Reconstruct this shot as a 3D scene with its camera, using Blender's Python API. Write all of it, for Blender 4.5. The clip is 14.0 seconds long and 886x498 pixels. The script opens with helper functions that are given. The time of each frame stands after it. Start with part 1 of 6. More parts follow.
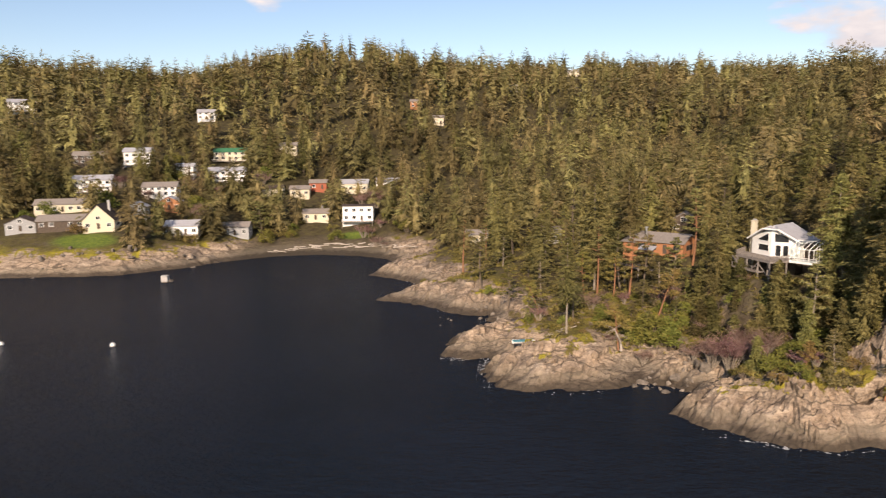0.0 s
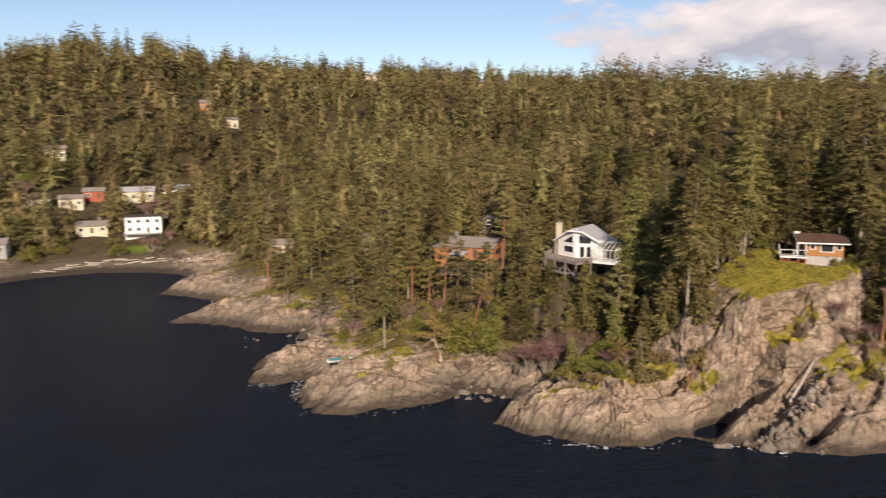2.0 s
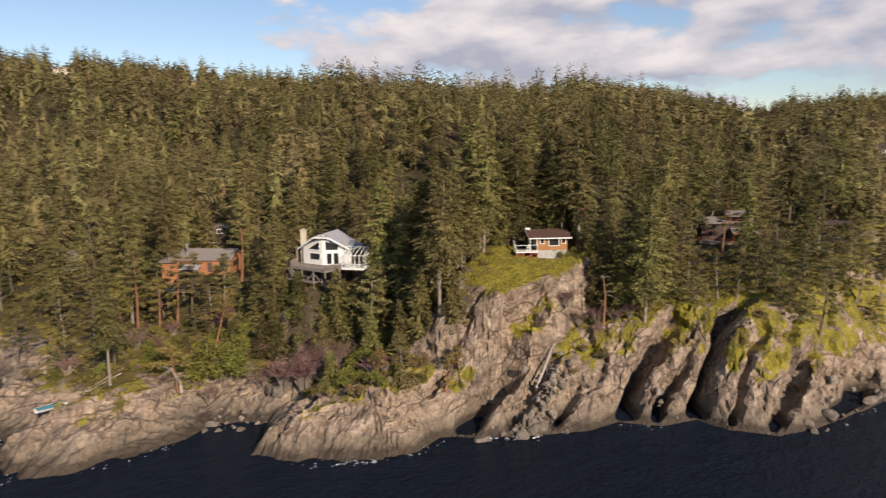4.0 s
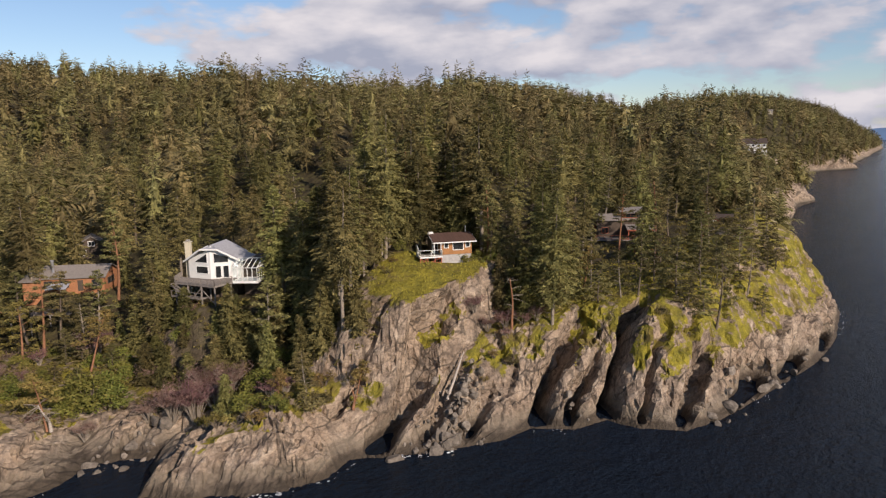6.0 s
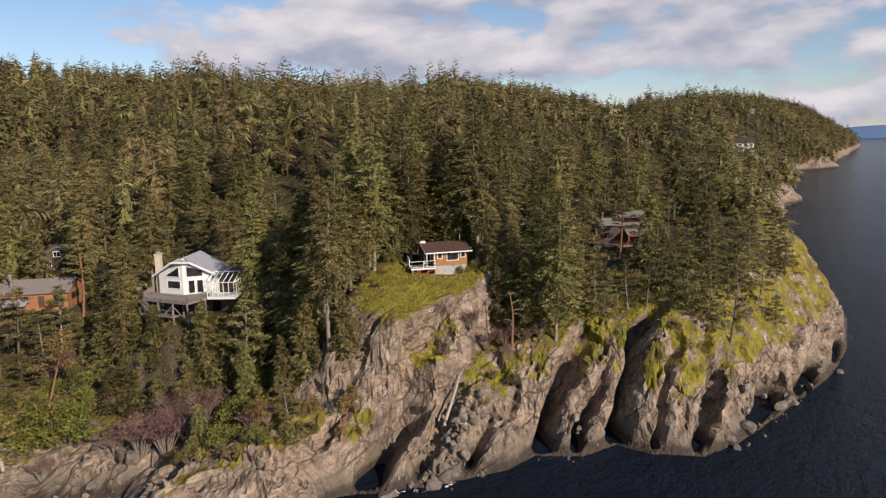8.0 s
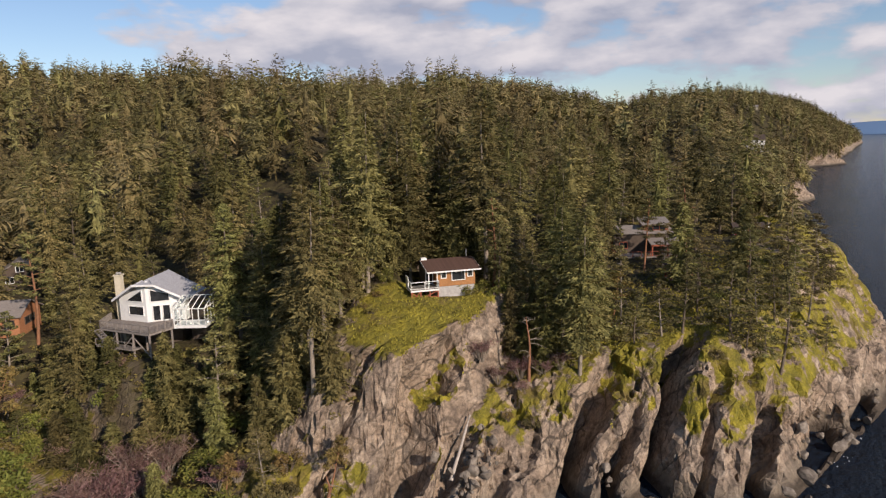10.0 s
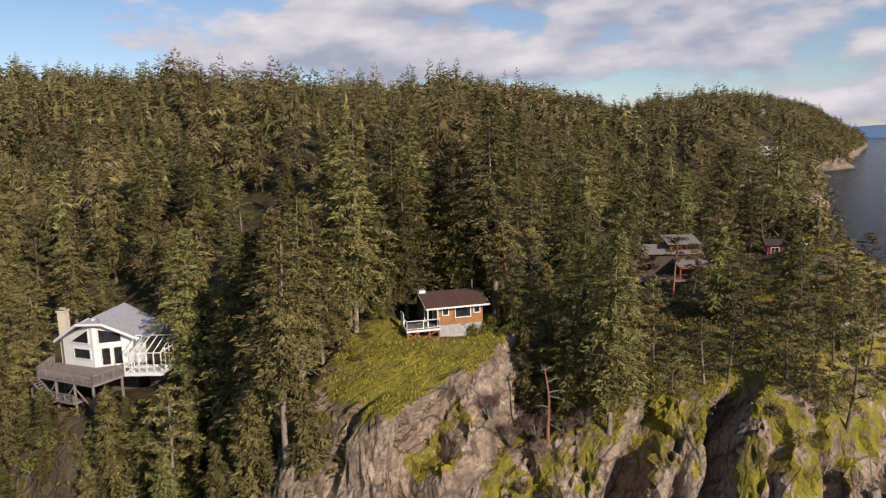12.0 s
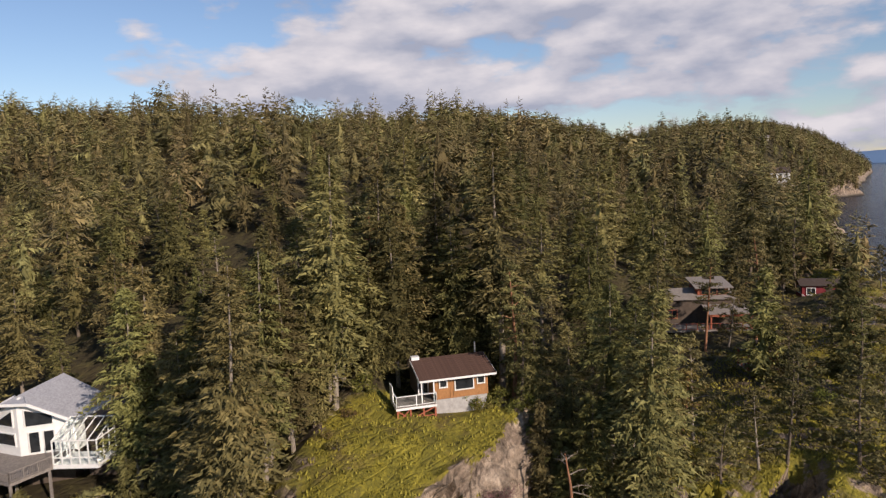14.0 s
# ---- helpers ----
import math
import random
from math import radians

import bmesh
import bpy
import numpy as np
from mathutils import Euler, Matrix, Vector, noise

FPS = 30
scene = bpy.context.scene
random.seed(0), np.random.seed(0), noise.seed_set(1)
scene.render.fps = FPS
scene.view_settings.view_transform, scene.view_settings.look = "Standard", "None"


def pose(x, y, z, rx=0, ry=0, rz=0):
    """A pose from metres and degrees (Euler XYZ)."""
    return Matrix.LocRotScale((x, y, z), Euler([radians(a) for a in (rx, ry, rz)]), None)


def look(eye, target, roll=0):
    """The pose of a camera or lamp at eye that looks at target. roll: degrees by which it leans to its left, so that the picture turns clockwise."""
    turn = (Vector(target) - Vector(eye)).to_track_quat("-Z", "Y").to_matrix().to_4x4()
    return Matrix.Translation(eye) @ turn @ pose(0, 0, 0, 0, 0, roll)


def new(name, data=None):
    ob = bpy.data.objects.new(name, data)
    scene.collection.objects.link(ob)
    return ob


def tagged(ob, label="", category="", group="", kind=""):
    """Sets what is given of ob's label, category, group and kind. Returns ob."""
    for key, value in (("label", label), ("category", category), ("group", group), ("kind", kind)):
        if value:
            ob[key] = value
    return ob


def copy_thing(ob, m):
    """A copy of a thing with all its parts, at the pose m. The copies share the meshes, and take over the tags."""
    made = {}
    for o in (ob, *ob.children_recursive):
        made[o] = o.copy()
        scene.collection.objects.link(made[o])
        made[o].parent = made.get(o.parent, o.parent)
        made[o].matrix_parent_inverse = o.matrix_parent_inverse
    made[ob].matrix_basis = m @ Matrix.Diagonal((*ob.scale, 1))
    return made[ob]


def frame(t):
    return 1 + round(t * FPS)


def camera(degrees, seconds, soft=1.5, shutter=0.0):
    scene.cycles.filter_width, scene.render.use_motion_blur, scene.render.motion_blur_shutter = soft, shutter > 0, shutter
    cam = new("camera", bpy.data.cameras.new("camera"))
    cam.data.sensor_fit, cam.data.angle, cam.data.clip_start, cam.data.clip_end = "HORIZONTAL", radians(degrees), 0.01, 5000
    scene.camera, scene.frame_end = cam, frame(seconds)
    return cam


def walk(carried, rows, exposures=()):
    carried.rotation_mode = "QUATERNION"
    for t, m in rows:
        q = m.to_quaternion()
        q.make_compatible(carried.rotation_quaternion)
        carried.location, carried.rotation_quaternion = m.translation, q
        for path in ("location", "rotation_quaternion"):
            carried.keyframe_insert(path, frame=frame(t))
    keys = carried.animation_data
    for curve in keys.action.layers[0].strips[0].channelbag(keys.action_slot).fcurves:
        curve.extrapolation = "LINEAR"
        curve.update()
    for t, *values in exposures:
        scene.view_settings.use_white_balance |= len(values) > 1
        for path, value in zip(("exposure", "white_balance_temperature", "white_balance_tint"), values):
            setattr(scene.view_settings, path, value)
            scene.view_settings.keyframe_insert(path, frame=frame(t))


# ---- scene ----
cam = camera(65.3, 14.0, soft=1.2, shutter=0.5)
PATH = [
    (0, (0.772, -0.948, 42.245), (0.675, 1.027, 41.942), -0.7),
    (0.5, (0.485, 1.252, 42.314), (0.499, 3.229, 42.012), -0.6),
    (1, (0.219, 3.33, 42.369), (0.353, 5.302, 42.068), -0.7),
    (1.5, (-0.035, 5.33, 42.376), (0.234, 7.289, 42.076), -0.6),
    (2, (-0.404, 7.287, 42.363), (0.063, 9.209, 42.065), -0.5),
    (2.5, (-0.837, 9.131, 42.375), (-0.174, 10.994, 42.077), -0.5),
    (3, (-1.246, 10.82, 42.425), (-0.398, 12.607, 42.127), -0.5),
    (3.5, (-1.519, 12.565, 42.451), (-0.498, 14.259, 42.152), -0.4),
    (4, (-1.53, 14.289, 42.489), (-0.357, 15.881, 42.191), -0.5),
    (4.2, (-1.418, 14.909, 42.515), (-0.2, 16.467, 42.214), -0.6),
    (6.3, (0.979, 20.609, 43.288), (2.406, 21.975, 42.978), -1.1),
    (6.5, (1.318, 21.234, 43.308), (2.756, 22.589, 42.997), -1.1),
    (7, (2.469, 23.043, 43.345), (3.914, 24.39, 43.033), -1.2),
    (7.5, (3.96, 25.057, 43.415), (5.404, 26.405, 43.104), -1.3),
    (8, (5.827, 27.291, 43.479), (7.271, 28.639, 43.17), -1.4),
    (8.2, (6.739, 28.282, 43.495), (8.185, 29.629, 43.187), -1.5),
    (10.3, (18.213, 39.707, 43.899), (19.658, 41.054, 43.586), -1.8),
    (10.5, (19.32, 40.766, 43.924), (20.765, 42.113, 43.614), -1.7),
    (11, (22.159, 43.389, 44.122), (23.604, 44.738, 43.814), -1.7),
    (11.5, (24.959, 45.927, 44.444), (26.403, 47.277, 44.139), -1.7),
    (12, (27.625, 48.305, 44.784), (29.068, 49.656, 44.482), -1.8),
    (12.5, (30.228, 50.557, 45.099), (31.672, 51.909, 44.804), -1.9),
    (13, (32.857, 52.739, 45.312), (34.302, 54.095, 45.039), -2.0),
    (13.5, (35.493, 54.846, 45.441), (36.938, 56.207, 45.199), -2.2),
    (14, (38.12, 56.957, 45.556), (39.566, 58.321, 45.339), -2.5),
]
walk(cam, [(t, look(eye, target, roll)) for t, eye, target, roll in PATH],
     [(0.0, 0.38, 7250, 20), (2.0, 0.22, 7100, 20), (4.2, 0.08, 6800, 18), (6.5, -0.05, 6500, 18), (14.0, -0.06, 6500, 19)])

# ---- world, sun and exposure ----
SUN_AZ, SUN_EL = 188.0, 25.0          # bearing of the sun from +y, clockwise, and its height
scene.view_settings.exposure = 0.0
world = bpy.data.worlds.new("sky")
scene.world = world
world.use_nodes = True
wt = world.node_tree
wt.nodes.clear()


def wnode(kind, **values):
    n = wt.nodes.new(kind)
    for k, v in values.items():
        if k == "operation":
            n.operation = v
        elif k == "blend_type":
            n.blend_type = v
    return n


sky = wnode("ShaderNodeTexSky")
sky.sky_type, sky.sun_disc = "NISHITA", False
sky.sun_elevation, sky.sun_rotation = radians(SUN_EL), radians(SUN_AZ)
sky.air_density, sky.dust_density, sky.ozone_density = 1.0, 0.1, 3.0
coord = wnode("ShaderNodeTexCoord")
split = wnode("ShaderNodeSeparateXYZ")
wt.links.new(coord.outputs["Generated"], split.inputs[0])
# flattened banks of cumulus: cover from noise, tops lit, bases grey
def cloud_noise(rise, scale, detail, at=(0, 0, 0)):
    m = wnode("ShaderNodeMapping")
    m.inputs["Location"].default_value = (at[0], at[1], at[2] + rise)
    m.inputs["Scale"].default_value = (1.0, 1.0, 2.6)
    wt.links.new(coord.outputs["Generated"], m.inputs[0])
    n = wnode("ShaderNodeTexNoise")
    n.inputs["Scale"].default_value, n.inputs["Detail"].default_value, n.inputs["Roughness"].default_value = scale, detail, 0.5
    wt.links.new(m.outputs[0], n.inputs["Vector"])
    return n.outputs["Fac"]


def wmath(op, a, b, clamp=False):
    n = wnode("ShaderNodeMath", operation=op)
    n.use_clamp = clamp
    for v, socket in zip((a, b), n.inputs):
        if isinstance(v, (int, float)):
            socket.default_value = v
        else:
            wt.links.new(v, socket)
    return n.outputs[0]


CLOUD_AT = (0.35, 0.1, 0.0)
# clear towards the north-west, heavy towards the east
bank = wnode("ShaderNodeMapRange")
bank.inputs["From Min"].default_value, bank.inputs["From Max"].default_value = 0.10, 0.62
bank.inputs["To Min"].default_value, bank.inputs["To Max"].default_value = -0.20, 0.06
wt.links.new(split.outputs[0], bank.inputs["Value"])


def cloud_cover(rise):
    n = wmath("ADD", wmath("MULTIPLY", cloud_noise(rise, 4.2, 7, CLOUD_AT), 0.72), wmath("MULTIPLY", cloud_noise(rise, 13.0, 5, CLOUD_AT), 0.28))
    return wmath("ADD", n, bank.outputs[0])


cover, above = cloud_cover(0.0), cloud_cover(0.07)
amount = wnode("ShaderNodeValToRGB")
amount.color_ramp.elements[0].position, amount.color_ramp.elements[1].position = 0.485, 0.555
wt.links.new(cover, amount.inputs[0])
lit = wmath("ADD", wmath("MULTIPLY", wmath("SUBTRACT", cover, above), 3.2), 0.42, True)
tone = wnode("ShaderNodeValToRGB")
tone.color_ramp.elements[0].position, tone.color_ramp.elements[0].color = 0.1, (3.5, 3.9, 4.7, 1)
tone.color_ramp.elements[1].position, tone.color_ramp.elements[1].color = 0.85, (7.0, 6.9, 6.9, 1)
wt.links.new(lit, tone.inputs[0])
mixed = wnode("ShaderNodeMixRGB")
wt.links.new(amount.outputs[0], mixed.inputs[0])
wt.links.new(sky.outputs[0], mixed.inputs[1])
wt.links.new(tone.outputs[0], mixed.inputs[2])
back = wnode("ShaderNodeBackground")
back.inputs[1].default_value = 0.11
wt.links.new(mixed.outputs[0], back.inputs[0])
wout = wnode("ShaderNodeOutputWorld")
wt.links.new(back.outputs[0], wout.inputs[0])

sun = new("sun", bpy.data.lights.new("sun", "SUN"))
sun.data.energy, sun.data.angle, sun.data.color = 5.0, radians(0.6), (1.0, 0.885, 0.745)
sun_dir = Vector((math.sin(radians(SUN_AZ)) * math.cos(radians(SUN_EL)), math.cos(radians(SUN_AZ)) * math.cos(radians(SUN_EL)), math.sin(radians(SUN_EL))))
sun.matrix_world = look((0, 0, 300), Vector((0, 0, 300)) - sun_dir)


# ---- materials ----
class Nodes:
    """A short way to write node materials."""

    def __init__(self, name):
        self.mat = bpy.data.materials.new(name)
        self.mat.use_nodes = True
        self.tree = self.mat.node_tree
        self.bsdf = self.tree.nodes["Principled BSDF"]
        self.out = self.tree.nodes["Material Output"]

    def link(self, a, b):
        self.tree.links.new(a, b)

    def put(self, value, socket):
        if hasattr(value, "links"):
            self.link(value, socket)
        elif isinstance(value, (tuple, list)) and len(value) == 3 and socket.type == "RGBA":
            socket.default_value = (*value, 1)
        else:
            socket.default_value = value

    def node(self, kind):
        return self.tree.nodes.new(kind)

    def coords(self, kind="Object"):
        return self.node("ShaderNodeTexCoord").outputs[kind]

    def position(self):
        return self.node("ShaderNodeNewGeometry").outputs["Position"]

    def noise(self, vec, scale, detail=4, rough=0.55, stretch=None):
        if stretch:
            m = self.node("ShaderNodeMapping")
            m.inputs["Scale"].default_value = stretch
            self.link(vec, m.inputs[0])
            vec = m.outputs[0]
        n = self.node("ShaderNodeTexNoise")
        self.link(vec, n.inputs["Vector"])
        n.inputs["Scale"].default_value, n.inputs["Detail"].default_value, n.inputs["Roughness"].default_value = scale, detail, rough
        return n.outputs["Fac"]

    def voronoi(self, vec, scale, feature="DISTANCE_TO_EDGE"):
        n = self.node("ShaderNodeTexVoronoi")
        n.feature = feature
        self.link(vec, n.inputs["Vector"])
        n.inputs["Scale"].default_value = scale
        return n.outputs["Distance"]

    def ramp(self, fac, *stops):
        n = self.node("ShaderNodeValToRGB")
        els = n.color_ramp.elements
        while len(els) < len(stops):
            els.new(0.5)
        for e, (p, c) in zip(els, stops):
            e.position = p
            e.color = (*c, 1) if isinstance(c, (tuple, list)) else (c, c, c, 1)
        self.link(fac, n.inputs[0])
        return n.outputs[0]

    def mix(self, fac, a, b, kind="MIX"):
        n = self.node("ShaderNodeMixRGB")
        n.blend_type = kind
        self.put(fac, n.inputs[0])
        self.put(a, n.inputs[1])
        self.put(b, n.inputs[2])
        return n.outputs[0]

    def math(self, op, a, b=0.0, clamp=False):
        n = self.node("ShaderNodeMath")
        n.operation, n.use_clamp = op, clamp
        self.put(a, n.inputs[0])
        self.put(b, n.inputs[1])
        return n.outputs[0]

    def bump(self, height, strength=0.4, distance=0.1):
        n = self.node("ShaderNodeBump")
        n.inputs["Strength"].default_value, n.inputs["Distance"].default_value = strength, distance
        self.link(height, n.inputs["Height"])
        self.link(n.outputs[0], self.bsdf.inputs["Normal"])

    def done(self, color=None, rough=0.8, metal=0.0, spec=0.3):
        if color is not None:
            self.put(color, self.bsdf.inputs["Base Color"])
        self.put(rough, self.bsdf.inputs["Roughness"])
        self.bsdf.inputs["Metallic"].default_value = metal
        self.bsdf.inputs["Specular IOR Level"].default_value = spec
        return self.mat


def ground_material():
    m = Nodes("ground")
    p = m.position()
    xyz = m.node("ShaderNodeSeparateXYZ")
    m.link(p, xyz.inputs[0])
    cov = m.node("ShaderNodeAttribute")
    cov.attribute_name = "cover"          # x: soil under the woods, y: moss and grass, z: lawn
    c = m.node("ShaderNodeSeparateXYZ")
    m.link(cov.outputs["Vector"], c.inputs[0])
    big, mid, fine = m.noise(p, 0.12, 4), m.noise(p, 0.7, 5, 0.62), m.noise(p, 4.0, 5, 0.65)
    # strata run along one strike through all the rock
    strata = m.noise(p, 0.55, 7, 0.62, stretch=(0.40, 1.1, 0.9))
    rock = m.ramp(strata, (0.28, (0.10, 0.075, 0.056)), (0.42, (0.235, 0.177, 0.128)), (0.55, (0.375, 0.29, 0.208)), (0.70, (0.56, 0.455, 0.34)))
    rock = m.mix(m.ramp(big, (0.40, 0.0), (0.60, 0.55)), rock, (0.40, 0.295, 0.20))
    rock = m.mix(m.ramp(fine, (0.48, 0.0), (0.70, 0.32)), rock, (0.085, 0.073, 0.060))
    drip = m.noise(p, 0.35, 5, 0.6, stretch=(1.0, 1.0, 0.3))
    rock = m.mix(m.ramp(drip, (0.54, 0.0), (0.66, 0.6)), rock, (0.075, 0.063, 0.053))
    turn = m.node("ShaderNodeMapping")
    turn.inputs["Rotation"].default_value = (0, 0, radians(-18))
    turn.inputs["Scale"].default_value = (0.12, 0.45, 0.24)
    bent = m.node("ShaderNodeTexNoise")
    bent.inputs["Scale"].default_value = 0.5
    m.link(p, bent.inputs["Vector"])
    m.link(m.mix(0.22, p, bent.outputs["Color"], "ADD"), turn.inputs[0])
    cracks = m.ramp(m.voronoi(turn.outputs[0], 1.0), (0.0, 1.0), (0.022, 0.9), (0.045, 0.0))
    cracks = m.math("MULTIPLY", cracks, m.ramp(big, (0.40, 0.2), (0.55, 1.0)))
    finer = m.node("ShaderNodeMapping")
    finer.inputs["Scale"].default_value = (2.3, 2.1, 2.6)
    m.link(turn.outputs[0], finer.inputs[0])
    joint = m.voronoi(finer.outputs[0], 1.0)
    hair = m.ramp(joint, (0.0, 1.0), (0.05, 0.0))
    mottle = m.noise(p, 1.5, 9, 0.72)
    rock = m.mix(0.85, rock, m.ramp(mottle, (0.34, 0.42), (0.5, 0.95), (0.66, 1.3)), "MULTIPLY")
    rock = m.mix(m.math("MULTIPLY", hair, m.ramp(big, (0.4, 0.1), (0.6, 0.4))), rock, (0.03, 0.026, 0.022))
    rock = m.mix(m.math("MULTIPLY", cracks, 0.65), rock, (0.02, 0.018, 0.016))
    # lichen and moss take the gentler faces
    moss_col = m.ramp(m.noise(p, 0.45, 5, 0.65), (0.30, (0.12, 0.10, 0.022)), (0.46, (0.23, 0.195, 0.025)), (0.66, (0.38, 0.31, 0.034)))
    moss_col = m.mix(m.ramp(fine, (0.4, 0.0), (0.65, 0.6)), moss_col, (0.07, 0.075, 0.018))
    moss_col = m.mix(m.ramp(m.noise(p, 0.22, 4, 0.6), (0.5, 0.0), (0.66, 0.75)), moss_col, (0.13, 0.09, 0.04))
    on = m.ramp(m.math("ADD", c.outputs[1], m.math("ADD", m.math("MULTIPLY", m.math("SUBTRACT", mid, 0.5), 1.3), m.math("MULTIPLY", m.math("SUBTRACT", m.noise(p, 0.25, 4, 0.6), 0.5), 1.5))), (0.44, 0.0), (0.58, 1.0))
    col = m.mix(on, rock, moss_col)
    soil = m.ramp(m.noise(p, 0.5, 6, 0.65), (0.3, (0.035, 0.026, 0.014)), (0.5, (0.062, 0.05, 0.024)), (0.7, (0.1, 0.086, 0.032)))
    col = m.mix(c.outputs[0], col, soil)
    lawn = m.ramp(m.noise(p, 0.9, 5), (0.35, (0.075, 0.115, 0.02)), (0.65, (0.15, 0.19, 0.03)))
    col = m.mix(c.outputs[2], col, lawn)
    # tide: black weed and wet rock, then a pale washed band
    tide = m.math("ADD", xyz.outputs[2], m.math("MULTIPLY", m.math("SUBTRACT", mid, 0.5), 1.6))
    pale = m.math("MULTIPLY", m.ramp(m.math("MULTIPLY", tide, 0.1), (0.09, 0.0), (0.14, 1.0), (0.19, 1.0), (0.30, 0.0)), 0.35)
    col = m.mix(pale, col, (0.38, 0.32, 0.23))
    wet = m.ramp(m.math("MULTIPLY", tide, 0.1), (0.08, 1.0), (0.15, 0.55), (0.34, 0.0))
    col = m.mix(m.math("MULTIPLY", wet, 0.85), col, (0.045, 0.036, 0.026))
    h = m.math("ADD", m.math("ADD", m.math("MULTIPLY", strata, 0.8), m.math("MULTIPLY", mottle, 0.8)), m.math("ADD", m.math("MULTIPLY", m.ramp(joint, (0.0, 0.0), (0.12, 1.0)), 0.25), m.math("MULTIPLY", fine, 0.25)))
    m.bump(h, 0.85, 0.42)
    return m.done(col, 0.9, 0, 0.2)


def water_material():
    m = Nodes("sea_water")
    p = m.position()
    a = m.noise(p, 0.22, 5, 0.6, stretch=(1.0, 1.5, 1.0))
    b = m.noise(p, 0.9, 5, 0.65, stretch=(1.0, 1.4, 1.0))
    d = m.noise(p, 0.02, 3)
    m.bump(m.math("ADD", m.math("MULTIPLY", a, 1.3), m.math("MULTIPLY", b, 0.8)), 1.0, 0.8)
    col = m.ramp(d, (0.35, (0.0085, 0.0142, 0.0230)), (0.65, (0.0120, 0.0185, 0.0300)))
    m.bsdf.inputs["IOR"].default_value = 1.09
    return m.done(col, 0.14, 0, 0.4)


def leaf_material(name, dark, mid, light, spread=0.7, odd=True):
    """Needles or leaves: every spray a little different, and every tree of its own tone."""
    m = Nodes(name)
    info = m.node("ShaderNodeObjectInfo")
    isl = m.node("ShaderNodeNewGeometry")
    own = m.node("ShaderNodeAttribute")
    own.attribute_name = "tint"
    tree = m.math("FRACT", m.math("ADD", info.outputs["Random"], own.outputs["Fac"]))
    p = m.position()
    n = m.noise(p, 0.35, 3)
    n2 = m.noise(p, 1.7, 4, 0.6)
    f = m.math("ADD", m.math("MULTIPLY", isl.outputs["Random Per Island"], 0.22), m.math("ADD", m.math("MULTIPLY", n, 0.40), m.math("MULTIPLY", n2, 0.38)))
    col = m.ramp(f, (0.30, dark), (0.5, mid), (0.72, light))
    if odd:
        rust = m.ramp(tree, (0.955, 0.0), (0.965, 0.6))
        col = m.mix(rust, col, (0.19, 0.115, 0.06))
        fresh = m.ramp(tree, (0.05, 0.6), (0.06, 0.0))
        col = m.mix(fresh, col, (0.17, 0.19, 0.045))
    hs = m.node("ShaderNodeHueSaturation")
    m.link(m.math("ADD", 0.472, m.math("MULTIPLY", tree, 0.05)), hs.inputs["Hue"])
    shade = m.math("FRACT", m.math("MULTIPLY", tree, 7.31))
    m.link(m.math("ADD", 1.0 - spread / 2, m.math("MULTIPLY", shade, spread)), hs.inputs["Value"])
    m.link(col, hs.inputs["Color"])
    col = hs.outputs[0]
    m.done(col, 0.7, 0, 0.15)
    tr = m.node("ShaderNodeBsdfTranslucent")
    m.link(col, tr.inputs[0])
    add = m.node("ShaderNodeMixShader")
    add.inputs[0].default_value = 0.10
    m.link(m.bsdf.outputs[0], add.inputs[1])
    m.link(tr.outputs[0], add.inputs[2])
    m.link(add.outputs[0], m.out.inputs[0])
    return m.mat


def plain(name, color, rough=0.7, metal=0.0, vary=0.25, scale=2.0, bump=0.15, stretch=None, spec=0.3):
    """Paint, wood, metal: a colour with grain, wear at a larger scale and a fine relief."""
    m = Nodes(name)
    p = m.coords()
    f, g = m.noise(p, scale, 5, 0.6, stretch), m.noise(p, scale * 0.2, 3)
    lo = tuple(v * (1 - vary) for v in color)
    hi = tuple(min(0.9, v * (1 + vary * 0.6)) for v in color)
    col = m.ramp(f, (0.3, lo), (0.7, hi))
    col = m.mix(m.ramp(g, (0.4, 0.0), (0.75, vary)), col, tuple(v * 0.6 for v in color))
    m.bump(f, bump, 0.03)
    return m.done(col, rough, metal, spec)


def glass_material():
    m = Nodes("window_glass")
    m.bsdf.inputs["Transmission Weight"].default_value = 0.0
    p = m.coords()
    return m.done(m.ramp(m.noise(p, 0.8, 2), (0.3, (0.012, 0.014, 0.016)), (0.7, (0.035, 0.038, 0.04))), 0.06, 0, 0.6)


def clear_glass():
    m = Nodes("clear_glass")
    m.bsdf.inputs["Transmission Weight"].default_value = 1.0
    m.bsdf.inputs["IOR"].default_value = 1.08
    return m.done((0.86, 0.92, 0.92), 0.02, 0, 0.5)


GROUND, WATER = ground_material(), water_material()
FIR = leaf_material("fir_needles", (0.045, 0.044, 0.018), (0.148, 0.134, 0.045), (0.285, 0.245, 0.085), 0.95)
PINE = leaf_material("pine_needles", (0.05, 0.047, 0.020), (0.145, 0.130, 0.048), (0.26, 0.22, 0.08), 0.8)
BUSH = leaf_material("bush_leaves", (0.070, 0.080, 0.018), (0.155, 0.160, 0.034), (0.26, 0.24, 0.055), 0.4, False)
DRY = leaf_material("dry_twigs", (0.107, 0.061, 0.052), (0.214, 0.128, 0.105), (0.332, 0.214, 0.180), 0.4, False)
ARB = leaf_material("arbutus_leaves", (0.091, 0.078, 0.024), (0.203, 0.160, 0.048), (0.321, 0.237, 0.075), 0.4, False)
FARWOOD = leaf_material("far_wood_needles", (0.062, 0.056, 0.027), (0.180, 0.153, 0.060), (0.300, 0.247, 0.098), 0.95)
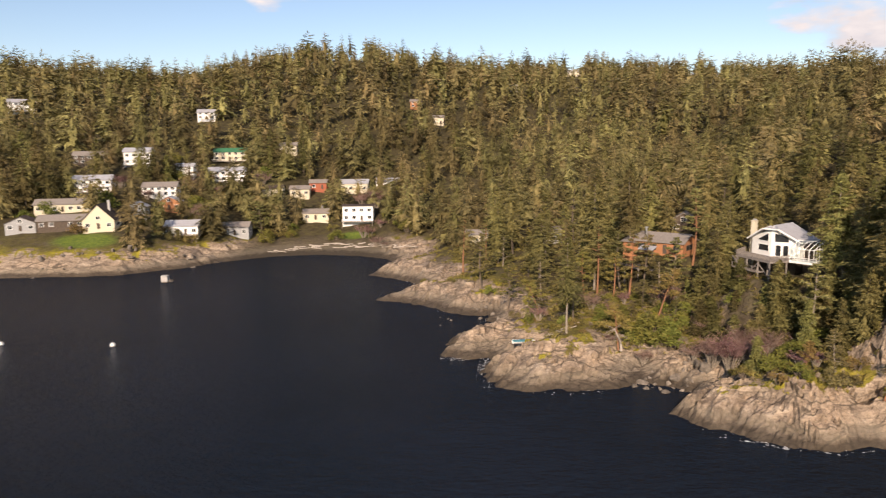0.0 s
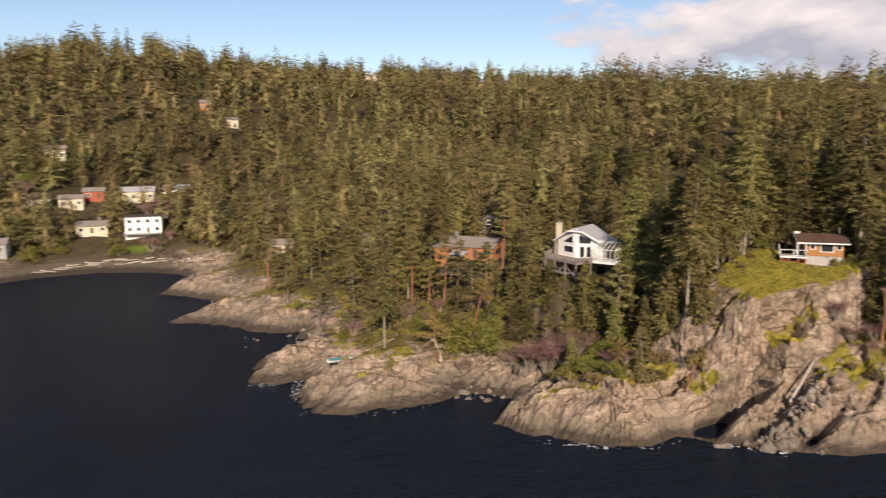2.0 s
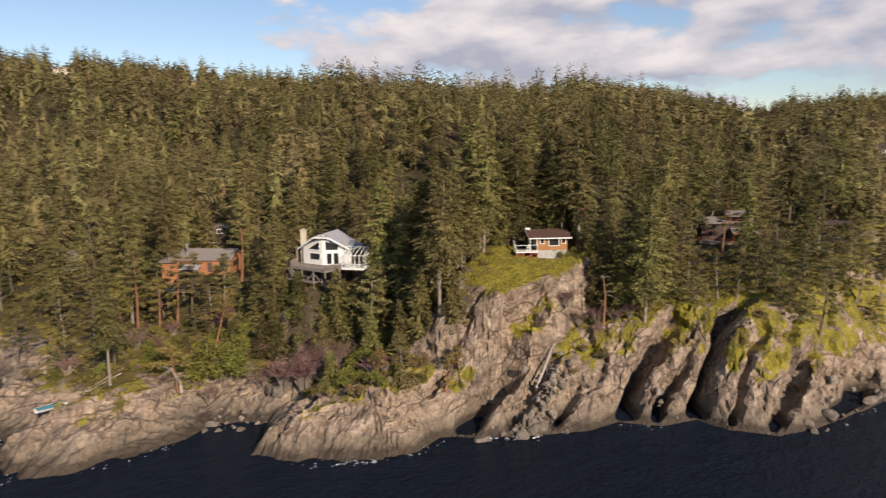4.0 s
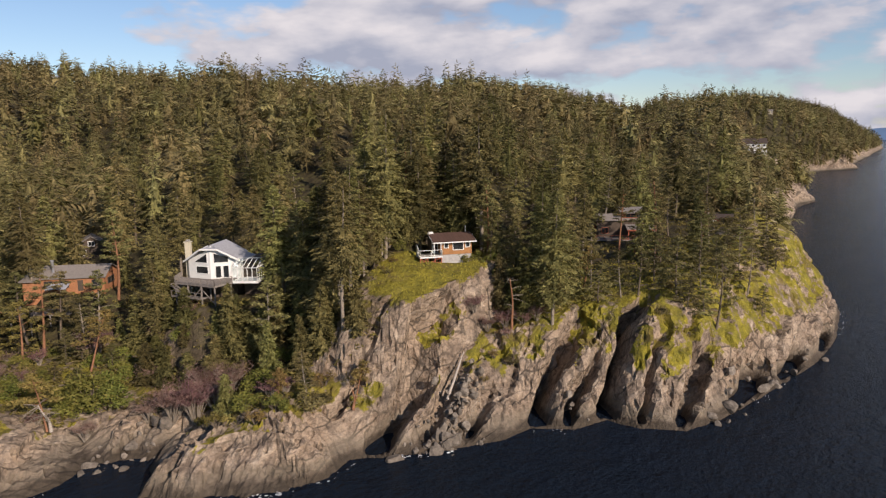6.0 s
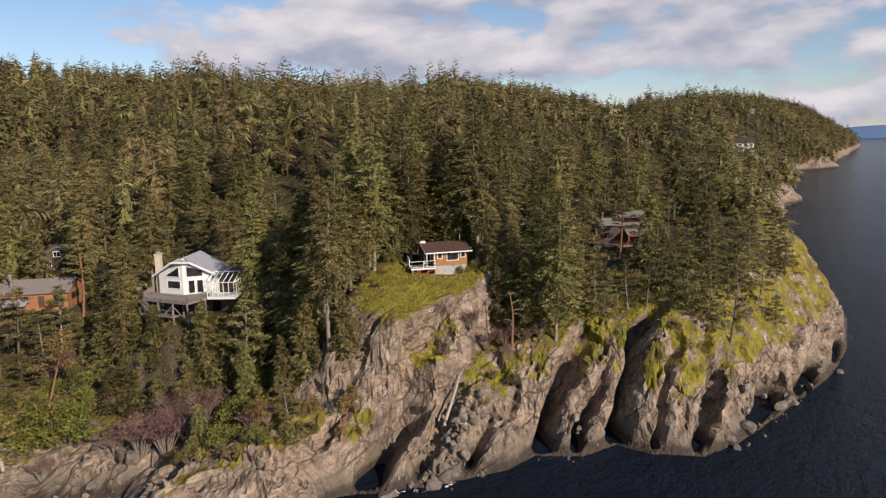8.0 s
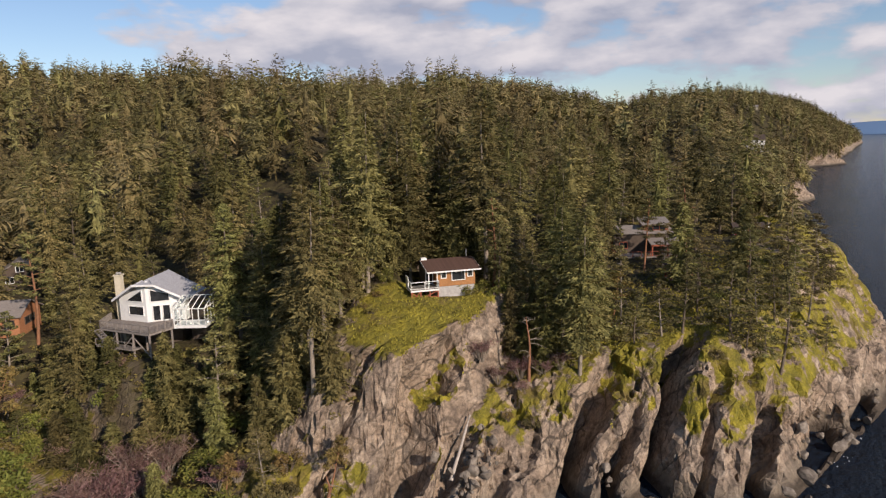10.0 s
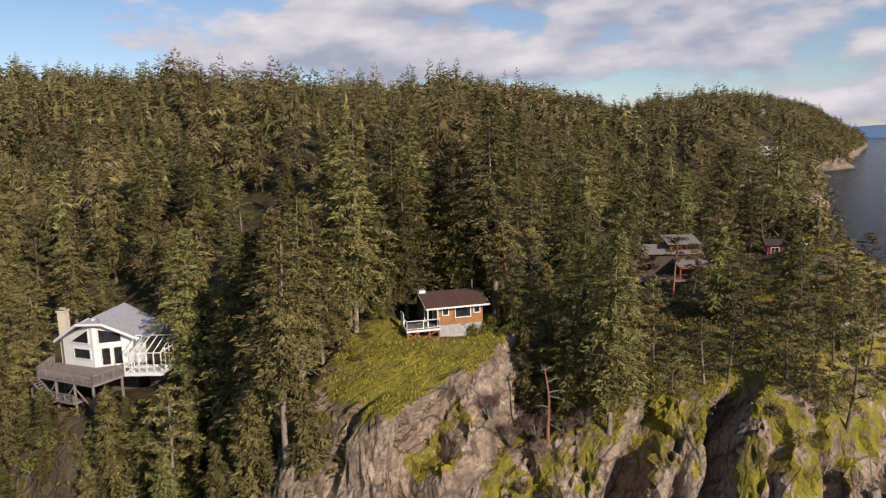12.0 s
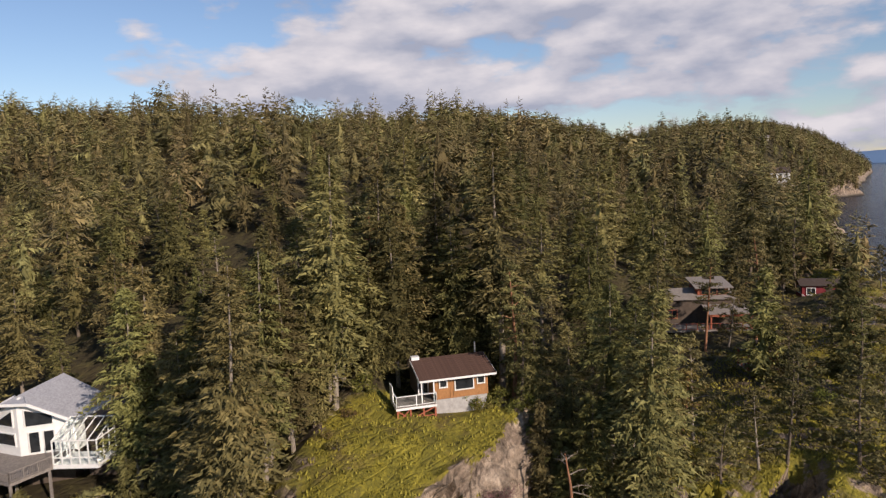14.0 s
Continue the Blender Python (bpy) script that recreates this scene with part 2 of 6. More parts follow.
BARK = plain("grey_brown_bark", (0.16, 0.125, 0.09), 0.95, vary=0.5, scale=3, bump=0.6, stretch=(3, 3, 0.6))
PALEBARK = plain("pale_bark", (0.30, 0.25, 0.19), 0.95, vary=0.5, scale=3, bump=0.5, stretch=(3, 3, 0.6))
REDBARK = plain("red_bark", (0.30, 0.145, 0.075), 0.85, vary=0.5, scale=3, bump=0.4, stretch=(3, 3, 0.6))
WHITE = plain("white_paint", (0.78, 0.77, 0.72), 0.6, vary=0.08)
GREYROOF = plain("pale_grey_roofing", (0.40, 0.40, 0.41), 0.75, vary=0.3, scale=5)
DARKROOF = plain("dark_brown_shingles", (0.085, 0.062, 0.05), 0.9, vary=0.35, scale=6, bump=0.5)
BROWNROOF = plain("red_brown_shingles", (0.11, 0.062, 0.045), 0.9, vary=0.45, scale=4, bump=0.5)
TANROOF = plain("weathered_shingles", (0.27, 0.235, 0.20), 0.9, vary=0.3, scale=6, bump=0.5)
GREENROOF = plain("green_metal_roof", (0.05, 0.19, 0.09), 0.5, vary=0.2)
CEDAR = plain("cedar_boards", (0.42, 0.20, 0.075), 0.75, vary=0.45, scale=5, bump=0.3, stretch=(4, 4, 0.5))
ORANGE = plain("orange_brown_siding", (0.42, 0.185, 0.085), 0.8, vary=0.35, scale=4, bump=0.3)
DECKWOOD = plain("weathered_deck_wood", (0.27, 0.235, 0.20), 0.9, vary=0.35, scale=5, bump=0.4)
REDWOOD = plain("red_stained_wood", (0.36, 0.11, 0.06), 0.8, vary=0.3, scale=5)
CONCRETE = plain("concrete", (0.42, 0.40, 0.37), 0.9, vary=0.25, scale=3)
REDPAINT = plain("dark_red_paint", (0.22, 0.03, 0.035), 0.7, vary=0.2)
GREYWALL = plain("grey_siding", (0.34, 0.34, 0.33), 0.8, vary=0.2)
DARKWALL = plain("dark_brown_siding", (0.10, 0.075, 0.055), 0.85, vary=0.3)
CREAM = plain("cream_siding", (0.62, 0.55, 0.40), 0.75, vary=0.12)
METAL = plain("dull_metal", (0.45, 0.45, 0.45), 0.45, 0.8, vary=0.2)
GLASS, CLEAR = glass_material(), clear_glass()
BLUEPAINT = plain("teal_hull_paint", (0.10, 0.33, 0.36), 0.5, vary=0.2)
DRIFT = plain("bleached_driftwood", (0.46, 0.40, 0.33), 0.9, vary=0.35, scale=4, bump=0.4)
FOAM = plain("sea_foam", (0.8, 0.82, 0.82), 0.9, vary=0.1)


# ---- the lie of the land ----
# coast: x, y, height of the bank or cliff behind it, and the width over which it rises
BAY = [
    (-1900, 420, 8, 12), (-700, 260, 8, 12), (-300, 214, 7, 10), (-156, 215, 7, 10), (-132, 217.6, 7, 9), (-118, 220, 7, 9),
    (-111, 226, 6.5, 9), (-101, 234, 6, 9), (-91, 247, 5, 11), (-76, 258, 4.5, 22), (-60, 261, 4.5, 24), (-45, 258, 4.5, 22),
    (-31, 249, 4, 18), (-29, 236, 4, 14), (-35, 218, 5, 10), (-25, 213, 5, 10), (-14, 200, 4, 12), (-28, 183, 4, 16),
]
ROCKS = [
    (-21, 180.5, 6, 14), (-12, 175, 6, 14), (-5, 167, 5.5, 12), (2.5, 165, 5, 10), (5, 153, 5, 12), (-5, 146, 5.5, 12),
    (-6.2, 132, 5.5, 13), (-1, 130.5, 5.5, 12), (3.6, 132.3, 5.5, 11), (1.4, 121.5, 5.5, 12), (4.3, 114.8, 6, 12), (10, 112.8, 6.5, 11),
    (17, 112.6, 6.5, 10), (25, 115, 6, 8), (30.3, 118.2, 4, 8), (36.5, 113.5, 3.5, 7), (31, 103.5, 4.5, 5.5), (34.4, 98, 6, 6),
    (39.3, 94.5, 6.5, 7), (44.3, 91.5, 7.5, 7), (50, 90.5, 8.5, 7),
]
CLIFFS = [
    (55, 92, 9, 8), (59, 89, 10, 9), (63, 86, 10, 10), (67, 84, 9, 12), (71, 82, 9, 13), (74.7, 80.3, 10, 12), (80, 80.2, 12, 12),
    (84, 75, 15, 12), (90.3, 73.3, 16, 12), (91, 68, 16.5, 12), (94.5, 62.4, 17, 12), (102, 60.3, 16, 12), (112, 59.6, 17, 12),
    (125, 58.6, 18, 13), (142, 58, 19, 14), (160, 60, 20, 14), (186, 66, 19, 12),
]
FAR = [
    (198, 76, 19, 10), (235, 95, 13, 12), (320, 122, 14, 14), (440, 156, 26, 22), (487, 160, 17, 16), (540, 200, 9, 10), (650, 240, 9, 10),
    (838, 277, 10, 12), (952, 247, 18, 24), (1010, 275, 20, 24), (1300, 325, 14, 14), (1707, 402, 16, 16), (2180, 487, 18, 20), (2400, 620, 18, 20), (2900, 1600, 18, 20),
]
COAST = np.array(BAY + ROCKS + CLIFFS + FAR, float)
RIDGE_BEARING = (-60, -33, -23, -17, -12, -8, -4, 1, 10, 19, 25, 31.5, 38, 45, 50.6, 56.6, 61, 67, 71, 75, 77, 90)
RIDGE_TOP = (98, 98, 90, 107, 120, 120, 108, 99, 105, 97, 90, 77, 73, 65, 93, 77, 74, 86, 106, 128, 104, 78)
# gullies: place across the strike, half width, depth, and the stretch of x that they cut
GULLIES = ((79.0, 1.7, 5.0, 56, 84), (75.0, 0.8, 2.0, 64, 80), (70.8, 1.0, 2.5, 64, 82), (64.9, 1.5, 7.0, 72, 99), (60.6, 0.8, 4.0, 78, 98), (56.6, 1.5, 7.5, 82, 110), (51.2, 0.7, 2.8, 86, 106), (46.3, 0.9, 3.2, 90, 114),
           (40.6, 1.2, 4.5, 104, 128), (37.0, 1.2, 6.0, 112, 142), (33.4, 1.1, 5.0, 126, 162), (29.5, 1.0, 4.0, 140, 178), (85.5, 0.5, 1.6, 56, 74), (90.5, 0.4, 1.2, 56, 72))


def grid_noise(x, y, seed=0):
    """Smooth noise from -1 to 1, on arrays."""
    xi, yi = np.floor(x).astype(np.int64), np.floor(y).astype(np.int64)
    fx, fy = x - xi, y - yi

    def corner(a, b):
        k = (a * 374761393 + b * 668265263 + seed * 974634777) & 0x7FFFFFFF
        k = ((k ^ (k >> 13)) * 1274126177) & 0x7FFFFFFF
        ang = (k ^ (k >> 16)) % 6283 / 1000.0
        return np.cos(ang), np.sin(ang)

    u, v = fx * fx * fx * (fx * (fx * 6 - 15) + 10), fy * fy * fy * (fy * (fy * 6 - 15) + 10)
    total = 0
    for dx in (0, 1):
        for dy in (0, 1):
            gx, gy = corner(xi + dx, yi + dy)
            total = total + (gx * (fx - dx) + gy * (fy - dy)) * (u if dx else 1 - u) * (v if dy else 1 - v)
    return total * 1.5


def fbm(x, y, scale, octaves=4, seed=0, gain=0.5):
    total, amp = 0, 1.0
    for i in range(octaves):
        total = total + amp * grid_noise(x * scale * 2 ** i + 17.3 * i, y * scale * 2 ** i - 9.1 * i, seed + i)
        amp *= gain
    return total


def smooth(a, b, v):
    t = np.clip((v - a) / (b - a), 0, 1)
    return t * t * (3 - 2 * t)


def coast_distance(x, y):
    """Distance from the coast (inland positive), and the bank's height and width there."""
    d2 = np.full(x.shape, 1e12)
    sw, sh, sl = np.zeros(x.shape), np.zeros(x.shape), np.zeros(x.shape)
    inside = np.zeros(x.shape, bool)
    ring = np.vstack([COAST[:, :2], [(2900, 6000), (-6000, 6000), (-6000, 420)]])
    for a, b in zip(ring, np.roll(ring, -1, axis=0)):
        cross = (a[1] > y) != (b[1] > y)
        with np.errstate(divide="ignore", invalid="ignore"):
            at = (b[0] - a[0]) * (y - a[1]) / (b[1] - a[1]) + a[0]
        inside ^= cross & (x < at)
    for a, b in zip(COAST[:-1], COAST[1:]):
        e = b[:2] - a[:2]
        t = np.clip(((x - a[0]) * e[0] + (y - a[1]) * e[1]) / (e @ e), 0, 1)
        q = (x - a[0] - t * e[0]) ** 2 + (y - a[1] - t * e[1]) ** 2
        d2 = np.minimum(d2, q)
        w = np.sqrt(e @ e) / (np.sqrt(q) + 2.0) ** 3.2
        sw += w
        sh += w * (a[2] + t * (b[2] - a[2]))
        sl += w * (a[3] + t * (b[3] - a[3]))
    return np.where(inside, 1, -1) * np.sqrt(d2), sh / sw, sl / sw


def rockiness(x, y, d, wide):
    """1 on bare coastal rock, 0 under the woods and in the bay's beach."""
    bay = smooth(-96, -84, x) * (1 - smooth(-40, -28, x)) * smooth(225, 240, y)
    return (1 - smooth(wide * 0.85, wide * 1.2 + 3, d + 2.5 * fbm(x, y, 0.12, 2, 5))) * (1 - bay)


def knoll_height(x, y):
    """The mossy knoll that ends in the great cliff."""
    h = 18.9 + 0.26 * ((x - 73) * 0.6 + (y - 92) * 0.8) + 0.5 * fbm(x, y, 0.16, 3, 81)
    out = (x - 73) * -0.62 + (y - 92) * -0.78 + 0.8 * fbm(x, y, 0.13, 2, 83)
    h = h - 1.75 * np.maximum(out, 0) ** 1.04 - 0.6 * np.maximum(68.5 - x, 0)
    u = (y - 0.17 * x) / 1.0143 + 0.5 * fbm(x, y, 0.12, 2, 87)
    h = h - 3.4 * np.maximum(79.6 - u, 0) - 0.75 * np.maximum((y - 106) - (x - 70) * 0.55, 0)
    return np.where(x < 98, h - 2.0 * np.maximum(x - 92, 0), -20)


def knoll_mask(x, y):
    return 1 - smooth(0.8, 1.2, np.hypot((x - 79.5) / 11, (y - 100.5) / 10) + 0.25 * fbm(x, y, 0.25, 2, 9))


def terrain(x, y, cuts=False):
    """Height of the ground at x, y (arrays), and the inputs of its cover."""
    x, y = np.asarray(x, float), np.asarray(y, float)
    d, high, wide = coast_distance(x, y)
    jag = (1.2 - 0.75 * smooth(48, 60, x)) * fbm(x, y, 0.11, 2, 11) * (1 - smooth(250, 400, np.hypot(x, y)))
    dd = d + jag * smooth(-6, 3, d)
    t = np.clip(dd / wide, 0, 1)
    bank = high * (1 - (1 - t) ** (1.45 - 0.25 * smooth(82, 92, x) * (1 - smooth(200, 230, x))))
    r, bearing = np.hypot(x, y), np.degrees(np.arctan2(x, y))
    top = np.interp(bearing, RIDGE_BEARING, RIDGE_TOP)
    far = smooth(60, 66, bearing)
    hill = smooth(18, 30, bearing) * (1 - smooth(59, 63, bearing))      # the nearer hill behind the cabin
    top = top + (np.interp(bearing, (18, 30, 38, 44, 48, 51, 55, 60), (88, 65, 66, 74, 94, 114, 114, 110)) - top) * hill
    a = np.maximum(top * 1.08 - high, 10)
    rise = np.maximum(dd - wide, 0)
    steep = 0.29 - 0.13 * smooth(-2, 14, bearing) + 0.6 * far - 0.06 * np.exp(-((x - 120) ** 2 / 70 ** 2 + (y - 95) ** 2 / 40 ** 2))
    slope = a * np.tanh((rise * steep + 0.24 * hill * np.maximum(rise - 45, 0)) / a)
    slope = slope + np.maximum(a - slope, 0) * smooth(330, 880, r) * (1 - far) * (1 - hill)
    h = bank + slope - np.maximum(r - 930, 0) * 0.2 * (1 - far)
    h = h + 2.2 * fbm(x, y, 0.022, 3, 3) * smooth(15, 60, d) + 0.5 * fbm(x, y, 0.13, 3, 7) * smooth(6, 20, d)
    rock = rockiness(x, y, d, wide) * smooth(-3, 1.5, d)
    near = 1 - smooth(240, 330, np.hypot(x - 60, y - 100))
    lean = 0.53 - 0.36 * smooth(40, 56, x)
    u = (y - lean * x) / np.sqrt(1 + lean * lean)
    s = (x + lean * y) / np.sqrt(1 + lean * lean)
    warp = u + 0.9 * fbm(s, u, 0.07, 3, 21)
    slab = 0
    for lam, amp, off in ((6.3, 1.0, 0.0), (2.7, 0.45, 1.3), (1.2, 0.2, 0.4)):
        ph = np.mod(warp / lam + off + 0.18 * fbm(s, u, 0.15, 2, 31), 1.0)
        slab = slab + amp * (np.minimum((1 - ph) / 0.9, ph / 0.1) - 0.5)
    cliffy = smooth(45, 60, x)
    h = h + rock * near * slab * (1.0 - 0.8 * cliffy)
    h = np.maximum(h, knoll_height(x, y))
    cut = 0
    for g, w, deep, x0, x1 in GULLIES:
        cut = cut + 1.3 * deep * np.exp(-np.abs((warp - g) / (w * 0.85)) ** 3) * smooth(x0 - 3, x0 + 2, x) * (1 - smooth(x1 - 8, x1, x))
    cut = cut * near * smooth(0.2, 3, h) * smooth(-2, 0.5, d)
    h = h - cut
    h = h + rock * near * (1 - 0.6 * cliffy) * (0.35 * fbm(x, y, 0.16, 3, 41) + 0.4 * np.abs(fbm(s * 0.6, u * 2.0, 0.16, 3, 43, 0.5)) - 0.2)
    h = h + rock * (1 - near) * smooth(0, 6, d) * (2.5 * fbm(x, y, 0.06, 3, 91) + 2.0 * np.abs(fbm(x, y, 0.11, 3, 93)))
    h = np.where(d < 0, np.maximum(-7, np.minimum(h, 0.6) + np.minimum(d * 0.75, 0)), h)
    # levelled ground under the buildings
    for px, py, pz, rad in PADS:
        k = 1 - smooth(rad * 0.75, rad * 1.5, np.hypot(x - px, y - py))
        h = h * (1 - k) + pz * k
    return (h, d, wide, rock, cut) if cuts else (h, d, wide, rock)


# x, y, height and radius of levelled ground
PADS = ((59, 130, 16.8, 10), (90.5, 105.5, 22.0, 6), (46, 164, 15.4, 8), (179, 92.5, 19.3, 7), (146, 103, 20.0, 7), (127, 87, 19.4, 4))


def ground_at(x, y):
    return float(terrain(np.array([float(x)]), np.array([float(y)]))[0][0])


def blocks(px, py, pz, seed=0):
    """Angular blocks: a random number for the nearest cell, and how near its edge is."""
    ix, iy, iz = np.floor(px).astype(np.int64), np.floor(py).astype(np.int64), np.floor(pz).astype(np.int64)
    best, second, value = np.full(px.shape, 9.0), np.full(px.shape, 9.0), np.zeros(px.shape)
    for dx in (-1, 0, 1):
        for dy in (-1, 0, 1):
            for dz in (-1, 0, 1):
                a, b, c = ix + dx, iy + dy, iz + dz
                k = (a * 374761393 + b * 668265263 + c * 1440662683 + seed * 974634777) & 0x7FFFFFFF
                k = ((k ^ (k >> 13)) * 1274126177) & 0x7FFFFFFF
                k = k ^ (k >> 16)
                q = np.sqrt((a + (k & 1023) / 1023 - px) ** 2 + (b + ((k >> 10) & 1023) / 1023 - py) ** 2 + (c + ((k >> 20) & 1023) / 1023 - pz) ** 2)
                closer = q < best
                second = np.where(closer, best, np.minimum(second, q))
                value = np.where(closer, ((k >> 5) & 1023) / 1023, value)
                best = np.minimum(best, q)
    return value, second - best


def steps(*spans):
    """Grid lines: (end, spacing) one after the other."""
    out = [spans[0]]
    for end, gap in spans[1:]:
        n = max(1, int(round((end - out[-1]) / gap)))
        out += list(np.linspace(out[-1], end, n + 1)[1:])
    return np.array(out)


def mesh_object(name, verts, faces, material, parent=None, label="", smooth_faces=False):
    me = bpy.data.meshes.new(name)
    verts, faces = np.asarray(verts, np.float32), np.asarray(faces, np.int32)
    k = faces.shape[1]
    me.vertices.add(len(verts))
    me.vertices.foreach_set("co", verts.ravel())
    me.loops.add(faces.size)
    me.loops.foreach_set("vertex_index", faces.ravel())
    me.polygons.add(len(faces))
    me.polygons.foreach_set("loop_start", np.arange(0, faces.size, k, dtype=np.int32))
    me.polygons.foreach_set("use_smooth", np.full(len(faces), smooth_faces))
    me.update(calc_edges=True)
    me.materials.append(material)
    ob = new(name, me)
    if parent is not None:
        ob.parent = parent
    if label:
        ob["label"] = label
    return ob


GX = steps(-4900, (-1500, 250), (-420, 50), (-170, 8), (-40, 2.2), (-8, 1.0), (45, 0.6), (128, 0.42), (200, 0.8), (330, 2.5), (520, 3.5), (1100, 11), (2400, 45), (4900, 250))
GY = steps(-600, (0, 150), (45, 9), (56, 1.2), (108, 0.42), (150, 0.7), (300, 1.8), (340, 4), (520, 8), (1000, 16), (2000, 60), (4900, 250))
X, Y = np.meshgrid(GX, GY)
Z, D, WIDE, ROCK, CUT = terrain(X, Y, True)
ny, nx = X.shape
# broken, partly overhanging faces on the near rock
dzy, dzx = np.gradient(Z, GY, GX)
fall = np.hypot(dzx, dzy)
ROCK = np.maximum(ROCK, smooth(0.75, 1.15, fall) * smooth(54, 58, X) * (1 - smooth(96, 102, X)) * smooth(76, 80, Y) * (1 - smooth(106, 112, Y)))
push = ROCK * (1 - smooth(200, 260, np.hypot(X - 60, Y - 100))) * smooth(0.5, 3, Z)
LEAN = 0.53 - 0.36 * smooth(40, 56, X)
SU, SS = (Y - LEAN * X) / np.sqrt(1 + LEAN * LEAN), (X + LEAN * Y) / np.sqrt(1 + LEAN * LEAN)
bend = 0.35 * fbm(X, Y, 0.2, 3, 51)
big_v, big_e = blocks(SS / 13.0 + bend, SU / 5.0 + bend, Z / 9.0, 1)
mid_v, mid_e = blocks(SS / 6.0 + bend, SU / 2.2 + bend, Z / 4.0, 2)
low_v, low_e = blocks(SS / 1.5, SU / 0.9, Z / 1.1, 4)
far_v, far_e = blocks(X / 22, Y / 22, Z / 12, 3)
out = 1.7 * (big_v - 0.5) - 0.8 * (1 - smooth(0.0, 0.06, big_e)) + 0.75 * (mid_v - 0.5) - 0.30 * (1 - smooth(0.0, 0.05, mid_e)) + 0.16 * (low_v - 0.5)
nl = np.sqrt(1 + dzx ** 2 + dzy ** 2)
flatness = 1 - smooth(0.6, 1.1, fall)
out = out * push * (1 - 0.85 * flatness * np.maximum(knoll_mask(X, Y), smooth(7, 10, Z) * smooth(86, 92, X)))
out = out + ROCK * smooth(200, 240, X) * smooth(0, 4, Z) * (9 * (far_v - 0.5) - 3 * (1 - smooth(0, 0.15, far_e)))
VX = X - dzx / nl * out
VY = Y - dzy / nl * out + 0.55 * CUT
VZ = Z + out / nl
idx = np.arange(nx * ny).reshape(ny, nx)
quads = np.stack([idx[:-1, :-1], idx[:-1, 1:], idx[1:, 1:], idx[1:, :-1]], -1).reshape(-1, 4)
ground = mesh_object("ground", np.stack([VX, VY, VZ], -1).reshape(-1, 3), quads, GROUND, smooth_faces=True)
ground.data.polygons.foreach_set("use_smooth", (ROCK[:-1, :-1].ravel() < 0.3) | (np.hypot(X - 60, Y - 100)[:-1, :-1].ravel() > 230))
tagged(ground, "rocky wooded coast with pale cliffs, moss and forest floor", "ground", kind="structure")
mossy = smooth(5.0, 9.0, Z + 3.0 * fbm(X, Y, 0.08, 3, 71)) * (1 - smooth(1.1 + 0.8 * smooth(80, 88, X), 1.9 + 1.2 * smooth(80, 88, X), fall + 0.6 * fbm(X, Y, 0.15, 3, 73))) * (0.55 + 0.06 * smooth(84, 92, X))
mossy = np.maximum(mossy, 0.62 * smooth(3.5, 6.0, Z + 2.0 * fbm(X, Y, 0.12, 3, 75)) * (1 - smooth(0.5, 0.9, fall)) * (1 - smooth(50, 60, X)))
knoll = knoll_mask(X, Y) * (1 - smooth(0.75, 1.3, fall + 0.35 * fbm(X, Y, 0.3, 3, 77)))
mossy = mossy * (1 - 0.8 * smooth(200, 240, X))
glade = 1 - smooth(0.55, 1.1, np.hypot((X - 36) / 17, (Y - 136) / 13) + 0.3 * fbm(X, Y, 0.15, 3, 97))
mossy = np.maximum(mossy, 0.5 * glade)
soil = (1 - ROCK) * (1 - 0.85 * glade) * (1 - 0.9 * knoll) * (1 - 0.75 * smooth(86, 100, X) * (1 - smooth(200, 260, X)) * (1 - smooth(18, 34, D))) * (0.75 + 0.25 * smooth(10, 30, D))
lawn = (1 - smooth(0.6, 1.0, np.hypot((X + 138) / 14, (Y - 236) / 8))) + (1 - smooth(0.6, 1.0, np.hypot((X + 50) / 9, (Y - 281) / 5)))
cover = ground.data.attributes.new("cover", "FLOAT_VECTOR", "POINT")
cover.data.foreach_set("vector", np.stack([soil, np.maximum(mossy, knoll), np.clip(lawn, 0, 1)], -1).astype(np.float32).ravel())

wx = steps(-4900, (4900, 700))
wy = steps(-4900, (4900, 700))
WXX, WYY = np.meshgrid(wx, wy)
wi = np.arange(WXX.size).reshape(WXX.shape)
sea = mesh_object("water", np.stack([WXX, WYY, np.zeros_like(WXX)], -1).reshape(-1, 3), np.stack([wi[:-1, :-1], wi[:-1, 1:], wi[1:, 1:], wi[1:, :-1]], -1).reshape(-1, 4), WATER)
tagged(sea, "dark blue sea with small ripples", "sea", kind="structure")

# far shore across the strait
ang = np.radians(np.linspace(60, 125, 121))
ridge = 62 + 22 * np.array([noise.noise((a * 9, 3.1, 0)) for a in ang]) + 8 * np.array([noise.noise((a * 40, 7.1, 0)) for a in ang])
fv = [(4600 * math.sin(a), 4600 * math.cos(a), -5) for a in ang] + [(4700 * math.sin(a), 4700 * math.cos(a), h) for a, h in zip(ang, ridge)] + [(4890 * math.sin(a), 4890 * math.cos(a), h * 0.6) for a, h in zip(ang, ridge)]
ff = [(i + k * 121, i + 1 + k * 121, i + 122 + k * 121, i + 121 + k * 121) for k in (0, 1) for i in range(120)]
# the haze of distance is put into the hills' own blue colour
HAZE_TINT = plain("hazy_far_hills", (0.13, 0.22, 0.36), 1.0, vary=0.1, scale=0.002, bump=0.0)
tagged(mesh_object("backdrop", fv, ff, HAZE_TINT, smooth_faces=True), "hills of a far shore, coloured blue for the haze", "far hills", kind="structure")


# ---- trees ----
class Soup:
    """Gathers triangles."""

    def __init__(self):
        self.v, self.f, self.n = [], [], 0

    def add(self, verts, faces):
        self.v.append(np.asarray(verts, float))
        self.f.append(np.asarray(faces, int) + self.n)
        self.n += len(verts)

    def arrays(self):
        return np.concatenate(self.v), np.concatenate(self.f)


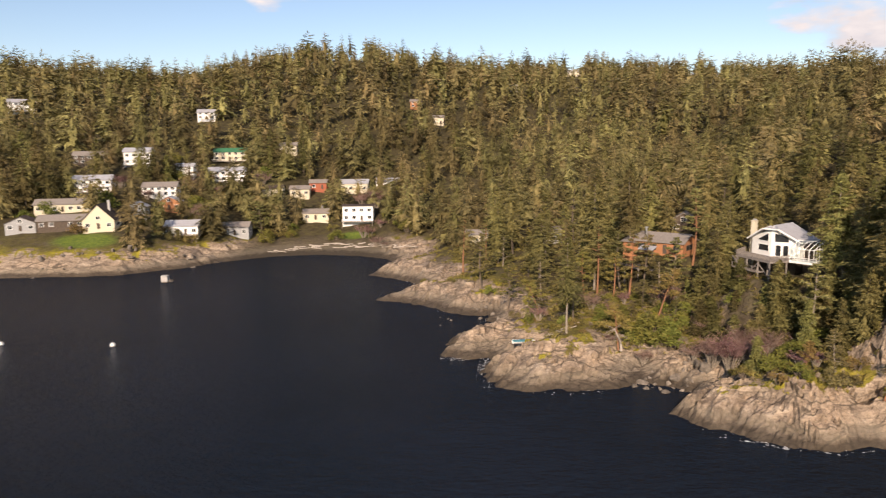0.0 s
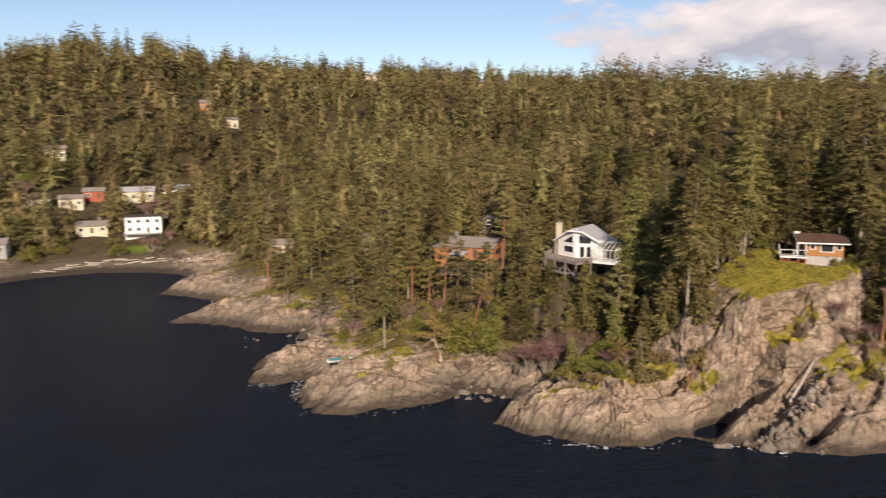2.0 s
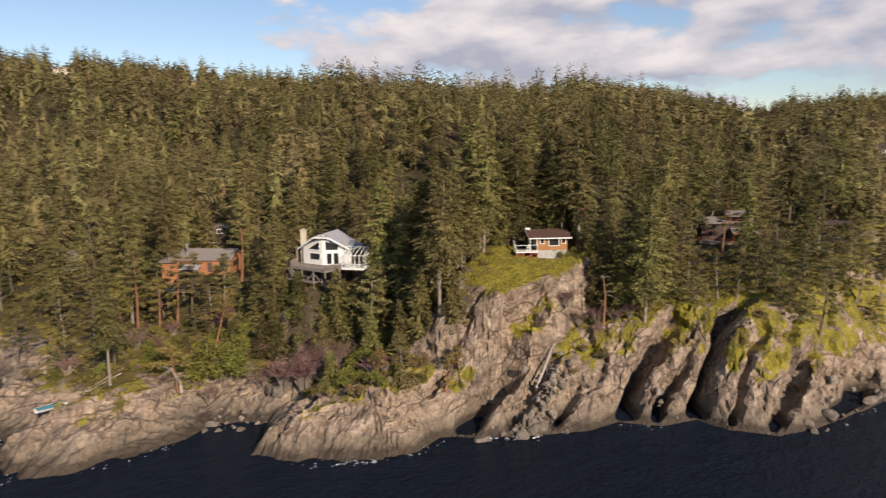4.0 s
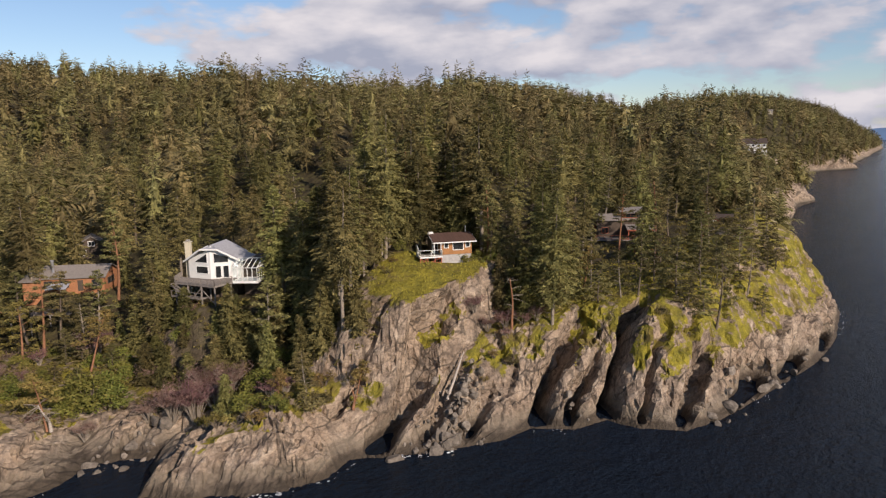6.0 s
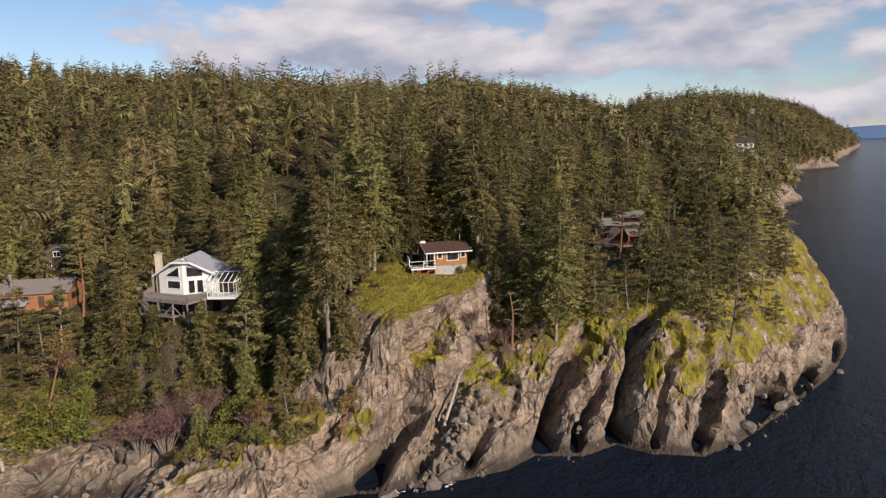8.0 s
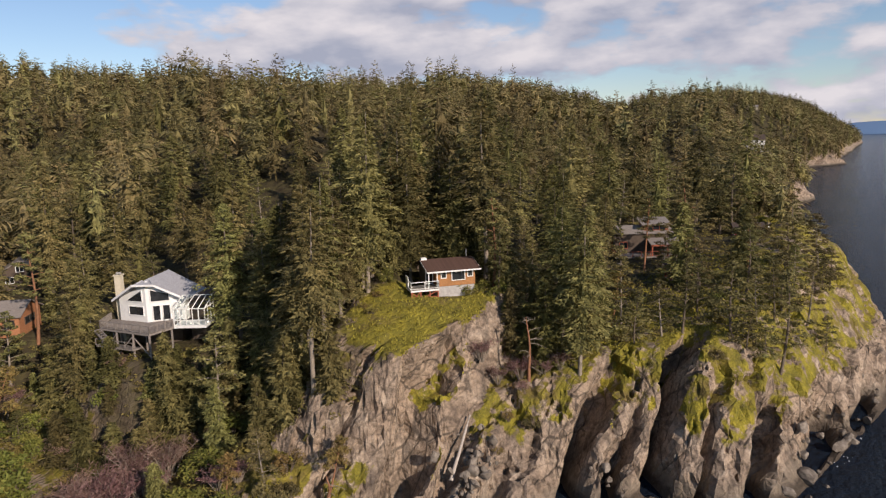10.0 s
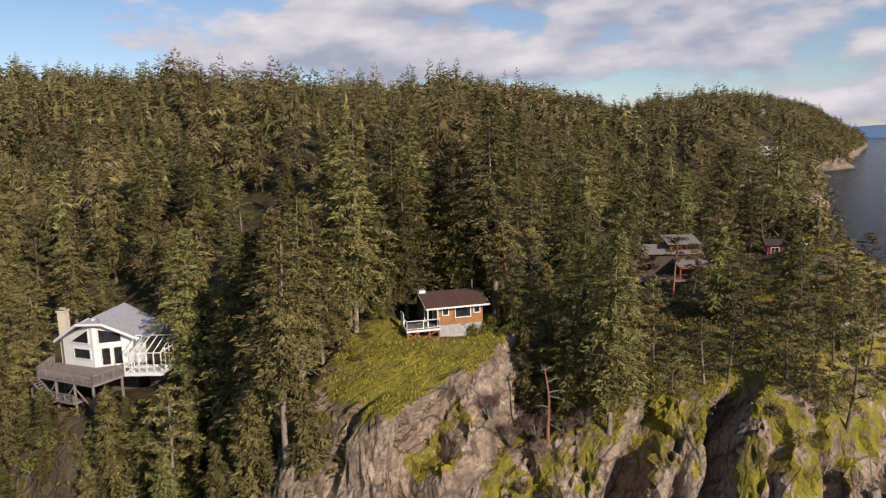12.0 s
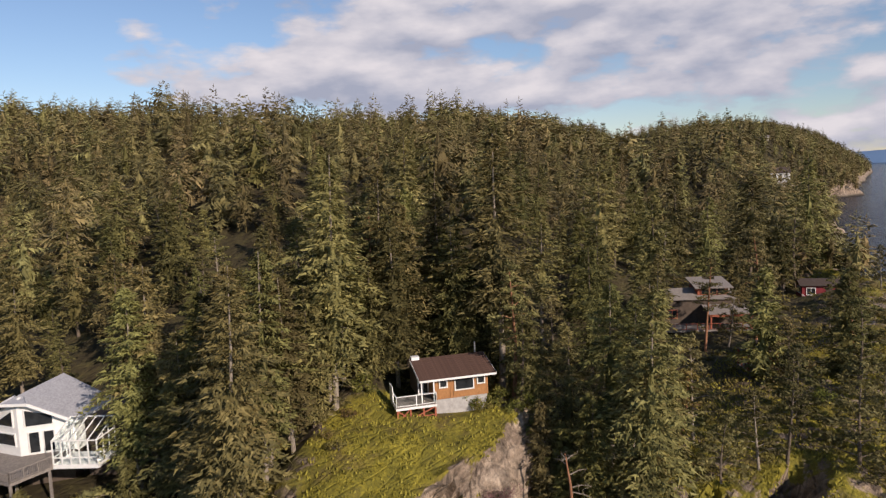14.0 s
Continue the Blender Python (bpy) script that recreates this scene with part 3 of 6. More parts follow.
def tube(points, radii, sides=6):
    """A tapered tube of triangles along points."""
    pts = [Vector(p) for p in points]
    v, f = [], []
    for i, p in enumerate(pts):
        d = (pts[min(i + 1, len(pts) - 1)] - pts[max(i - 1, 0)]).normalized()
        a = d.orthogonal().normalized()
        b = d.cross(a)
        for k in range(sides):
            w = 2 * math.pi * k / sides
            v.append(p + (math.cos(w) * a + math.sin(w) * b) * float(radii[i]))
    for i in range(len(pts) - 1):
        for k in range(sides):
            q, r = i * sides + k, i * sides + (k + 1) % sides
            f += [(q, r, r + sides), (q, r + sides, q + sides)]
    return np.array([tuple(p) for p in v]), np.array(f)


def fir_crown(rng, height, radius, bare, count, leaves, point=0.62, spray=0.5):
    """Layered boughs round the trunk, each a drooping frond with needle sprays on both sides of its axis."""
    s = Soup()
    npr = np.random.RandomState(rng.randrange(10 ** 6))
    lumps = npr.uniform(0.6, 1.25, 13)
    lean_x, lean_y = npr.uniform(-0.03, 0.03, 2)
    i = np.arange(count)
    t = ((i + npr.uniform(0, 1, count)) / count) ** 1.12
    az = i * 2.39996 + npr.uniform(-0.6, 0.6, count)
    lump = lumps[(az * 1.6 + t * 6).astype(int) % 13]
    tier = 0.86 + 0.2 * np.sin(t * height * 1.7 + npr.uniform(0, 6))
    L = radius * (1 - t ** (0.9 + point)) ** 0.85 * (0.62 + 0.38 * np.minimum(1, t * 4)) * npr.uniform(0.66, 1.1, count) * lump * tier + 0.25
    z = height * (bare + (1 - bare) * t * 0.97)
    up = 0.10 + 0.55 * t ** 2 + npr.uniform(-0.12, 0.15, count)
    drop = 0.52 * (1 - t) + 0.14
    roll = npr.normal(0, 0.35, count)[:, None]
    half = max(leaves // 2, 2)
    a = np.linspace(0.24, 0.97, half)[None, :] + npr.uniform(-0.03, 0.03, (count, half))
    Lr, ca, sa = L[:, None], np.cos(az)[:, None], np.sin(az)[:, None]
    gap = Lr * 0.73 / half

    def axis(q):
        return np.stack([ca * Lr * q, sa * Lr * q, z[:, None] + Lr * (up[:, None] * q - drop[:, None] * q * q)], -1)

    for sgn in (-1, 1):
        w = (Lr * (0.08 + 0.36 * np.sqrt(np.maximum(1.02 - a, 0))) + 0.12) * npr.uniform(0.5, 1.25, a.shape)
        dz = -w * npr.uniform(0.1, 0.8, a.shape) + sgn * w * roll
        side = np.stack([-sa * sgn * w, ca * sgn * w, dz], -1)
        ahead = np.stack([ca * w * 0.6, sa * w * 0.6, -w * 0.12], -1)
        lift = npr.normal(0, 0.13, a.shape)
        d = gap / Lr * npr.uniform(0.5, 1.15, a.shape) * (0.6 + spray)
        p0, p1, tip = axis(a - d), axis(a + d), axis(a) + side + ahead
        p1 = p1 + side * 0.25
        for q in (p0, p1, tip):
            q[..., 2] += lift
        v = np.stack([p0, p1, tip], 2).reshape(-1, 3)
        v[:, 0] += lean_x * v[:, 2]
        v[:, 1] += lean_y * v[:, 2]
        s.add(v, np.arange(len(v)).reshape(-1, 3))
    # leaf shoots at the bough ends
    e = axis(np.full((count, 1), 1.0))[:, 0]
    w = (0.10 * L + 0.08)[:, None]
    out = np.stack([np.cos(az), np.sin(az), -0.35 * np.ones(count)], -1)
    cross = np.stack([-np.sin(az), np.cos(az), np.zeros(count)], -1)
    v = np.stack([e - out * w * 1.5 + cross * w, e - out * w * 1.5 - cross * w, e + out * w * 1.4], 1).reshape(-1, 3)
    v[:, 0] += lean_x * v[:, 2]
    v[:, 1] += lean_y * v[:, 2]
    s.add(v, np.arange(len(v)).reshape(-1, 3))
    tx, ty = lean_x * height, lean_y * height
    s.add(((tx - 0.12, ty, height * 0.94), (tx + 0.12, ty, height * 0.94), (tx, ty, height * 1.01), (tx, ty - 0.12, height * 0.94), (tx, ty + 0.12, height * 0.94)), ((0, 1, 2), (3, 4, 2)))
    # the shaded inner mass of the crown
    rings = 5
    v = []
    for q in range(rings):
        w0 = q / (rings - 1)
        for m in range(6):
            w = m * 1.047 + q * 0.5
            rr = radius * 0.30 * (1 - w0) ** 0.6 * rng.uniform(0.6, 1.15) * (0.7 if q == 0 else 1) + 0.05
            v.append((math.cos(w) * rr, math.sin(w) * rr, height * (bare + 0.03 + (0.66 - bare) * w0) + rng.uniform(-0.4, 0.4) * (q < rings - 1)))
    f = []
    for q in range(rings - 1):
        for m in range(6):
            g, h = q * 6 + m, q * 6 + (m + 1) % 6
            f += [(g, h, h + 6), (g, h + 6, g + 6)]
    s.add(v, f)
    return s.arrays()


def spray_crown(rng, height, radius, bare, count, leaves, point=0.62, spray=0.5):
    """Drooping boughs round the trunk, each a ragged plume of small needle sprays, for trees seen from near."""
    s = Soup()
    npr = np.random.RandomState(rng.randrange(10 ** 6))
    lumps = npr.uniform(0.62, 1.25, 11)
    lean_x, lean_y = npr.uniform(-0.03, 0.03, 2)
    i = np.arange(count)
    t = ((i + npr.uniform(0, 1, count)) / count) ** 1.15
    az = i * 2.39996 + npr.uniform(-0.7, 0.7, count)
    lump = lumps[(az * 1.6 + t * 6).astype(int) % 11]
    tier = 0.84 + 0.22 * np.sin(t * height * 1.5 + npr.uniform(0, 6))
    L = radius * (1 - t ** (0.9 + point)) ** 0.85 * (0.62 + 0.38 * np.minimum(1, t * 4)) * npr.uniform(0.62, 1.1, count) * lump * tier + 0.35
    z = height * (bare + (1 - bare) * t * 0.95)
    up = 0.06 + 0.55 * t ** 2 + npr.uniform(-0.12, 0.15, count)
    drop = 0.42 * (1 - t) + 0.05
    a = np.repeat(np.linspace(0.28, 1.0, leaves)[None, :], count, 0) + npr.uniform(-0.06, 0.06, (count, leaves))
    Lr, azr = L[:, None], az[:, None]
    wide = (0.34 * Lr * (1.25 - a) + 0.12)
    side = npr.normal(0, 1, a.shape) * wide * 0.75
    r = Lr * a
    cx_ = np.cos(azr) * r - np.sin(azr) * side
    cy_ = np.sin(azr) * r + np.cos(azr) * side
    cz_ = z[:, None] + Lr * (up[:, None] * a - drop[:, None] * a * a) - np.abs(side) * 0.2 + npr.normal(0, 0.11, a.shape)
    c = np.stack([cx_ + lean_x * cz_, cy_ + lean_y * cz_, cz_], -1).reshape(-1, 3)
    n = np.stack([np.cos(azr) * np.ones_like(a) * 0.55, np.sin(azr) * np.ones_like(a) * 0.55, np.full(a.shape, 0.62)], -1).reshape(-1, 3) + npr.normal(0, 0.33, (a.size, 3))
    n /= np.linalg.norm(n, axis=1)[:, None]
    ref = npr.normal(0, 1, (a.size, 3))
    sgn = np.sign(side)
    e1 = np.stack([np.cos(azr) * 0.75 - np.sin(azr) * sgn * 0.55, np.sin(azr) * 0.75 + np.cos(azr) * sgn * 0.55, np.full(a.shape, -0.22)], -1).reshape(-1, 3) + ref * 0.28
    e1 /= np.linalg.norm(e1, axis=1)[:, None]
    e2 = np.cross(n, e1)
    e2 /= np.linalg.norm(e2, axis=1)[:, None]
    k = (spray * npr.uniform(0.6, 1.45, a.shape) * (0.6 + 0.4 * Lr / radius)).reshape(-1, 1)
    p0, p1, p2 = c - e1 * k * 0.75 + e2 * k * 0.34, c - e1 * k * 0.6 - e2 * k * 0.34, c + e1 * k * 1.25
    v = np.stack([p0, p1, p2], 1).reshape(-1, 3)
    s.add(v, np.arange(len(v)).reshape(-1, 3))
    tx, ty = lean_x * height, lean_y * height
    s.add(((tx - 0.12, ty, height * 0.95), (tx + 0.12, ty, height * 0.95), (tx, ty, height * 1.005), (tx, ty - 0.12, height * 0.95), (tx, ty + 0.12, height * 0.95)), ((0, 1, 2), (3, 4, 2)))
    # the shaded inner mass of the crown
    rings = 5
    v = []
    for q in range(rings):
        w0 = q / (rings - 1)
        for m in range(6):
            w = m * 1.047 + q * 0.5
            rr = radius * 0.22 * (1 - w0) ** 0.6 * rng.uniform(0.6, 1.15) * (0.7 if q == 0 else 1) + 0.05
            v.append((math.cos(w) * rr, math.sin(w) * rr, height * (bare + 0.03 + (0.66 - bare) * w0) + rng.uniform(-0.4, 0.4) * (q < rings - 1)))
    f = []
    for q in range(rings - 1):
        for m in range(6):
            g, h = q * 6 + m, q * 6 + (m + 1) % 6
            f += [(g, h, h + 6), (g, h + 6, g + 6)]
    s.add(v, f)
    return s.arrays()


def puff(rng, s, centre, size, count, flat=0.6, leaf=0.28):
    """A clump of leaf sprays."""
    for _ in range(count):
        d = Vector((rng.gauss(0, 1), rng.gauss(0, 1), rng.gauss(0, 1))).normalized()
        r = size * rng.uniform(0.55, 1.0)
        p = Vector(centre) + Vector((d.x * r, d.y * r, d.z * r * flat))
        a = Vector((rng.gauss(0, 1), rng.gauss(0, 1), rng.gauss(0, 0.6))).normalized() * size * leaf * rng.uniform(0.8, 1.8)
        b = d.cross(a)
        b = b.normalized() * size * leaf * rng.uniform(0.5, 1.1) if b.length > 1e-4 else Vector((0, 0, size * leaf))
        s.add((tuple(p - a * 0.6), tuple(p + a), tuple(p + b)), ((0, 1, 2),))


def limb_tree(rng, height, radius, bare, limbs, puffs, lean, flat=0.5, clump=0.9):
    """Wood and leaves of an open, clumpy crown on a bent trunk."""
    wood, leaf = Soup(), Soup()
    pts, bend = [], rng.uniform(-0.6, 0.6)
    n = 7
    for i in range(n):
        t = i / (n - 1)
        pts.append((lean[0] * height * t + bend * math.sin(t * 3.1), lean[1] * height * t + 0.5 * bend * math.sin(t * 4.4), height * 0.96 * t))
    base = 0.013 * height + 0.08
    wood.add(*tube(pts, [base * (1 - 0.85 * i / (n - 1)) for i in range(n)], 7))
    for k in range(limbs):
        t = bare + (1 - bare) * (k + rng.random()) / limbs
        i = min(int(t * (n - 1)), n - 2)
        f = t * (n - 1) - i
        p = Vector(pts[i]).lerp(Vector(pts[i + 1]), f)
        az = k * 2.4 + rng.uniform(-0.6, 0.6)
        L = radius * (1.05 - 0.75 * ((t - bare) / (1 - bare)) ** 1.3) * rng.uniform(0.6, 1.15)
        q = p + Vector((math.cos(az) * L, math.sin(az) * L, L * rng.uniform(-0.05, 0.35)))
        m = p.lerp(q, 0.5) + Vector((0, 0, 0.1 * L))
        wood.add(*tube((p, m, q), (base * 0.32 * (1.1 - t * 0.6), base * 0.2, 0.02), 4))
        for e in (0.55, 0.8, 1.0):
            c = p.lerp(q, e) + Vector((rng.uniform(-0.4, 0.4), rng.uniform(-0.4, 0.4), rng.uniform(0, 0.35)))
            puff(rng, leaf, c, clump * rng.uniform(0.6, 1.15) * (0.6 + 0.4 * L / radius), puffs, flat)
    puff(rng, leaf, pts[-1], clump, puffs * 2, 0.9)
    return wood.arrays(), leaf.arrays()


def tree_root(name, label, category, group):
    return tagged(new(name), label, category, group)


def build_fir(seed, height, radius, bare, count, leaves, bark=None, spray=0.5):
    rng = random.Random(seed)
    root = tree_root("fir_tree", "tall dark green conifer with drooping boughs, rooted in the slope", "tree", "conifers of the coastal wood")
    lx, ly = rng.uniform(-0.3, 0.3), rng.uniform(-0.3, 0.3)
    pts = [(lx * math.sin(i), ly * math.sin(i * 1.3), height * i / 5 * 0.98 - (0.8 if i == 0 else 0)) for i in range(6)]
    s = Soup()
    s.add(*tube(pts, [0.014 * height * (1 - 0.9 * i / 5) for i in range(6)], 7))
    for k in range(10):       # dead snags on the bare part of the trunk
        z = height * rng.uniform(0.08, bare + 0.25)
        az = rng.uniform(0, 6.28)
        L = rng.uniform(0.6, 1.8)
        s.add(*tube(((0, 0, z), (math.cos(az) * L, math.sin(az) * L, z - 0.1 * L)), (0.05, 0.015), 3))
    mesh_object("trunk", *s.arrays(), bark or BARK, root, smooth_faces=True)
    mesh_object("crown", *spray_crown(rng, height, radius, bare, count, leaves, rng.choice((0.3, 0.6, 0.9, 1.3)), spray), FIR, root)
    return root


def build_limbed(seed, name, label, height, radius, bare, limbs, puffs, lean, bark, leaf, group, flat=0.5, clump=0.9):
    rng = random.Random(seed)
    root = tree_root(name, label, "tree", group)
    w, l = limb_tree(rng, height, radius, bare, limbs, puffs, lean, flat, clump)
    mesh_object("trunk", *w, bark, root, smooth_faces=True)
    mesh_object("crown", *l, leaf, root)
    return root


FIRS = [build_fir(10 + i, h, r, b, c, 48, k, 0.32) for i, (h, r, b, c, k) in enumerate((
    (20, 5.2, 0.10, 128, BARK), (22, 4.8, 0.20, 128, PALEBARK), (17, 5.1, 0.07, 118, BARK), (24, 4.9, 0.34, 115, PALEBARK), (12, 3.7, 0.04, 95, BARK), (7.5, 2.7, 0.02, 75, BARK)))]
MIDFIRS = [build_fir(40 + i, h, r, b, c, 30, BARK, 0.42) for i, (h, r, b, c) in enumerate(((20, 5.6, 0.12, 110), (23, 5.2, 0.20, 110), (16, 5.6, 0.09, 98), (18, 6.1, 0.28, 95)))]
PINES = [build_limbed(70 + i, "pine_tree", "open-crowned pine with clumped needles and bare lower trunk", h, r, b, l, 34, ln, k, PINE, "pines along the shore", 0.45, 1.05)
         for i, (h, r, b, l, ln, k) in enumerate(((17, 3.8, 0.30, 24, (0.02, -0.02), BARK), (14, 3.6, 0.22, 24, (-0.06, -0.05), PALEBARK), (20, 3.4, 0.45, 22, (0.01, 0.02), REDBARK), (11, 4.0, 0.08, 28, (0.05, 0.03), BARK)))]
ARBS = [build_limbed(90 + i, "arbutus_tree", "leaning arbutus with reddish bark and olive leaves", h, 3.0, 0.45, 12, 40, ln, REDBARK, ARB, "arbutus trees on the bluff", 0.7, 0.95)
        for i, (h, ln) in enumerate(((10, (0.35, -0.1)), (12, (-0.12, -0.15)), (8, (0.2, -0.25))))]
MASTERS = {"fir": FIRS, "mid": MIDFIRS, "pine": PINES, "arbutus": ARBS}
RNG = random.Random(5)
USED = set()


def plant(kind, which, x, y, scale=1.0, sink=0.25, turn=None, height=None):
    """A tree of that kind on the ground at x, y; the first of each kind is the master itself."""
    src = MASTERS[kind][which % len(MASTERS[kind])]
    z = ground_at(x, y) - sink if height is None else height
    turn = RNG.uniform(0, 360) if turn is None else turn
    m = pose(x, y, z, RNG.uniform(-2, 2), RNG.uniform(-2, 2), turn)
    if src.name not in USED:
        USED.add(src.name)
        src.matrix_basis = m
        return src
    ob = copy_thing(src, m)
    ob.scale = (scale * RNG.uniform(0.9, 1.08), scale * RNG.uniform(0.9, 1.08), scale)
    return ob


# ---- buildings ----
def block(s, x0, x1, y0, y1, z0, z1):
    """A box into a soup."""
    v = [(x, y, z) for z in (z0, z1) for y in (y0, y1) for x in (x0, x1)]
    f = [(0, 2, 3), (0, 3, 1), (4, 5, 7), (4, 7, 6), (0, 1, 5), (0, 5, 4), (2, 6, 7), (2, 7, 3), (0, 4, 6), (0, 6, 2), (1, 3, 7), (1, 7, 5)]
    s.add(v, f)


def beam(s, a, b, w, h=None):
    """A squared timber from a to b."""
    h = h or w
    a, b = Vector(a), Vector(b)
    d = (b - a).normalized()
    side = d.cross(Vector((0, 0, 1)))
    side = side.normalized() if side.length > 1e-3 else Vector((1, 0, 0))
    up = side.cross(d)
    v = [tuple(p + side * w / 2 * i + up * h / 2 * j) for p in (a, b) for i, j in ((-1, -1), (1, -1), (1, 1), (-1, 1))]
    f = []
    for k in range(4):
        q = (k + 1) % 4
        f += [(k, q, q + 4), (k, q + 4, k + 4)]
    f += [(0, 2, 1), (0, 3, 2), (4, 5, 6), (4, 6, 7)]
    s.add(v, f)


def prism(s, outline, z0, z1):
    """A flat polygon (convex, anticlockwise) made solid between two heights (numbers, or one per corner)."""
    n = len(outline)
    lo = z0 if isinstance(z0, (list, tuple)) else [z0] * n
    hi = z1 if isinstance(z1, (list, tuple)) else [z1] * n
    v = [(x, y, a) for (x, y), a in zip(outline, lo)] + [(x, y, a) for (x, y), a in zip(outline, hi)]
    f = [(0, i + 1, i) for i in range(1, n - 1)] + [(n, n + i, n + i + 1) for i in range(1, n - 1)]
    for k in range(n):
        q = (k + 1) % n
        f += [(k, q, q + n), (k, q + n, k + n)]
    s.add(v, f)


def slab(s, a, b, c, d, thick):
    """A sheet with thickness through four corners (given anticlockwise seen from above)."""
    top = [Vector(p) for p in (a, b, c, d)]
    n = (top[1] - top[0]).cross(top[3] - top[0]).normalized() * thick
    v = [tuple(p) for p in top] + [tuple(p - n) for p in top]
    f = [(0, 1, 2), (0, 2, 3), (4, 6, 5), (4, 7, 6)]
    for k in range(4):
        q = (k + 1) % 4
        f += [(k, k + 4, q + 4), (k, q + 4, q)]
    s.add(v, f)


def piece(name, build, material, parent, label=""):
    """One mesh part from a function that fills a soup."""
    s = Soup()
    build(s)
    v, f = s.arrays()
    return mesh_object(name, v, f, material, parent, label)


def window(parent, a, b, z0, z1, frame_mat=None, bars=1, out=0.05, name="window"):
    """A framed window on the wall line from a to b (outside to the right of a -> b)."""
    frame_mat = frame_mat or WHITE
    a, b = Vector((*a, 0)), Vector((*b, 0))
    d = (b - a).normalized()
    nrm = Vector((d.y, -d.x, 0)) * out
    L = (b - a).length

    def at(u, z, k=1.0):
        p = a + d * u + nrm * k
        return (p.x, p.y, z)

    def build(s):
        for z in (z0, z1):
            beam(s, at(-0.06, z), at(L + 0.06, z), 0.12, 0.11)
        for i in range(bars + 2):
            u = L * i / (bars + 1)
            beam(s, at(u, z0), at(u, z1), 0.11 if i in (0, bars + 1) else 0.07)

    w = piece(name, build, frame_mat, parent)
    pane = Soup()
    p = [at(0.03, z0 + 0.03, 0.5), at(L - 0.03, z0 + 0.03, 0.5), at(L - 0.03, z1 - 0.03, 0.5), at(0.03, z1 - 0.03, 0.5)]
    q = [(x - nrm.x * 0.4, y - nrm.y * 0.4, z) for x, y, z in p]
    pane.add(p + q, ((0, 1, 2), (0, 2, 3), (4, 6, 5), (4, 7, 6), (0, 4, 5), (0, 5, 1), (1, 5, 6), (1, 6, 2), (2, 6, 7), (2, 7, 3), (3, 7, 4), (3, 4, 0)))
    mesh_object("pane", *pane.arrays(), GLASS, w)
    return w


def railing(parent, points, z, height=1.0, mat=None, gap=1.5, infill=None, close=True):
    """Posts and rails along a line, with pickets or glass between."""
    mat = mat or DECKWOOD
    for p, q in zip(points[:-1], points[1:]):
        a, b = Vector((*p, z)), Vector((*q, z))
        n = max(1, round((b - a).length / gap))

        def frame_part(s, a=a, b=b, n=n):
            up = Vector((0, 0, height))
            beam(s, a + up, b + up, 0.10, 0.07)
            beam(s, a + up * 0.12, b + up * 0.12, 0.06)
            for i in range(n + 1):
                c = a.lerp(b, i / n)
                beam(s, c, c + up, 0.09)

        r = piece("railing", frame_part, mat, parent)
        if infill == "pickets":
            def pickets(s, a=a, b=b):
                m = int((b - a).length / 0.16)
                for i in range(1, m):
                    c = a.lerp(b, i / m)
                    beam(s, c + Vector((0, 0, 0.12 * height)), c + Vector((0, 0, height)), 0.035)
            piece("pickets", pickets, mat, r)
        elif infill == "glass":
            def sheet(s, a=a, b=b):
                beam(s, a + Vector((0, 0, height * 0.55)), b + Vector((0, 0, height * 0.55)), 0.015, height * 0.74)
            o = piece("glass_panel", sheet, CLEAR, r)
            o.visible_shadow = False


def boards(parent, outline_x, outline_y, z, mat, width=0.18, name="deck_board"):
    """Decking boards side by side along x."""
    x0, x1 = outline_x
    y0, y1 = outline_y
    n = int((y1 - y0) / width)
    me = None
    for i in range(n):
        s = Soup()
        if me is None:
            block(s, x0, x1, 0, width - 0.012, -0.04, 0)
            first = mesh_object(name, *s.arrays(), mat, parent)
            me = first.data
            first.location = (0, y0, z)
        else:
            o = new(name, me)
            o.parent = parent
            o.location = (0, y0 + i * width, z)


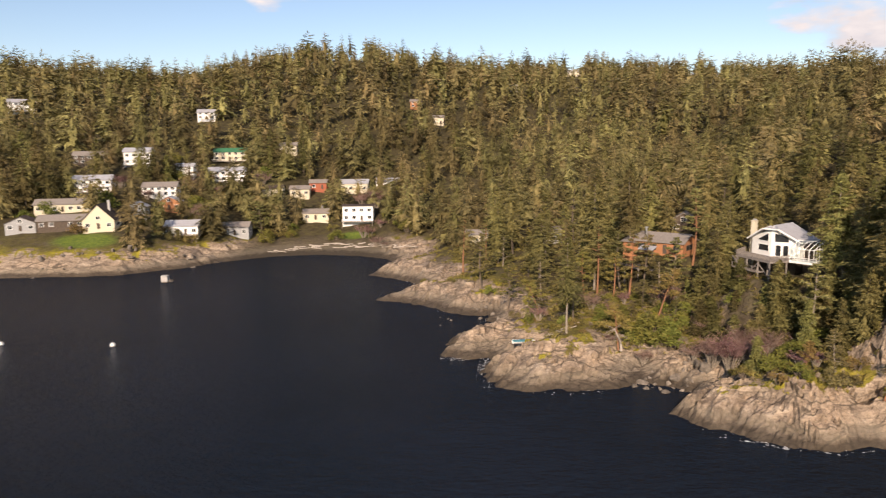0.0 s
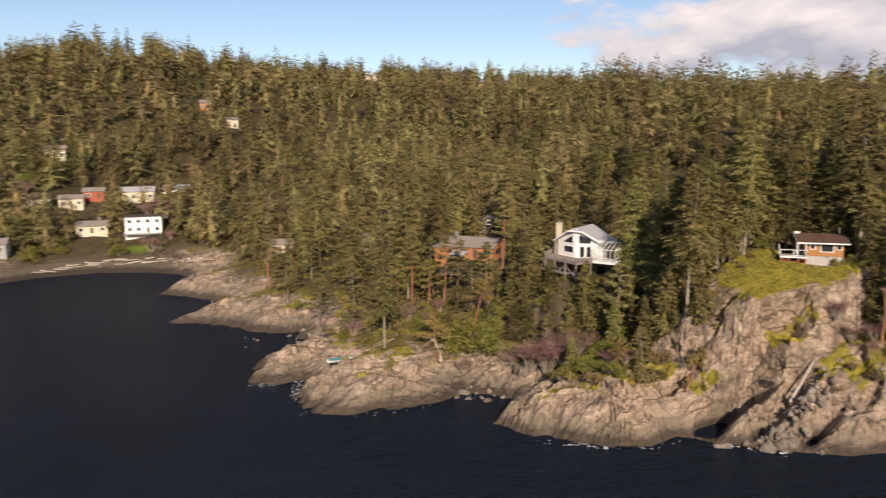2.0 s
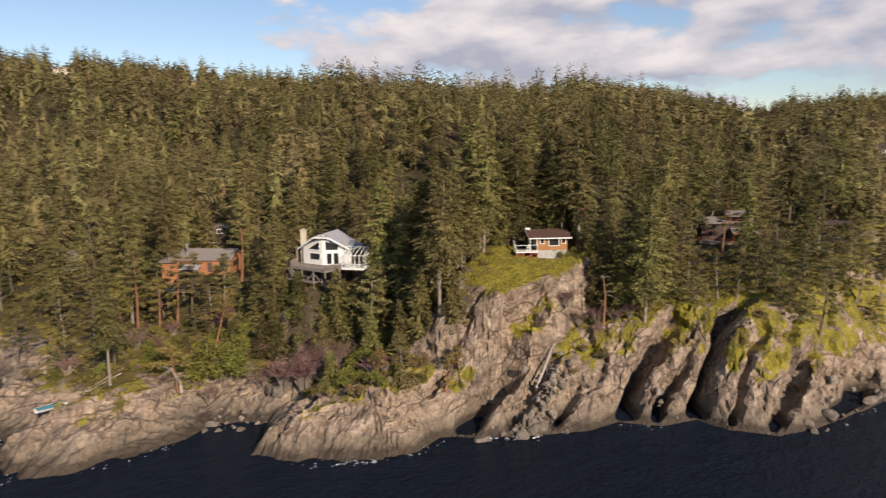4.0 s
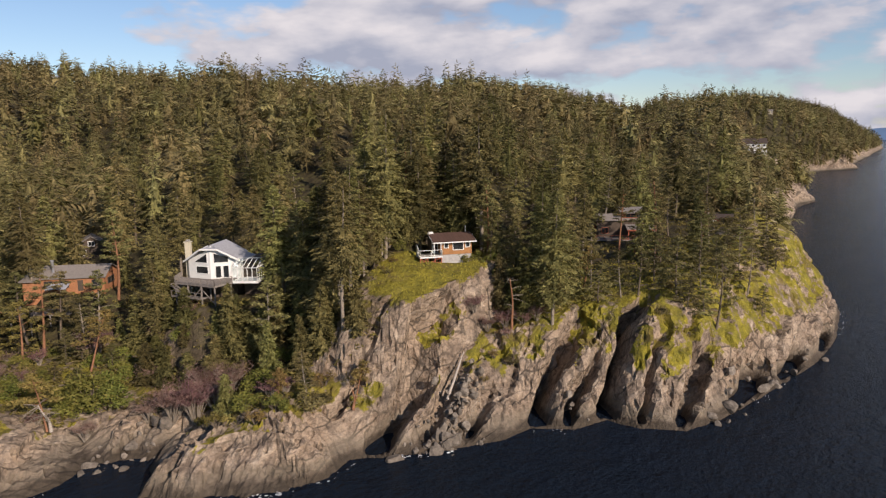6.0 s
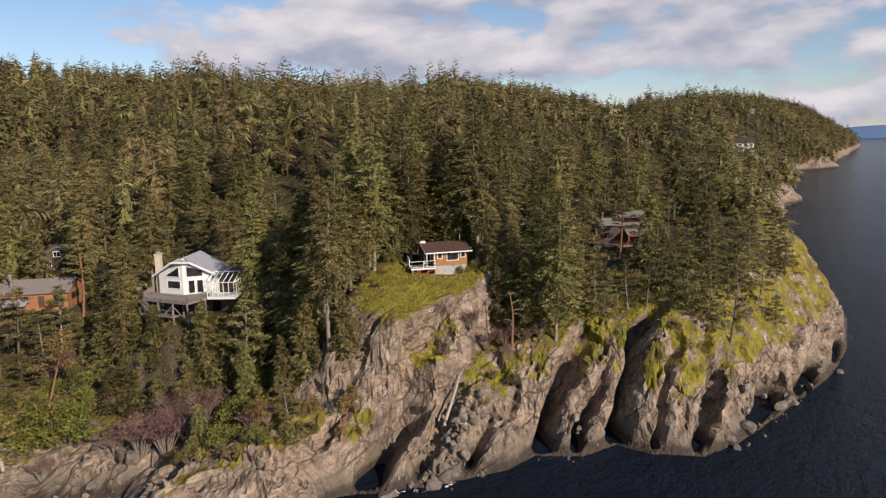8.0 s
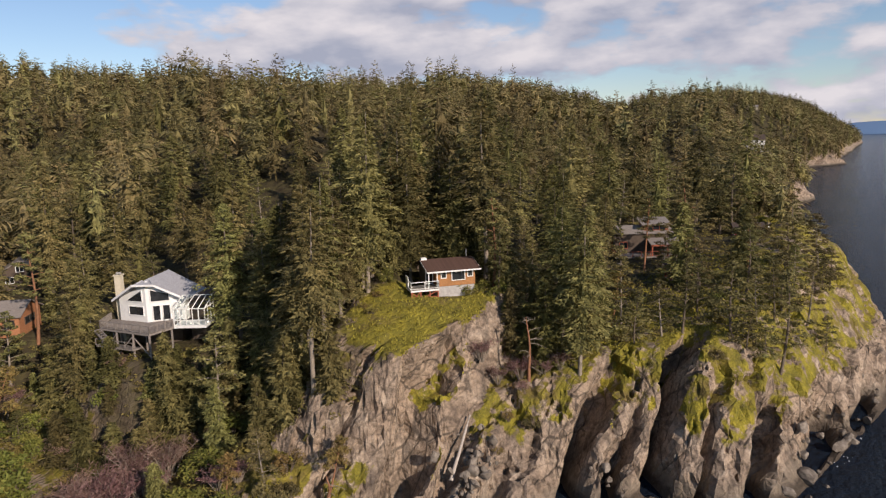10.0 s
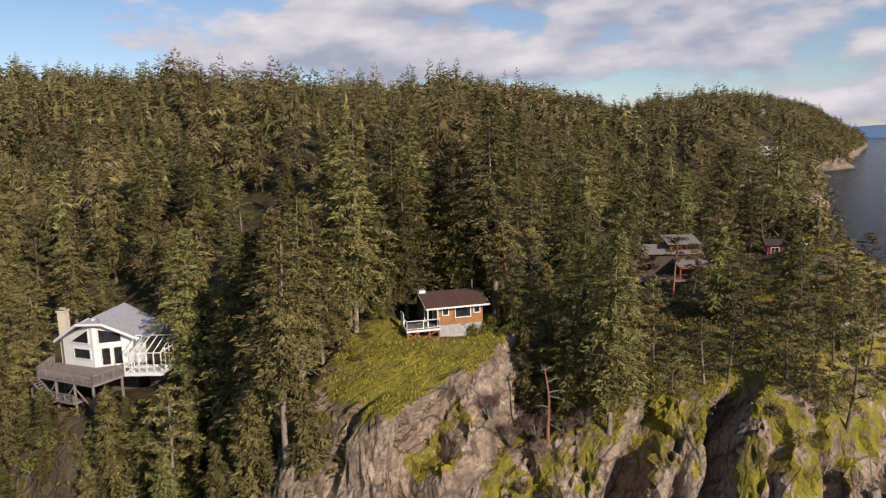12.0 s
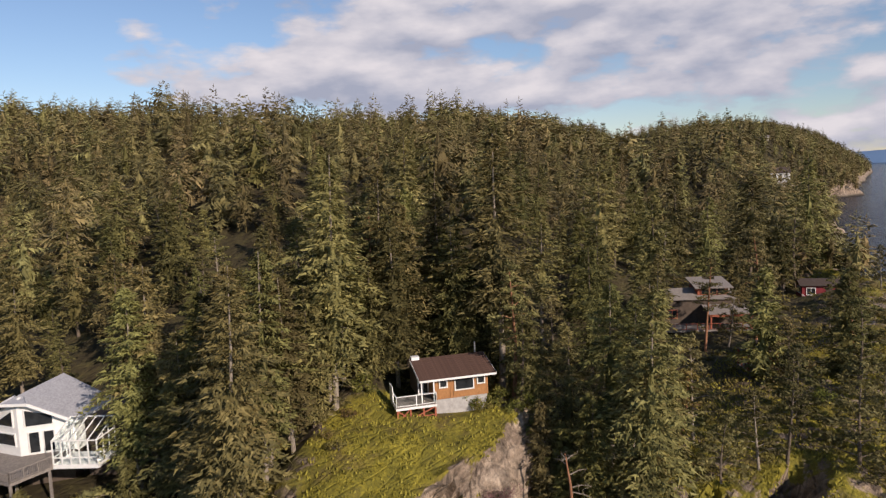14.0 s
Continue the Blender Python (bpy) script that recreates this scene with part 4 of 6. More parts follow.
def simple_house(name, label, x, y, yaw, w, d, h, wall, roof, pitch=0.45, along=True, storeys=1, chimney=False, deck=False, z=None, trim=None, group="houses of the bay", flat=False):
    """A house with its front towards local -y: plinth, walls, roof, windows, door, and the rest asked for."""
    z = ground_at(x, y) if z is None else z
    root = tagged(new(name), label, "house", group)
    root.matrix_basis = pose(x, y, z, 0, 0, yaw)
    over = 0.5
    rise = pitch * (d if along else w) / 2

    def walls(s):
        prism(s, ((-w / 2, -d / 2), (w / 2, -d / 2), (w / 2, d / 2), (-w / 2, d / 2)), -2.5, h)
        if not flat:
            if along:
                for k in (-1, 1):
                    s.add([(k * w / 2, -d / 2, h), (k * w / 2, d / 2, h), (k * w / 2, 0, h + rise), (k * (w / 2 - 0.2), -d / 2, h), (k * (w / 2 - 0.2), d / 2, h), (k * (w / 2 - 0.2), 0, h + rise)],
                          ((0, 1, 2), (3, 5, 4), (0, 2, 5), (0, 5, 3), (1, 4, 5), (1, 5, 2)))
            else:
                for k in (-1, 1):
                    s.add([(-w / 2, k * d / 2, h), (w / 2, k * d / 2, h), (0, k * d / 2, h + rise), (-w / 2, k * (d / 2 - 0.2), h), (w / 2, k * (d / 2 - 0.2), h), (0, k * (d / 2 - 0.2), h + rise)],
                          ((0, 1, 2), (3, 5, 4), (0, 2, 5), (0, 5, 3), (1, 4, 5), (1, 5, 2)))

    piece("wall", walls, wall, root)

    def top(s):
        if flat:
            prism(s, ((-w / 2 - over, -d / 2 - over), (w / 2 + over, -d / 2 - over), (w / 2 + over, d / 2 + over), (-w / 2 - over, d / 2 + over)), h + 0.01, [h + 0.25, h + 0.25, h + 0.5, h + 0.5])
        elif along:
            e = h - over * pitch
            slab(s, (-w / 2 - over, -d / 2 - over, e + 0.16), (w / 2 + over, -d / 2 - over, e + 0.16), (w / 2 + over, 0.02, h + rise + 0.17), (-w / 2 - over, 0.02, h + rise + 0.17), 0.14)
            slab(s, (-w / 2 - over, -0.02, h + rise + 0.16), (w / 2 + over, -0.02, h + rise + 0.16), (w / 2 + over, d / 2 + over, e + 0.16), (-w / 2 - over, d / 2 + over, e + 0.16), 0.14)
        else:
            e = h - over * pitch
            slab(s, (-w / 2 - over, -d / 2 - over, e + 0.16), (0.02, -d / 2 - over, h + rise + 0.17), (0.02, d / 2 + over, h + rise + 0.17), (-w / 2 - over, d / 2 + over, e + 0.16), 0.14)
            slab(s, (-0.02, -d / 2 - over, h + rise + 0.16), (w / 2 + over, -d / 2 - over, e + 0.16), (w / 2 + over, d / 2 + over, e + 0.16), (-0.02, d / 2 + over, h + rise + 0.16), 0.14)

    piece("roof", top, roof, root)
    for st in range(storeys):
        base = h * st / storeys
        n = max(2, int(w / 2.8))
        for i in range(n):
            u = -w / 2 + w * (i + 0.5) / n
            if st == 0 and i == n // 2:
                def door(s, u=u):
                    block(s, u - 0.5, u + 0.5, -d / 2 - 0.07, -d / 2 + 0.02, 0.05, 2.1)
                piece("door", door, DARKWALL, root)
                continue
            window(root, (u - 0.75, -d / 2), (u + 0.75, -d / 2), base + 0.8, min(base + 2.1, h - 0.25), trim, 1)
        for k in (-1, 1):
            p, q = ((w / 2, -d / 4), (w / 2, d / 5)) if k > 0 else ((-w / 2, d / 5), (-w / 2, -d / 4))
            window(root, p, q, base + 0.9, min(base + 2.0, h - 0.25), trim, 1)
    if not along and not flat and rise > 1.3:
        window(root, (-0.7, -d / 2), (0.7, -d / 2), h + 0.1, h + 0.1 + min(1.2, rise - 0.9), trim, 1)
    if chimney:
        piece("chimney", lambda s: (block(s, w * 0.2, w * 0.2 + 0.8, 0.3, 1.0, h, h + rise + 1.1), block(s, w * 0.2 - 0.08, w * 0.2 + 0.88, 0.22, 1.08, h + rise + 1.1, h + rise + 1.25)), CONCRETE, root)
    if deck:
        piece("deck", lambda s: prism(s, ((-w / 2, -d / 2 - 3), (w / 2, -d / 2 - 3), (w / 2, -d / 2 - 0.02), (-w / 2, -d / 2 - 0.02)), -0.25, -0.02), DECKWOOD, root)
        for u in (-w / 2 + 0.15, 0, w / 2 - 0.15):
            piece("post", lambda s, u=u: block(s, u - 0.08, u + 0.08, -d / 2 - 2.95, -d / 2 - 2.79, -3.2, -0.25), DECKWOOD, root)
        railing(root, ((-w / 2, -d / 2 - 0.1), (-w / 2, -d / 2 - 2.95), (w / 2, -d / 2 - 2.95), (w / 2, -d / 2 - 0.1)), -0.02, 0.95, WHITE, 1.6)
    return root


# the white house on stilts above the trees
def white_house():
    fl = 20.3
    root = tagged(new("white_house"), "white wooden house with prow front and grey roof, on stilts", "house")
    root.matrix_basis = pose(56.4, 131.2, fl, 0, 0, -49.3)
    L, R, P = (-4.6, 1.7), (4.6, 1.7), (0.0, 0.0)
    body = (P, R, (4.6, 7.6), (-4.6, 7.6), L)
    # local heights: eaves 3.0, clipped front 5.3, ridge 6.1
    piece("wall", lambda s: prism(s, body, -0.3, [5.3, 3.05, 3.05, 3.05, 3.05]), WHITE, root, "white painted walls")
    # set-back dark block added below the floor, standing in for the shade there
    piece("basement", lambda s: prism(s, ((-3.6, 2.6), (0, 1.2), (3.6, 2.6), (3.6, 7.4), (-3.6, 7.4)), -4.6, -0.31), DARKWALL, root, "dark block standing in for the shade below the house")
    piece("gable_wall", lambda s: prism(s, ((-0.01, 0.35), (4.4, 2.0), (4.4, 7.5), (-0.01, 7.5)), 3.0, [5.62, 3.1, 3.1, 5.62]), WHITE, root)
    piece("gable_wall", lambda s: prism(s, ((-4.4, 2.0), (0.01, 0.35), (0.01, 7.5), (-4.4, 7.5)), 3.0, [3.1, 5.62, 5.62, 3.1]), WHITE, root)

    def roof(s):
        slab(s, (0.0, 0.6, 5.85), (5.2, 0.9, 2.95), (5.3, 8.0, 2.95), (0.0, 8.0, 5.85), 0.18)
        slab(s, (-5.2, 0.9, 2.95), (0.0, 0.6, 5.85), (0.0, 8.0, 5.85), (-5.3, 8.0, 2.95), 0.18)
        slab(s, (-1.5, -0.55, 5.25), (1.5, -0.55, 5.25), (0.9, 0.95, 5.6), (-0.9, 0.95, 5.6), 0.16)
        slab(s, (1.5, -0.55, 5.25), (5.2, 0.9, 2.96), (0.8, 1.2, 5.66), (0.5, 0.6, 5.8), 0.16)
        slab(s, (-5.2, 0.9, 2.96), (-1.5, -0.55, 5.25), (-0.5, 0.6, 5.8), (-0.8, 1.2, 5.66), 0.16)

    piece("roof", roof, GREYROOF, root, "pale grey roof with soft sheen")

    def fascia(s):
        beam(s, (-1.5, -0.58, 5.2), (1.5, -0.58, 5.2), 0.08, 0.28)
        beam(s, (1.5, -0.58, 5.2), (5.2, 0.88, 2.9), 0.08, 0.28)
        beam(s, (-5.2, 0.88, 2.9), (-1.5, -0.58, 5.2), 0.08, 0.28)
        beam(s, (5.25, 0.9, 2.88), (5.35, 8, 2.88), 0.08, 0.26)
        beam(s, (-5.25, 0.9, 2.88), (-5.35, 8, 2.88), 0.08, 0.26)

    piece("fascia", fascia, WHITE, root)

    def on(u, side):
        a, b = (L, P) if side < 0 else (P, R)
        return (a[0] + (b[0] - a[0]) * u, a[1] + (b[1] - a[1]) * u)

    # lower and upper windows, door pair
    window(root, on(0.36, -1), on(0.90, -1), 0.85, 2.1, WHITE, 0)
    window(root, on(0.16, 1), on(0.36, 1), 0.1, 2.2, WHITE, 0, name="glazed_door")
    window(root, on(0.42, 1), on(0.62, 1), 0.1, 2.2, WHITE, 0, name="glazed_door")

    def upper(side, u0, u1, z0, h0, h1):
        a, b = Vector((*on(u0, side), 0)), Vector((*on(u1, side), 0))
        d = (b - a).normalized()
        n = Vector((d.y, -d.x, 0)) * 0.05
        c = [(a.x + n.x, a.y + n.y, z0), (b.x + n.x, b.y + n.y, z0), (b.x + n.x, b.y + n.y, h1), (a.x + n.x, a.y + n.y, h0)]
        w = piece("window", lambda s: [beam(s, c[i], c[(i + 1) % 4], 0.12) for i in range(4)], WHITE, root)
        pv = [(x - n.x * 0.3, y - n.y * 0.3, z) for x, y, z in c] + [(x - n.x * 0.8, y - n.y * 0.8, z) for x, y, z in c]
        mesh_object("pane", pv, ((0, 1, 2), (0, 2, 3), (4, 6, 5), (4, 7, 6), (0, 4, 5), (0, 5, 1), (1, 5, 6), (1, 6, 2), (2, 6, 7), (2, 7, 3), (3, 7, 4), (3, 4, 0)), GLASS, w)

    upper(-1, 0.32, 0.88, 2.75, 2.95, 4.45)
    upper(1, 0.12, 0.62, 2.75, 4.5, 3.75)
    piece("wall_lamp", lambda s: block(s, -0.15, 0.15, -0.25, -0.02, 4.85, 5.15), METAL, root)
    # chimney
    piece("chimney", lambda s: (block(s, -5.5, -4.65, 2.6, 3.6, -4, 6.2), block(s, -5.6, -4.55, 2.5, 3.7, 6.0, 6.2)), CREAM, root, "pale rendered chimney")
    for k in (-5.35, -4.95):
        piece("chimney_pot", lambda s, k=k: block(s, k, k + 0.25, 2.95, 3.2, 6.2, 6.5), CONCRETE, root)
    # sunroom
    sx0, sx1, sy0, sy1, eave, back = 4.75, 9.1, -2.6, 0.75, 2.35, 3.5
    sun_r = new("sunroom")
    sun_r.parent = root
    # built as a part with its own glazing bars, panes and floor
    piece("floor_slab", lambda s: block(s, sx0, sx1, sy0, sy1, -0.3, 0.0), WHITE, sun_r)
    for i in range(6):
        u = sx0 + 0.06 + (sx1 - sx0 - 0.12) * i / 5
        piece("glazing_bar", lambda s, u=u: (beam(s, (u, sy0 + 0.05, 0), (u, sy0 + 0.05, eave), 0.10), beam(s, (u, sy0 + 0.05, eave), (u, sy1, back), 0.09)), WHITE, sun_r)
    for i in range(4):
        v = sy0 + 0.05 + (sy1 - sy0 - 0.1) * i / 3
        zt = eave + (back - eave) * i / 3
        for u in (sx0 + 0.06, sx1 - 0.06):
            if i:
                piece("glazing_bar", lambda s, u=u, v=v, zt=zt: beam(s, (u, v, 0), (u, v, zt), 0.10), WHITE, sun_r)

    rails = [((sx0, sy1, back), (sx1, sy1, back)), ((sx1 - 0.06, sy0, eave), (sx1 - 0.06, sy1, back))]
    for z in (0.05, 0.75, eave):
        rails += [((sx0, sy0 + 0.05, z), (sx1, sy0 + 0.05, z)), ((sx1 - 0.06, sy0, z), (sx1 - 0.06, sy1, z)), ((sx0 + 0.06, sy0, z), (sx0 + 0.06, sy1, z))]
    for a, b in rails:
        piece("sill_rail", lambda s, a=a, b=b: beam(s, a, b, 0.10), WHITE, sun_r)
    for args in (((sx0, sy0 + 0.05, eave), (sx1, sy0 + 0.05, eave), (sx1, sy1, back), (sx0, sy1, back)), ((sx0, sy0 + 0.05, 0), (sx1, sy0 + 0.05, 0), (sx1, sy0 + 0.05, eave), (sx0, sy0 + 0.05, eave)),
                 ((sx1 - 0.06, sy0, 0), (sx1 - 0.06, sy1, 0), (sx1 - 0.06, sy1, back), (sx1 - 0.06, sy0, eave))):
        o = piece("pane", lambda s, args=args: slab(s, *args, 0.015), CLEAR, sun_r)
        o.visible_shadow = False
    # rear wing with a dark flat roof
    piece("rear_wing", lambda s: prism(s, ((4.65, 3.2), (9.0, 3.2), (9.0, 8.6), (4.65, 8.6)), -4.5, 2.5), DARKWALL, root)
    piece("rear_roof", lambda s: prism(s, ((4.65, 2.6), (9.6, 2.6), (9.6, 9.2), (4.65, 9.2)), 2.52, [2.68, 2.68, 2.9, 2.9]), DARKROOF, root, "dark shingled rear roof")
    # deck, with boards, rail and stilts
    edge = ((-6.2, 2.2), (-5.4, -2.5), (3.0, -6.1), (4.7, -2.6))
    piece("deck", lambda s: prism(s, ((-6.2, 2.2), (-5.4, -2.5), (3.0, -6.1), (4.7, -2.6), (4.7, 1.55)), -0.34, -0.06), DECKWOOD, root)
    railing(root, edge, -0.06, 1.0, DECKWOOD, 1.5, "pickets")
    for px, py in ((-6.0, 2.0), (-5.3, -2.4), (-2.6, -3.6), (0.2, -4.8), (2.9, -5.9), (4.5, -2.8), (0.5, -1.8), (-3.6, -0.4)):
        wx_, wy_ = (root.matrix_basis @ Vector((px, py, 0)))[:2]
        low = ground_at(wx_, wy_) - fl - 0.4
        piece("stilt", lambda s, px=px, py=py, low=low: block(s, px - 0.1, px + 0.1, py - 0.1, py + 0.1, min(low, -1), -0.34), DECKWOOD, root)
    for a, b in (((-5.3, -2.4, -3.4), (-2.6, -3.6, -0.6)), ((-2.6, -3.6, -3.4), (0.2, -4.8, -0.6)), ((0.2, -4.8, -0.8), (2.9, -5.9, -3.2)), ((-5.3, -2.4, -1.0), (-6.0, 2.0, -3.5))):
        piece("brace", lambda s, a=a, b=b: beam(s, a, b, 0.12), DECKWOOD, root)
    # lower landing with stairs
    piece("landing", lambda s: prism(s, ((-5.9, -3.0), (0.4, -5.6), (1.0, -4.4), (-5.3, -1.8)), -2.45, -2.25), DECKWOOD, root)
    railing(root, ((-5.9, -3.0), (0.4, -5.6)), -2.25, 0.9, DECKWOOD, 1.5)

    def stair(s):
        for i in range(11):
            t = i / 10
            c = Vector((-5.6, -2.9, -0.2)).lerp(Vector((-2.2, -4.9, -2.3)), t)
            beam(s, c + Vector((0.12, 0.4, 0)), c - Vector((0.12, 0.4, 0)), 0.26, 0.05)
        beam(s, (-5.4, -2.5, -0.3), (-2.0, -4.5, -2.4), 0.08, 0.25)
        beam(s, (-5.75, -3.3, -0.3), (-2.35, -5.3, -2.4), 0.08, 0.25)

    piece("stair", stair, DECKWOOD, root)
    return root


white_house()


# the cedar cabin on the mossy knoll
def cabin():
    fl = 23.7
    root = tagged(new("cedar_cabin"), "small cedar-clad cabin with brown shingle roof on the knoll", "cabin")
    root.matrix_basis = pose(84.6, 102.8, fl, 0, 0, -32)
    # front wall on y = 0, porch recess to the left
    piece("foundation", lambda s: prism(s, ((0.1, 0.12), (5.4, 0.12), (5.4, 5.5), (0.1, 5.5)), -2.6, -0.03), CONCRETE, root, "grey concrete foundation")

    piece("wall", lambda s: prism(s, ((0, 0), (5.5, 0), (5.5, 5.6), (0, 5.6)), 0, 2.35), CEDAR, root, "orange-brown cedar walls")
    piece("wall", lambda s: prism(s, ((-1.2, 2.2), (-0.01, 2.2), (-0.01, 5.6), (-1.2, 5.6)), -0.1, 2.35), DARKWALL, root)
    # upright cladding battens
    batten = Soup()
    block(batten, -0.03, 0.03, -0.03, 0, 0.02, 2.33)
    bob = mesh_object("batten", *batten.arrays(), CEDAR, root)
    bob.location = (0.1, 0, 0)
    for i in range(1, 18):
        u = 0.1 + i * 0.31
        if 0.5 < u < 1.4 or 2.0 < u < 4.15 or 4.3 < u < 5.2:
            continue
        o = new("batten", bob.data)
        o.parent = root
        o.location = (u, 0, 0)

    def roof(s):
        slab(s, (-1.6, -0.9, 2.3), (6.1, -0.9, 2.3), (6.1, 3.3, 3.4), (-1.6, 3.3, 3.4), 0.16)
        slab(s, (-1.6, 3.26, 3.39), (6.1, 3.26, 3.39), (6.1, 6.4, 2.5), (-1.6, 6.4, 2.5), 0.16)

    rf = piece("roof", roof, BROWNROOF, root, "brown shingle roof with fallen needles")
    # courses of shingles
    course = Soup()
    beam(course, (-1.62, 0, 0), (6.12, 0, 0), 0.30, 0.03)
    cob = None
    for i in range(12):
        t = (i + 0.5) / 12
        p = (0, -0.9 + 4.15 * t, 2.3 + 1.09 * t + 0.02)
        if cob is None:
            cob = mesh_object("shingle_course", *course.arrays(), BROWNROOF, rf)
        else:
            o = new("shingle_course", cob.data)
            o.parent = rf
        (cob if i == 0 else o).location = p
        (cob if i == 0 else o).rotation_euler = (math.atan2(1.1, 4.2) + 0.06, 0, 0)
    piece("fascia", lambda s: (beam(s, (-1.6, -0.93, 2.22), (6.1, -0.93, 2.22), 0.05, 0.2), beam(s, (-1.63, -0.9, 2.22), (-1.63, 3.3, 3.32), 0.05, 0.2), beam(s, (6.13, -0.9, 2.22), (6.13, 3.3, 3.32), 0.05, 0.2)), WHITE, root)
    window(root, (0.55, 0), (1.3, 0), 1.15, 2.05, WHITE, 0)
    window(root, (2.1, 0), (4.0, 0), 0.75, 2.1, WHITE, 0)
    window(root, (4.4, 0), (5.15, 0), 1.15, 2.05, WHITE, 0)
    window(root, (-1.1, 2.2), (-0.1, 2.2), 0.1, 2.1, WHITE, 1, name="sliding_door")
    piece("post", lambda s: block(s, -1.45, -1.33, -0.75, -0.63, 0, 2.3), WHITE, root)
    piece("post", lambda s: block(s, -0.25, -0.13, -0.75, -0.63, 0, 2.3), WHITE, root)
    piece("skylight", lambda s: block(s, -1.5, -0.7, 2.9, 3.6, 3.25, 3.65), WHITE, root)
    piece("vent_pipe", lambda s: s.add(*tube(((5.3, 3.4, 3.2), (5.3, 3.4, 4.5)), (0.09, 0.09), 8)), METAL, root)
    # deck
    boards(root, (-4.0, 0.0), (-1.0, 2.2), -0.02, DECKWOOD)
    piece("deck_frame", lambda s: (block(s, -4.0, 0.0, -1.0, -0.9, -0.3, -0.07), block(s, -4.0, 0.0, 2.0, 2.1, -0.3, -0.07), block(s, -4.0, -3.9, -0.9, 2.0, -0.3, -0.07), block(s, -0.1, 0.0, -0.9, 2.0, -0.3, -0.07)), WHITE, root)
    railing(root, ((-3.95, 2.0), (-3.95, -0.95), (-0.05, -0.95), (-0.05, -0.05)), -0.02, 1.05, WHITE, 2.2, "glass")
    piece("privacy_screen", lambda s: block(s, -4.02, -3.94, 0.6, 2.1, 0.0, 1.6), WHITE, root)
    for px in (-3.85, -2.6, -1.3, -0.15):
        for py in (-0.85, 1.6):
            wx_, wy_ = (root.matrix_basis @ Vector((px, py, 0)))[:2]
            low = min(-0.6, ground_at(wx_, wy_) - fl - 0.3)
            piece("stilt", lambda s, px=px, py=py, low=low: block(s, px - 0.08, px + 0.08, py - 0.08, py + 0.08, low, -0.3), REDWOOD, root)
    for a, b in (((-3.85, -0.85, -1.4), (-2.6, -0.85, -0.3)), ((-2.6, -0.85, -1.3), (-0.2, -0.85, -0.35)), ((-3.85, -0.85, -0.35), (-2.6, -0.85, -1.3)), ((-3.85, -0.85, -1.2), (-0.15, -0.85, -1.1))):
        piece("brace", lambda s, a=a, b=b: beam(s, a, b, 0.10), REDWOOD, root)
    return root


cabin()

# brown house among the pines, with a flue and a low deck
bh = simple_house("brown_house", "orange-brown timber house with weathered shingle roof and metal flue", 46, 165.0, -38, 11.5, 8, 2.7, ORANGE, TANROOF, 0.42, True, 1, z=16.0, group="houses of the point", trim=DARKWALL)
piece("flue", lambda s: (s.add(*tube(((-4.0, -2.2, 2.5), (-4.0, -2.2, 5.6)), (0.28, 0.28), 10)), s.add(*tube(((-4.0, -2.2, 5.6), (-4.0, -2.2, 5.9)), (0.4, 0.36), 10))), METAL, bh, "dull metal flue")
piece("side_wing", lambda s: prism(s, ((-9.2, -3.6), (-5.8, -3.6), (-5.8, 2.4), (-9.2, 2.4)), -2.5, 2.3), ORANGE, bh)
piece("wing_roof", lambda s: slab(s, (-9.7, -4.2, 2.2), (-5.7, -4.2, 2.2), (-5.7, 2.9, 3.6), (-9.7, 2.9, 3.6), 0.15), TANROOF, bh)
piece("porch_roof", lambda s: slab(s, (-4.2, -6.4, 1.0), (-0.4, -6.4, 1.0), (-0.4, -4.05, 1.7), (-4.2, -4.05, 1.7), 0.12), GREYROOF, bh, "pale translucent porch roof")
for px in (-4.0, -0.6):
    piece("porch_post", lambda s, px=px: block(s, px - 0.08, px + 0.08, -6.3, -6.14, -3.2, 0.95), DARKWALL, bh)
piece("low_deck", lambda s: prism(s, ((-9, -10.5), (1.5, -10.5), (1.5, -5.5), (-9, -5.5)), -3.1, -2.9), DECKWOOD, bh)
railing(bh, ((-9, -5.6), (-9, -10.45), (1.5, -10.45)), -2.9, 0.95, DECKWOOD, 1.6, "pickets")
for px in (-8.8, -5.4, -2.0, 1.3):
    piece("stilt", lambda s, px=px: block(s, px - 0.09, px + 0.09, -10.4, -10.2, -7, -3.1), DECKWOOD, bh)

# houses on the point to the east
oh = simple_house("timber_house", "brown timber house with grey roofs and red trim among pines", 146, 104, -52, 11, 7, 3.8, DARKWALL, TANROOF, 0.3, True, 1, z=20.4, group="houses of the point", trim=REDWOOD)
piece("upper_storey", lambda s: prism(s, ((0.5, -2.6), (5.2, -2.6), (5.2, 2.4), (0.5, 2.4)), 3.6, 5.6), REDWOOD, oh, "red-brown timber upper storey")
piece("upper_roof", lambda s: slab(s, (-0.1, -3.4, 5.5), (5.8, -3.4, 5.5), (5.8, 3.0, 6.3), (-0.1, 3.0, 6.3), 0.16), TANROOF, oh)
window(oh, (1.0, -2.6), (4.7, -2.6), 4.3, 5.3, REDWOOD, 2)
piece("porch_roof", lambda s: slab(s, (0.8, -8.0, 2.1), (7.2, -8.0, 2.1), (7.2, -3.6, 2.9), (0.8, -3.6, 2.9), 0.14), TANROOF, oh)
piece("fascia", lambda s: beam(s, (0.8, -8.05, 2.0), (7.2, -8.05, 2.0), 0.08, 0.32), REDWOOD, oh)
for px in (1.1, 4.0, 6.9):
    piece("porch_post", lambda s, px=px: block(s, px - 0.12, px + 0.12, -7.9, -7.66, -3, 2.0), REDWOOD, oh)
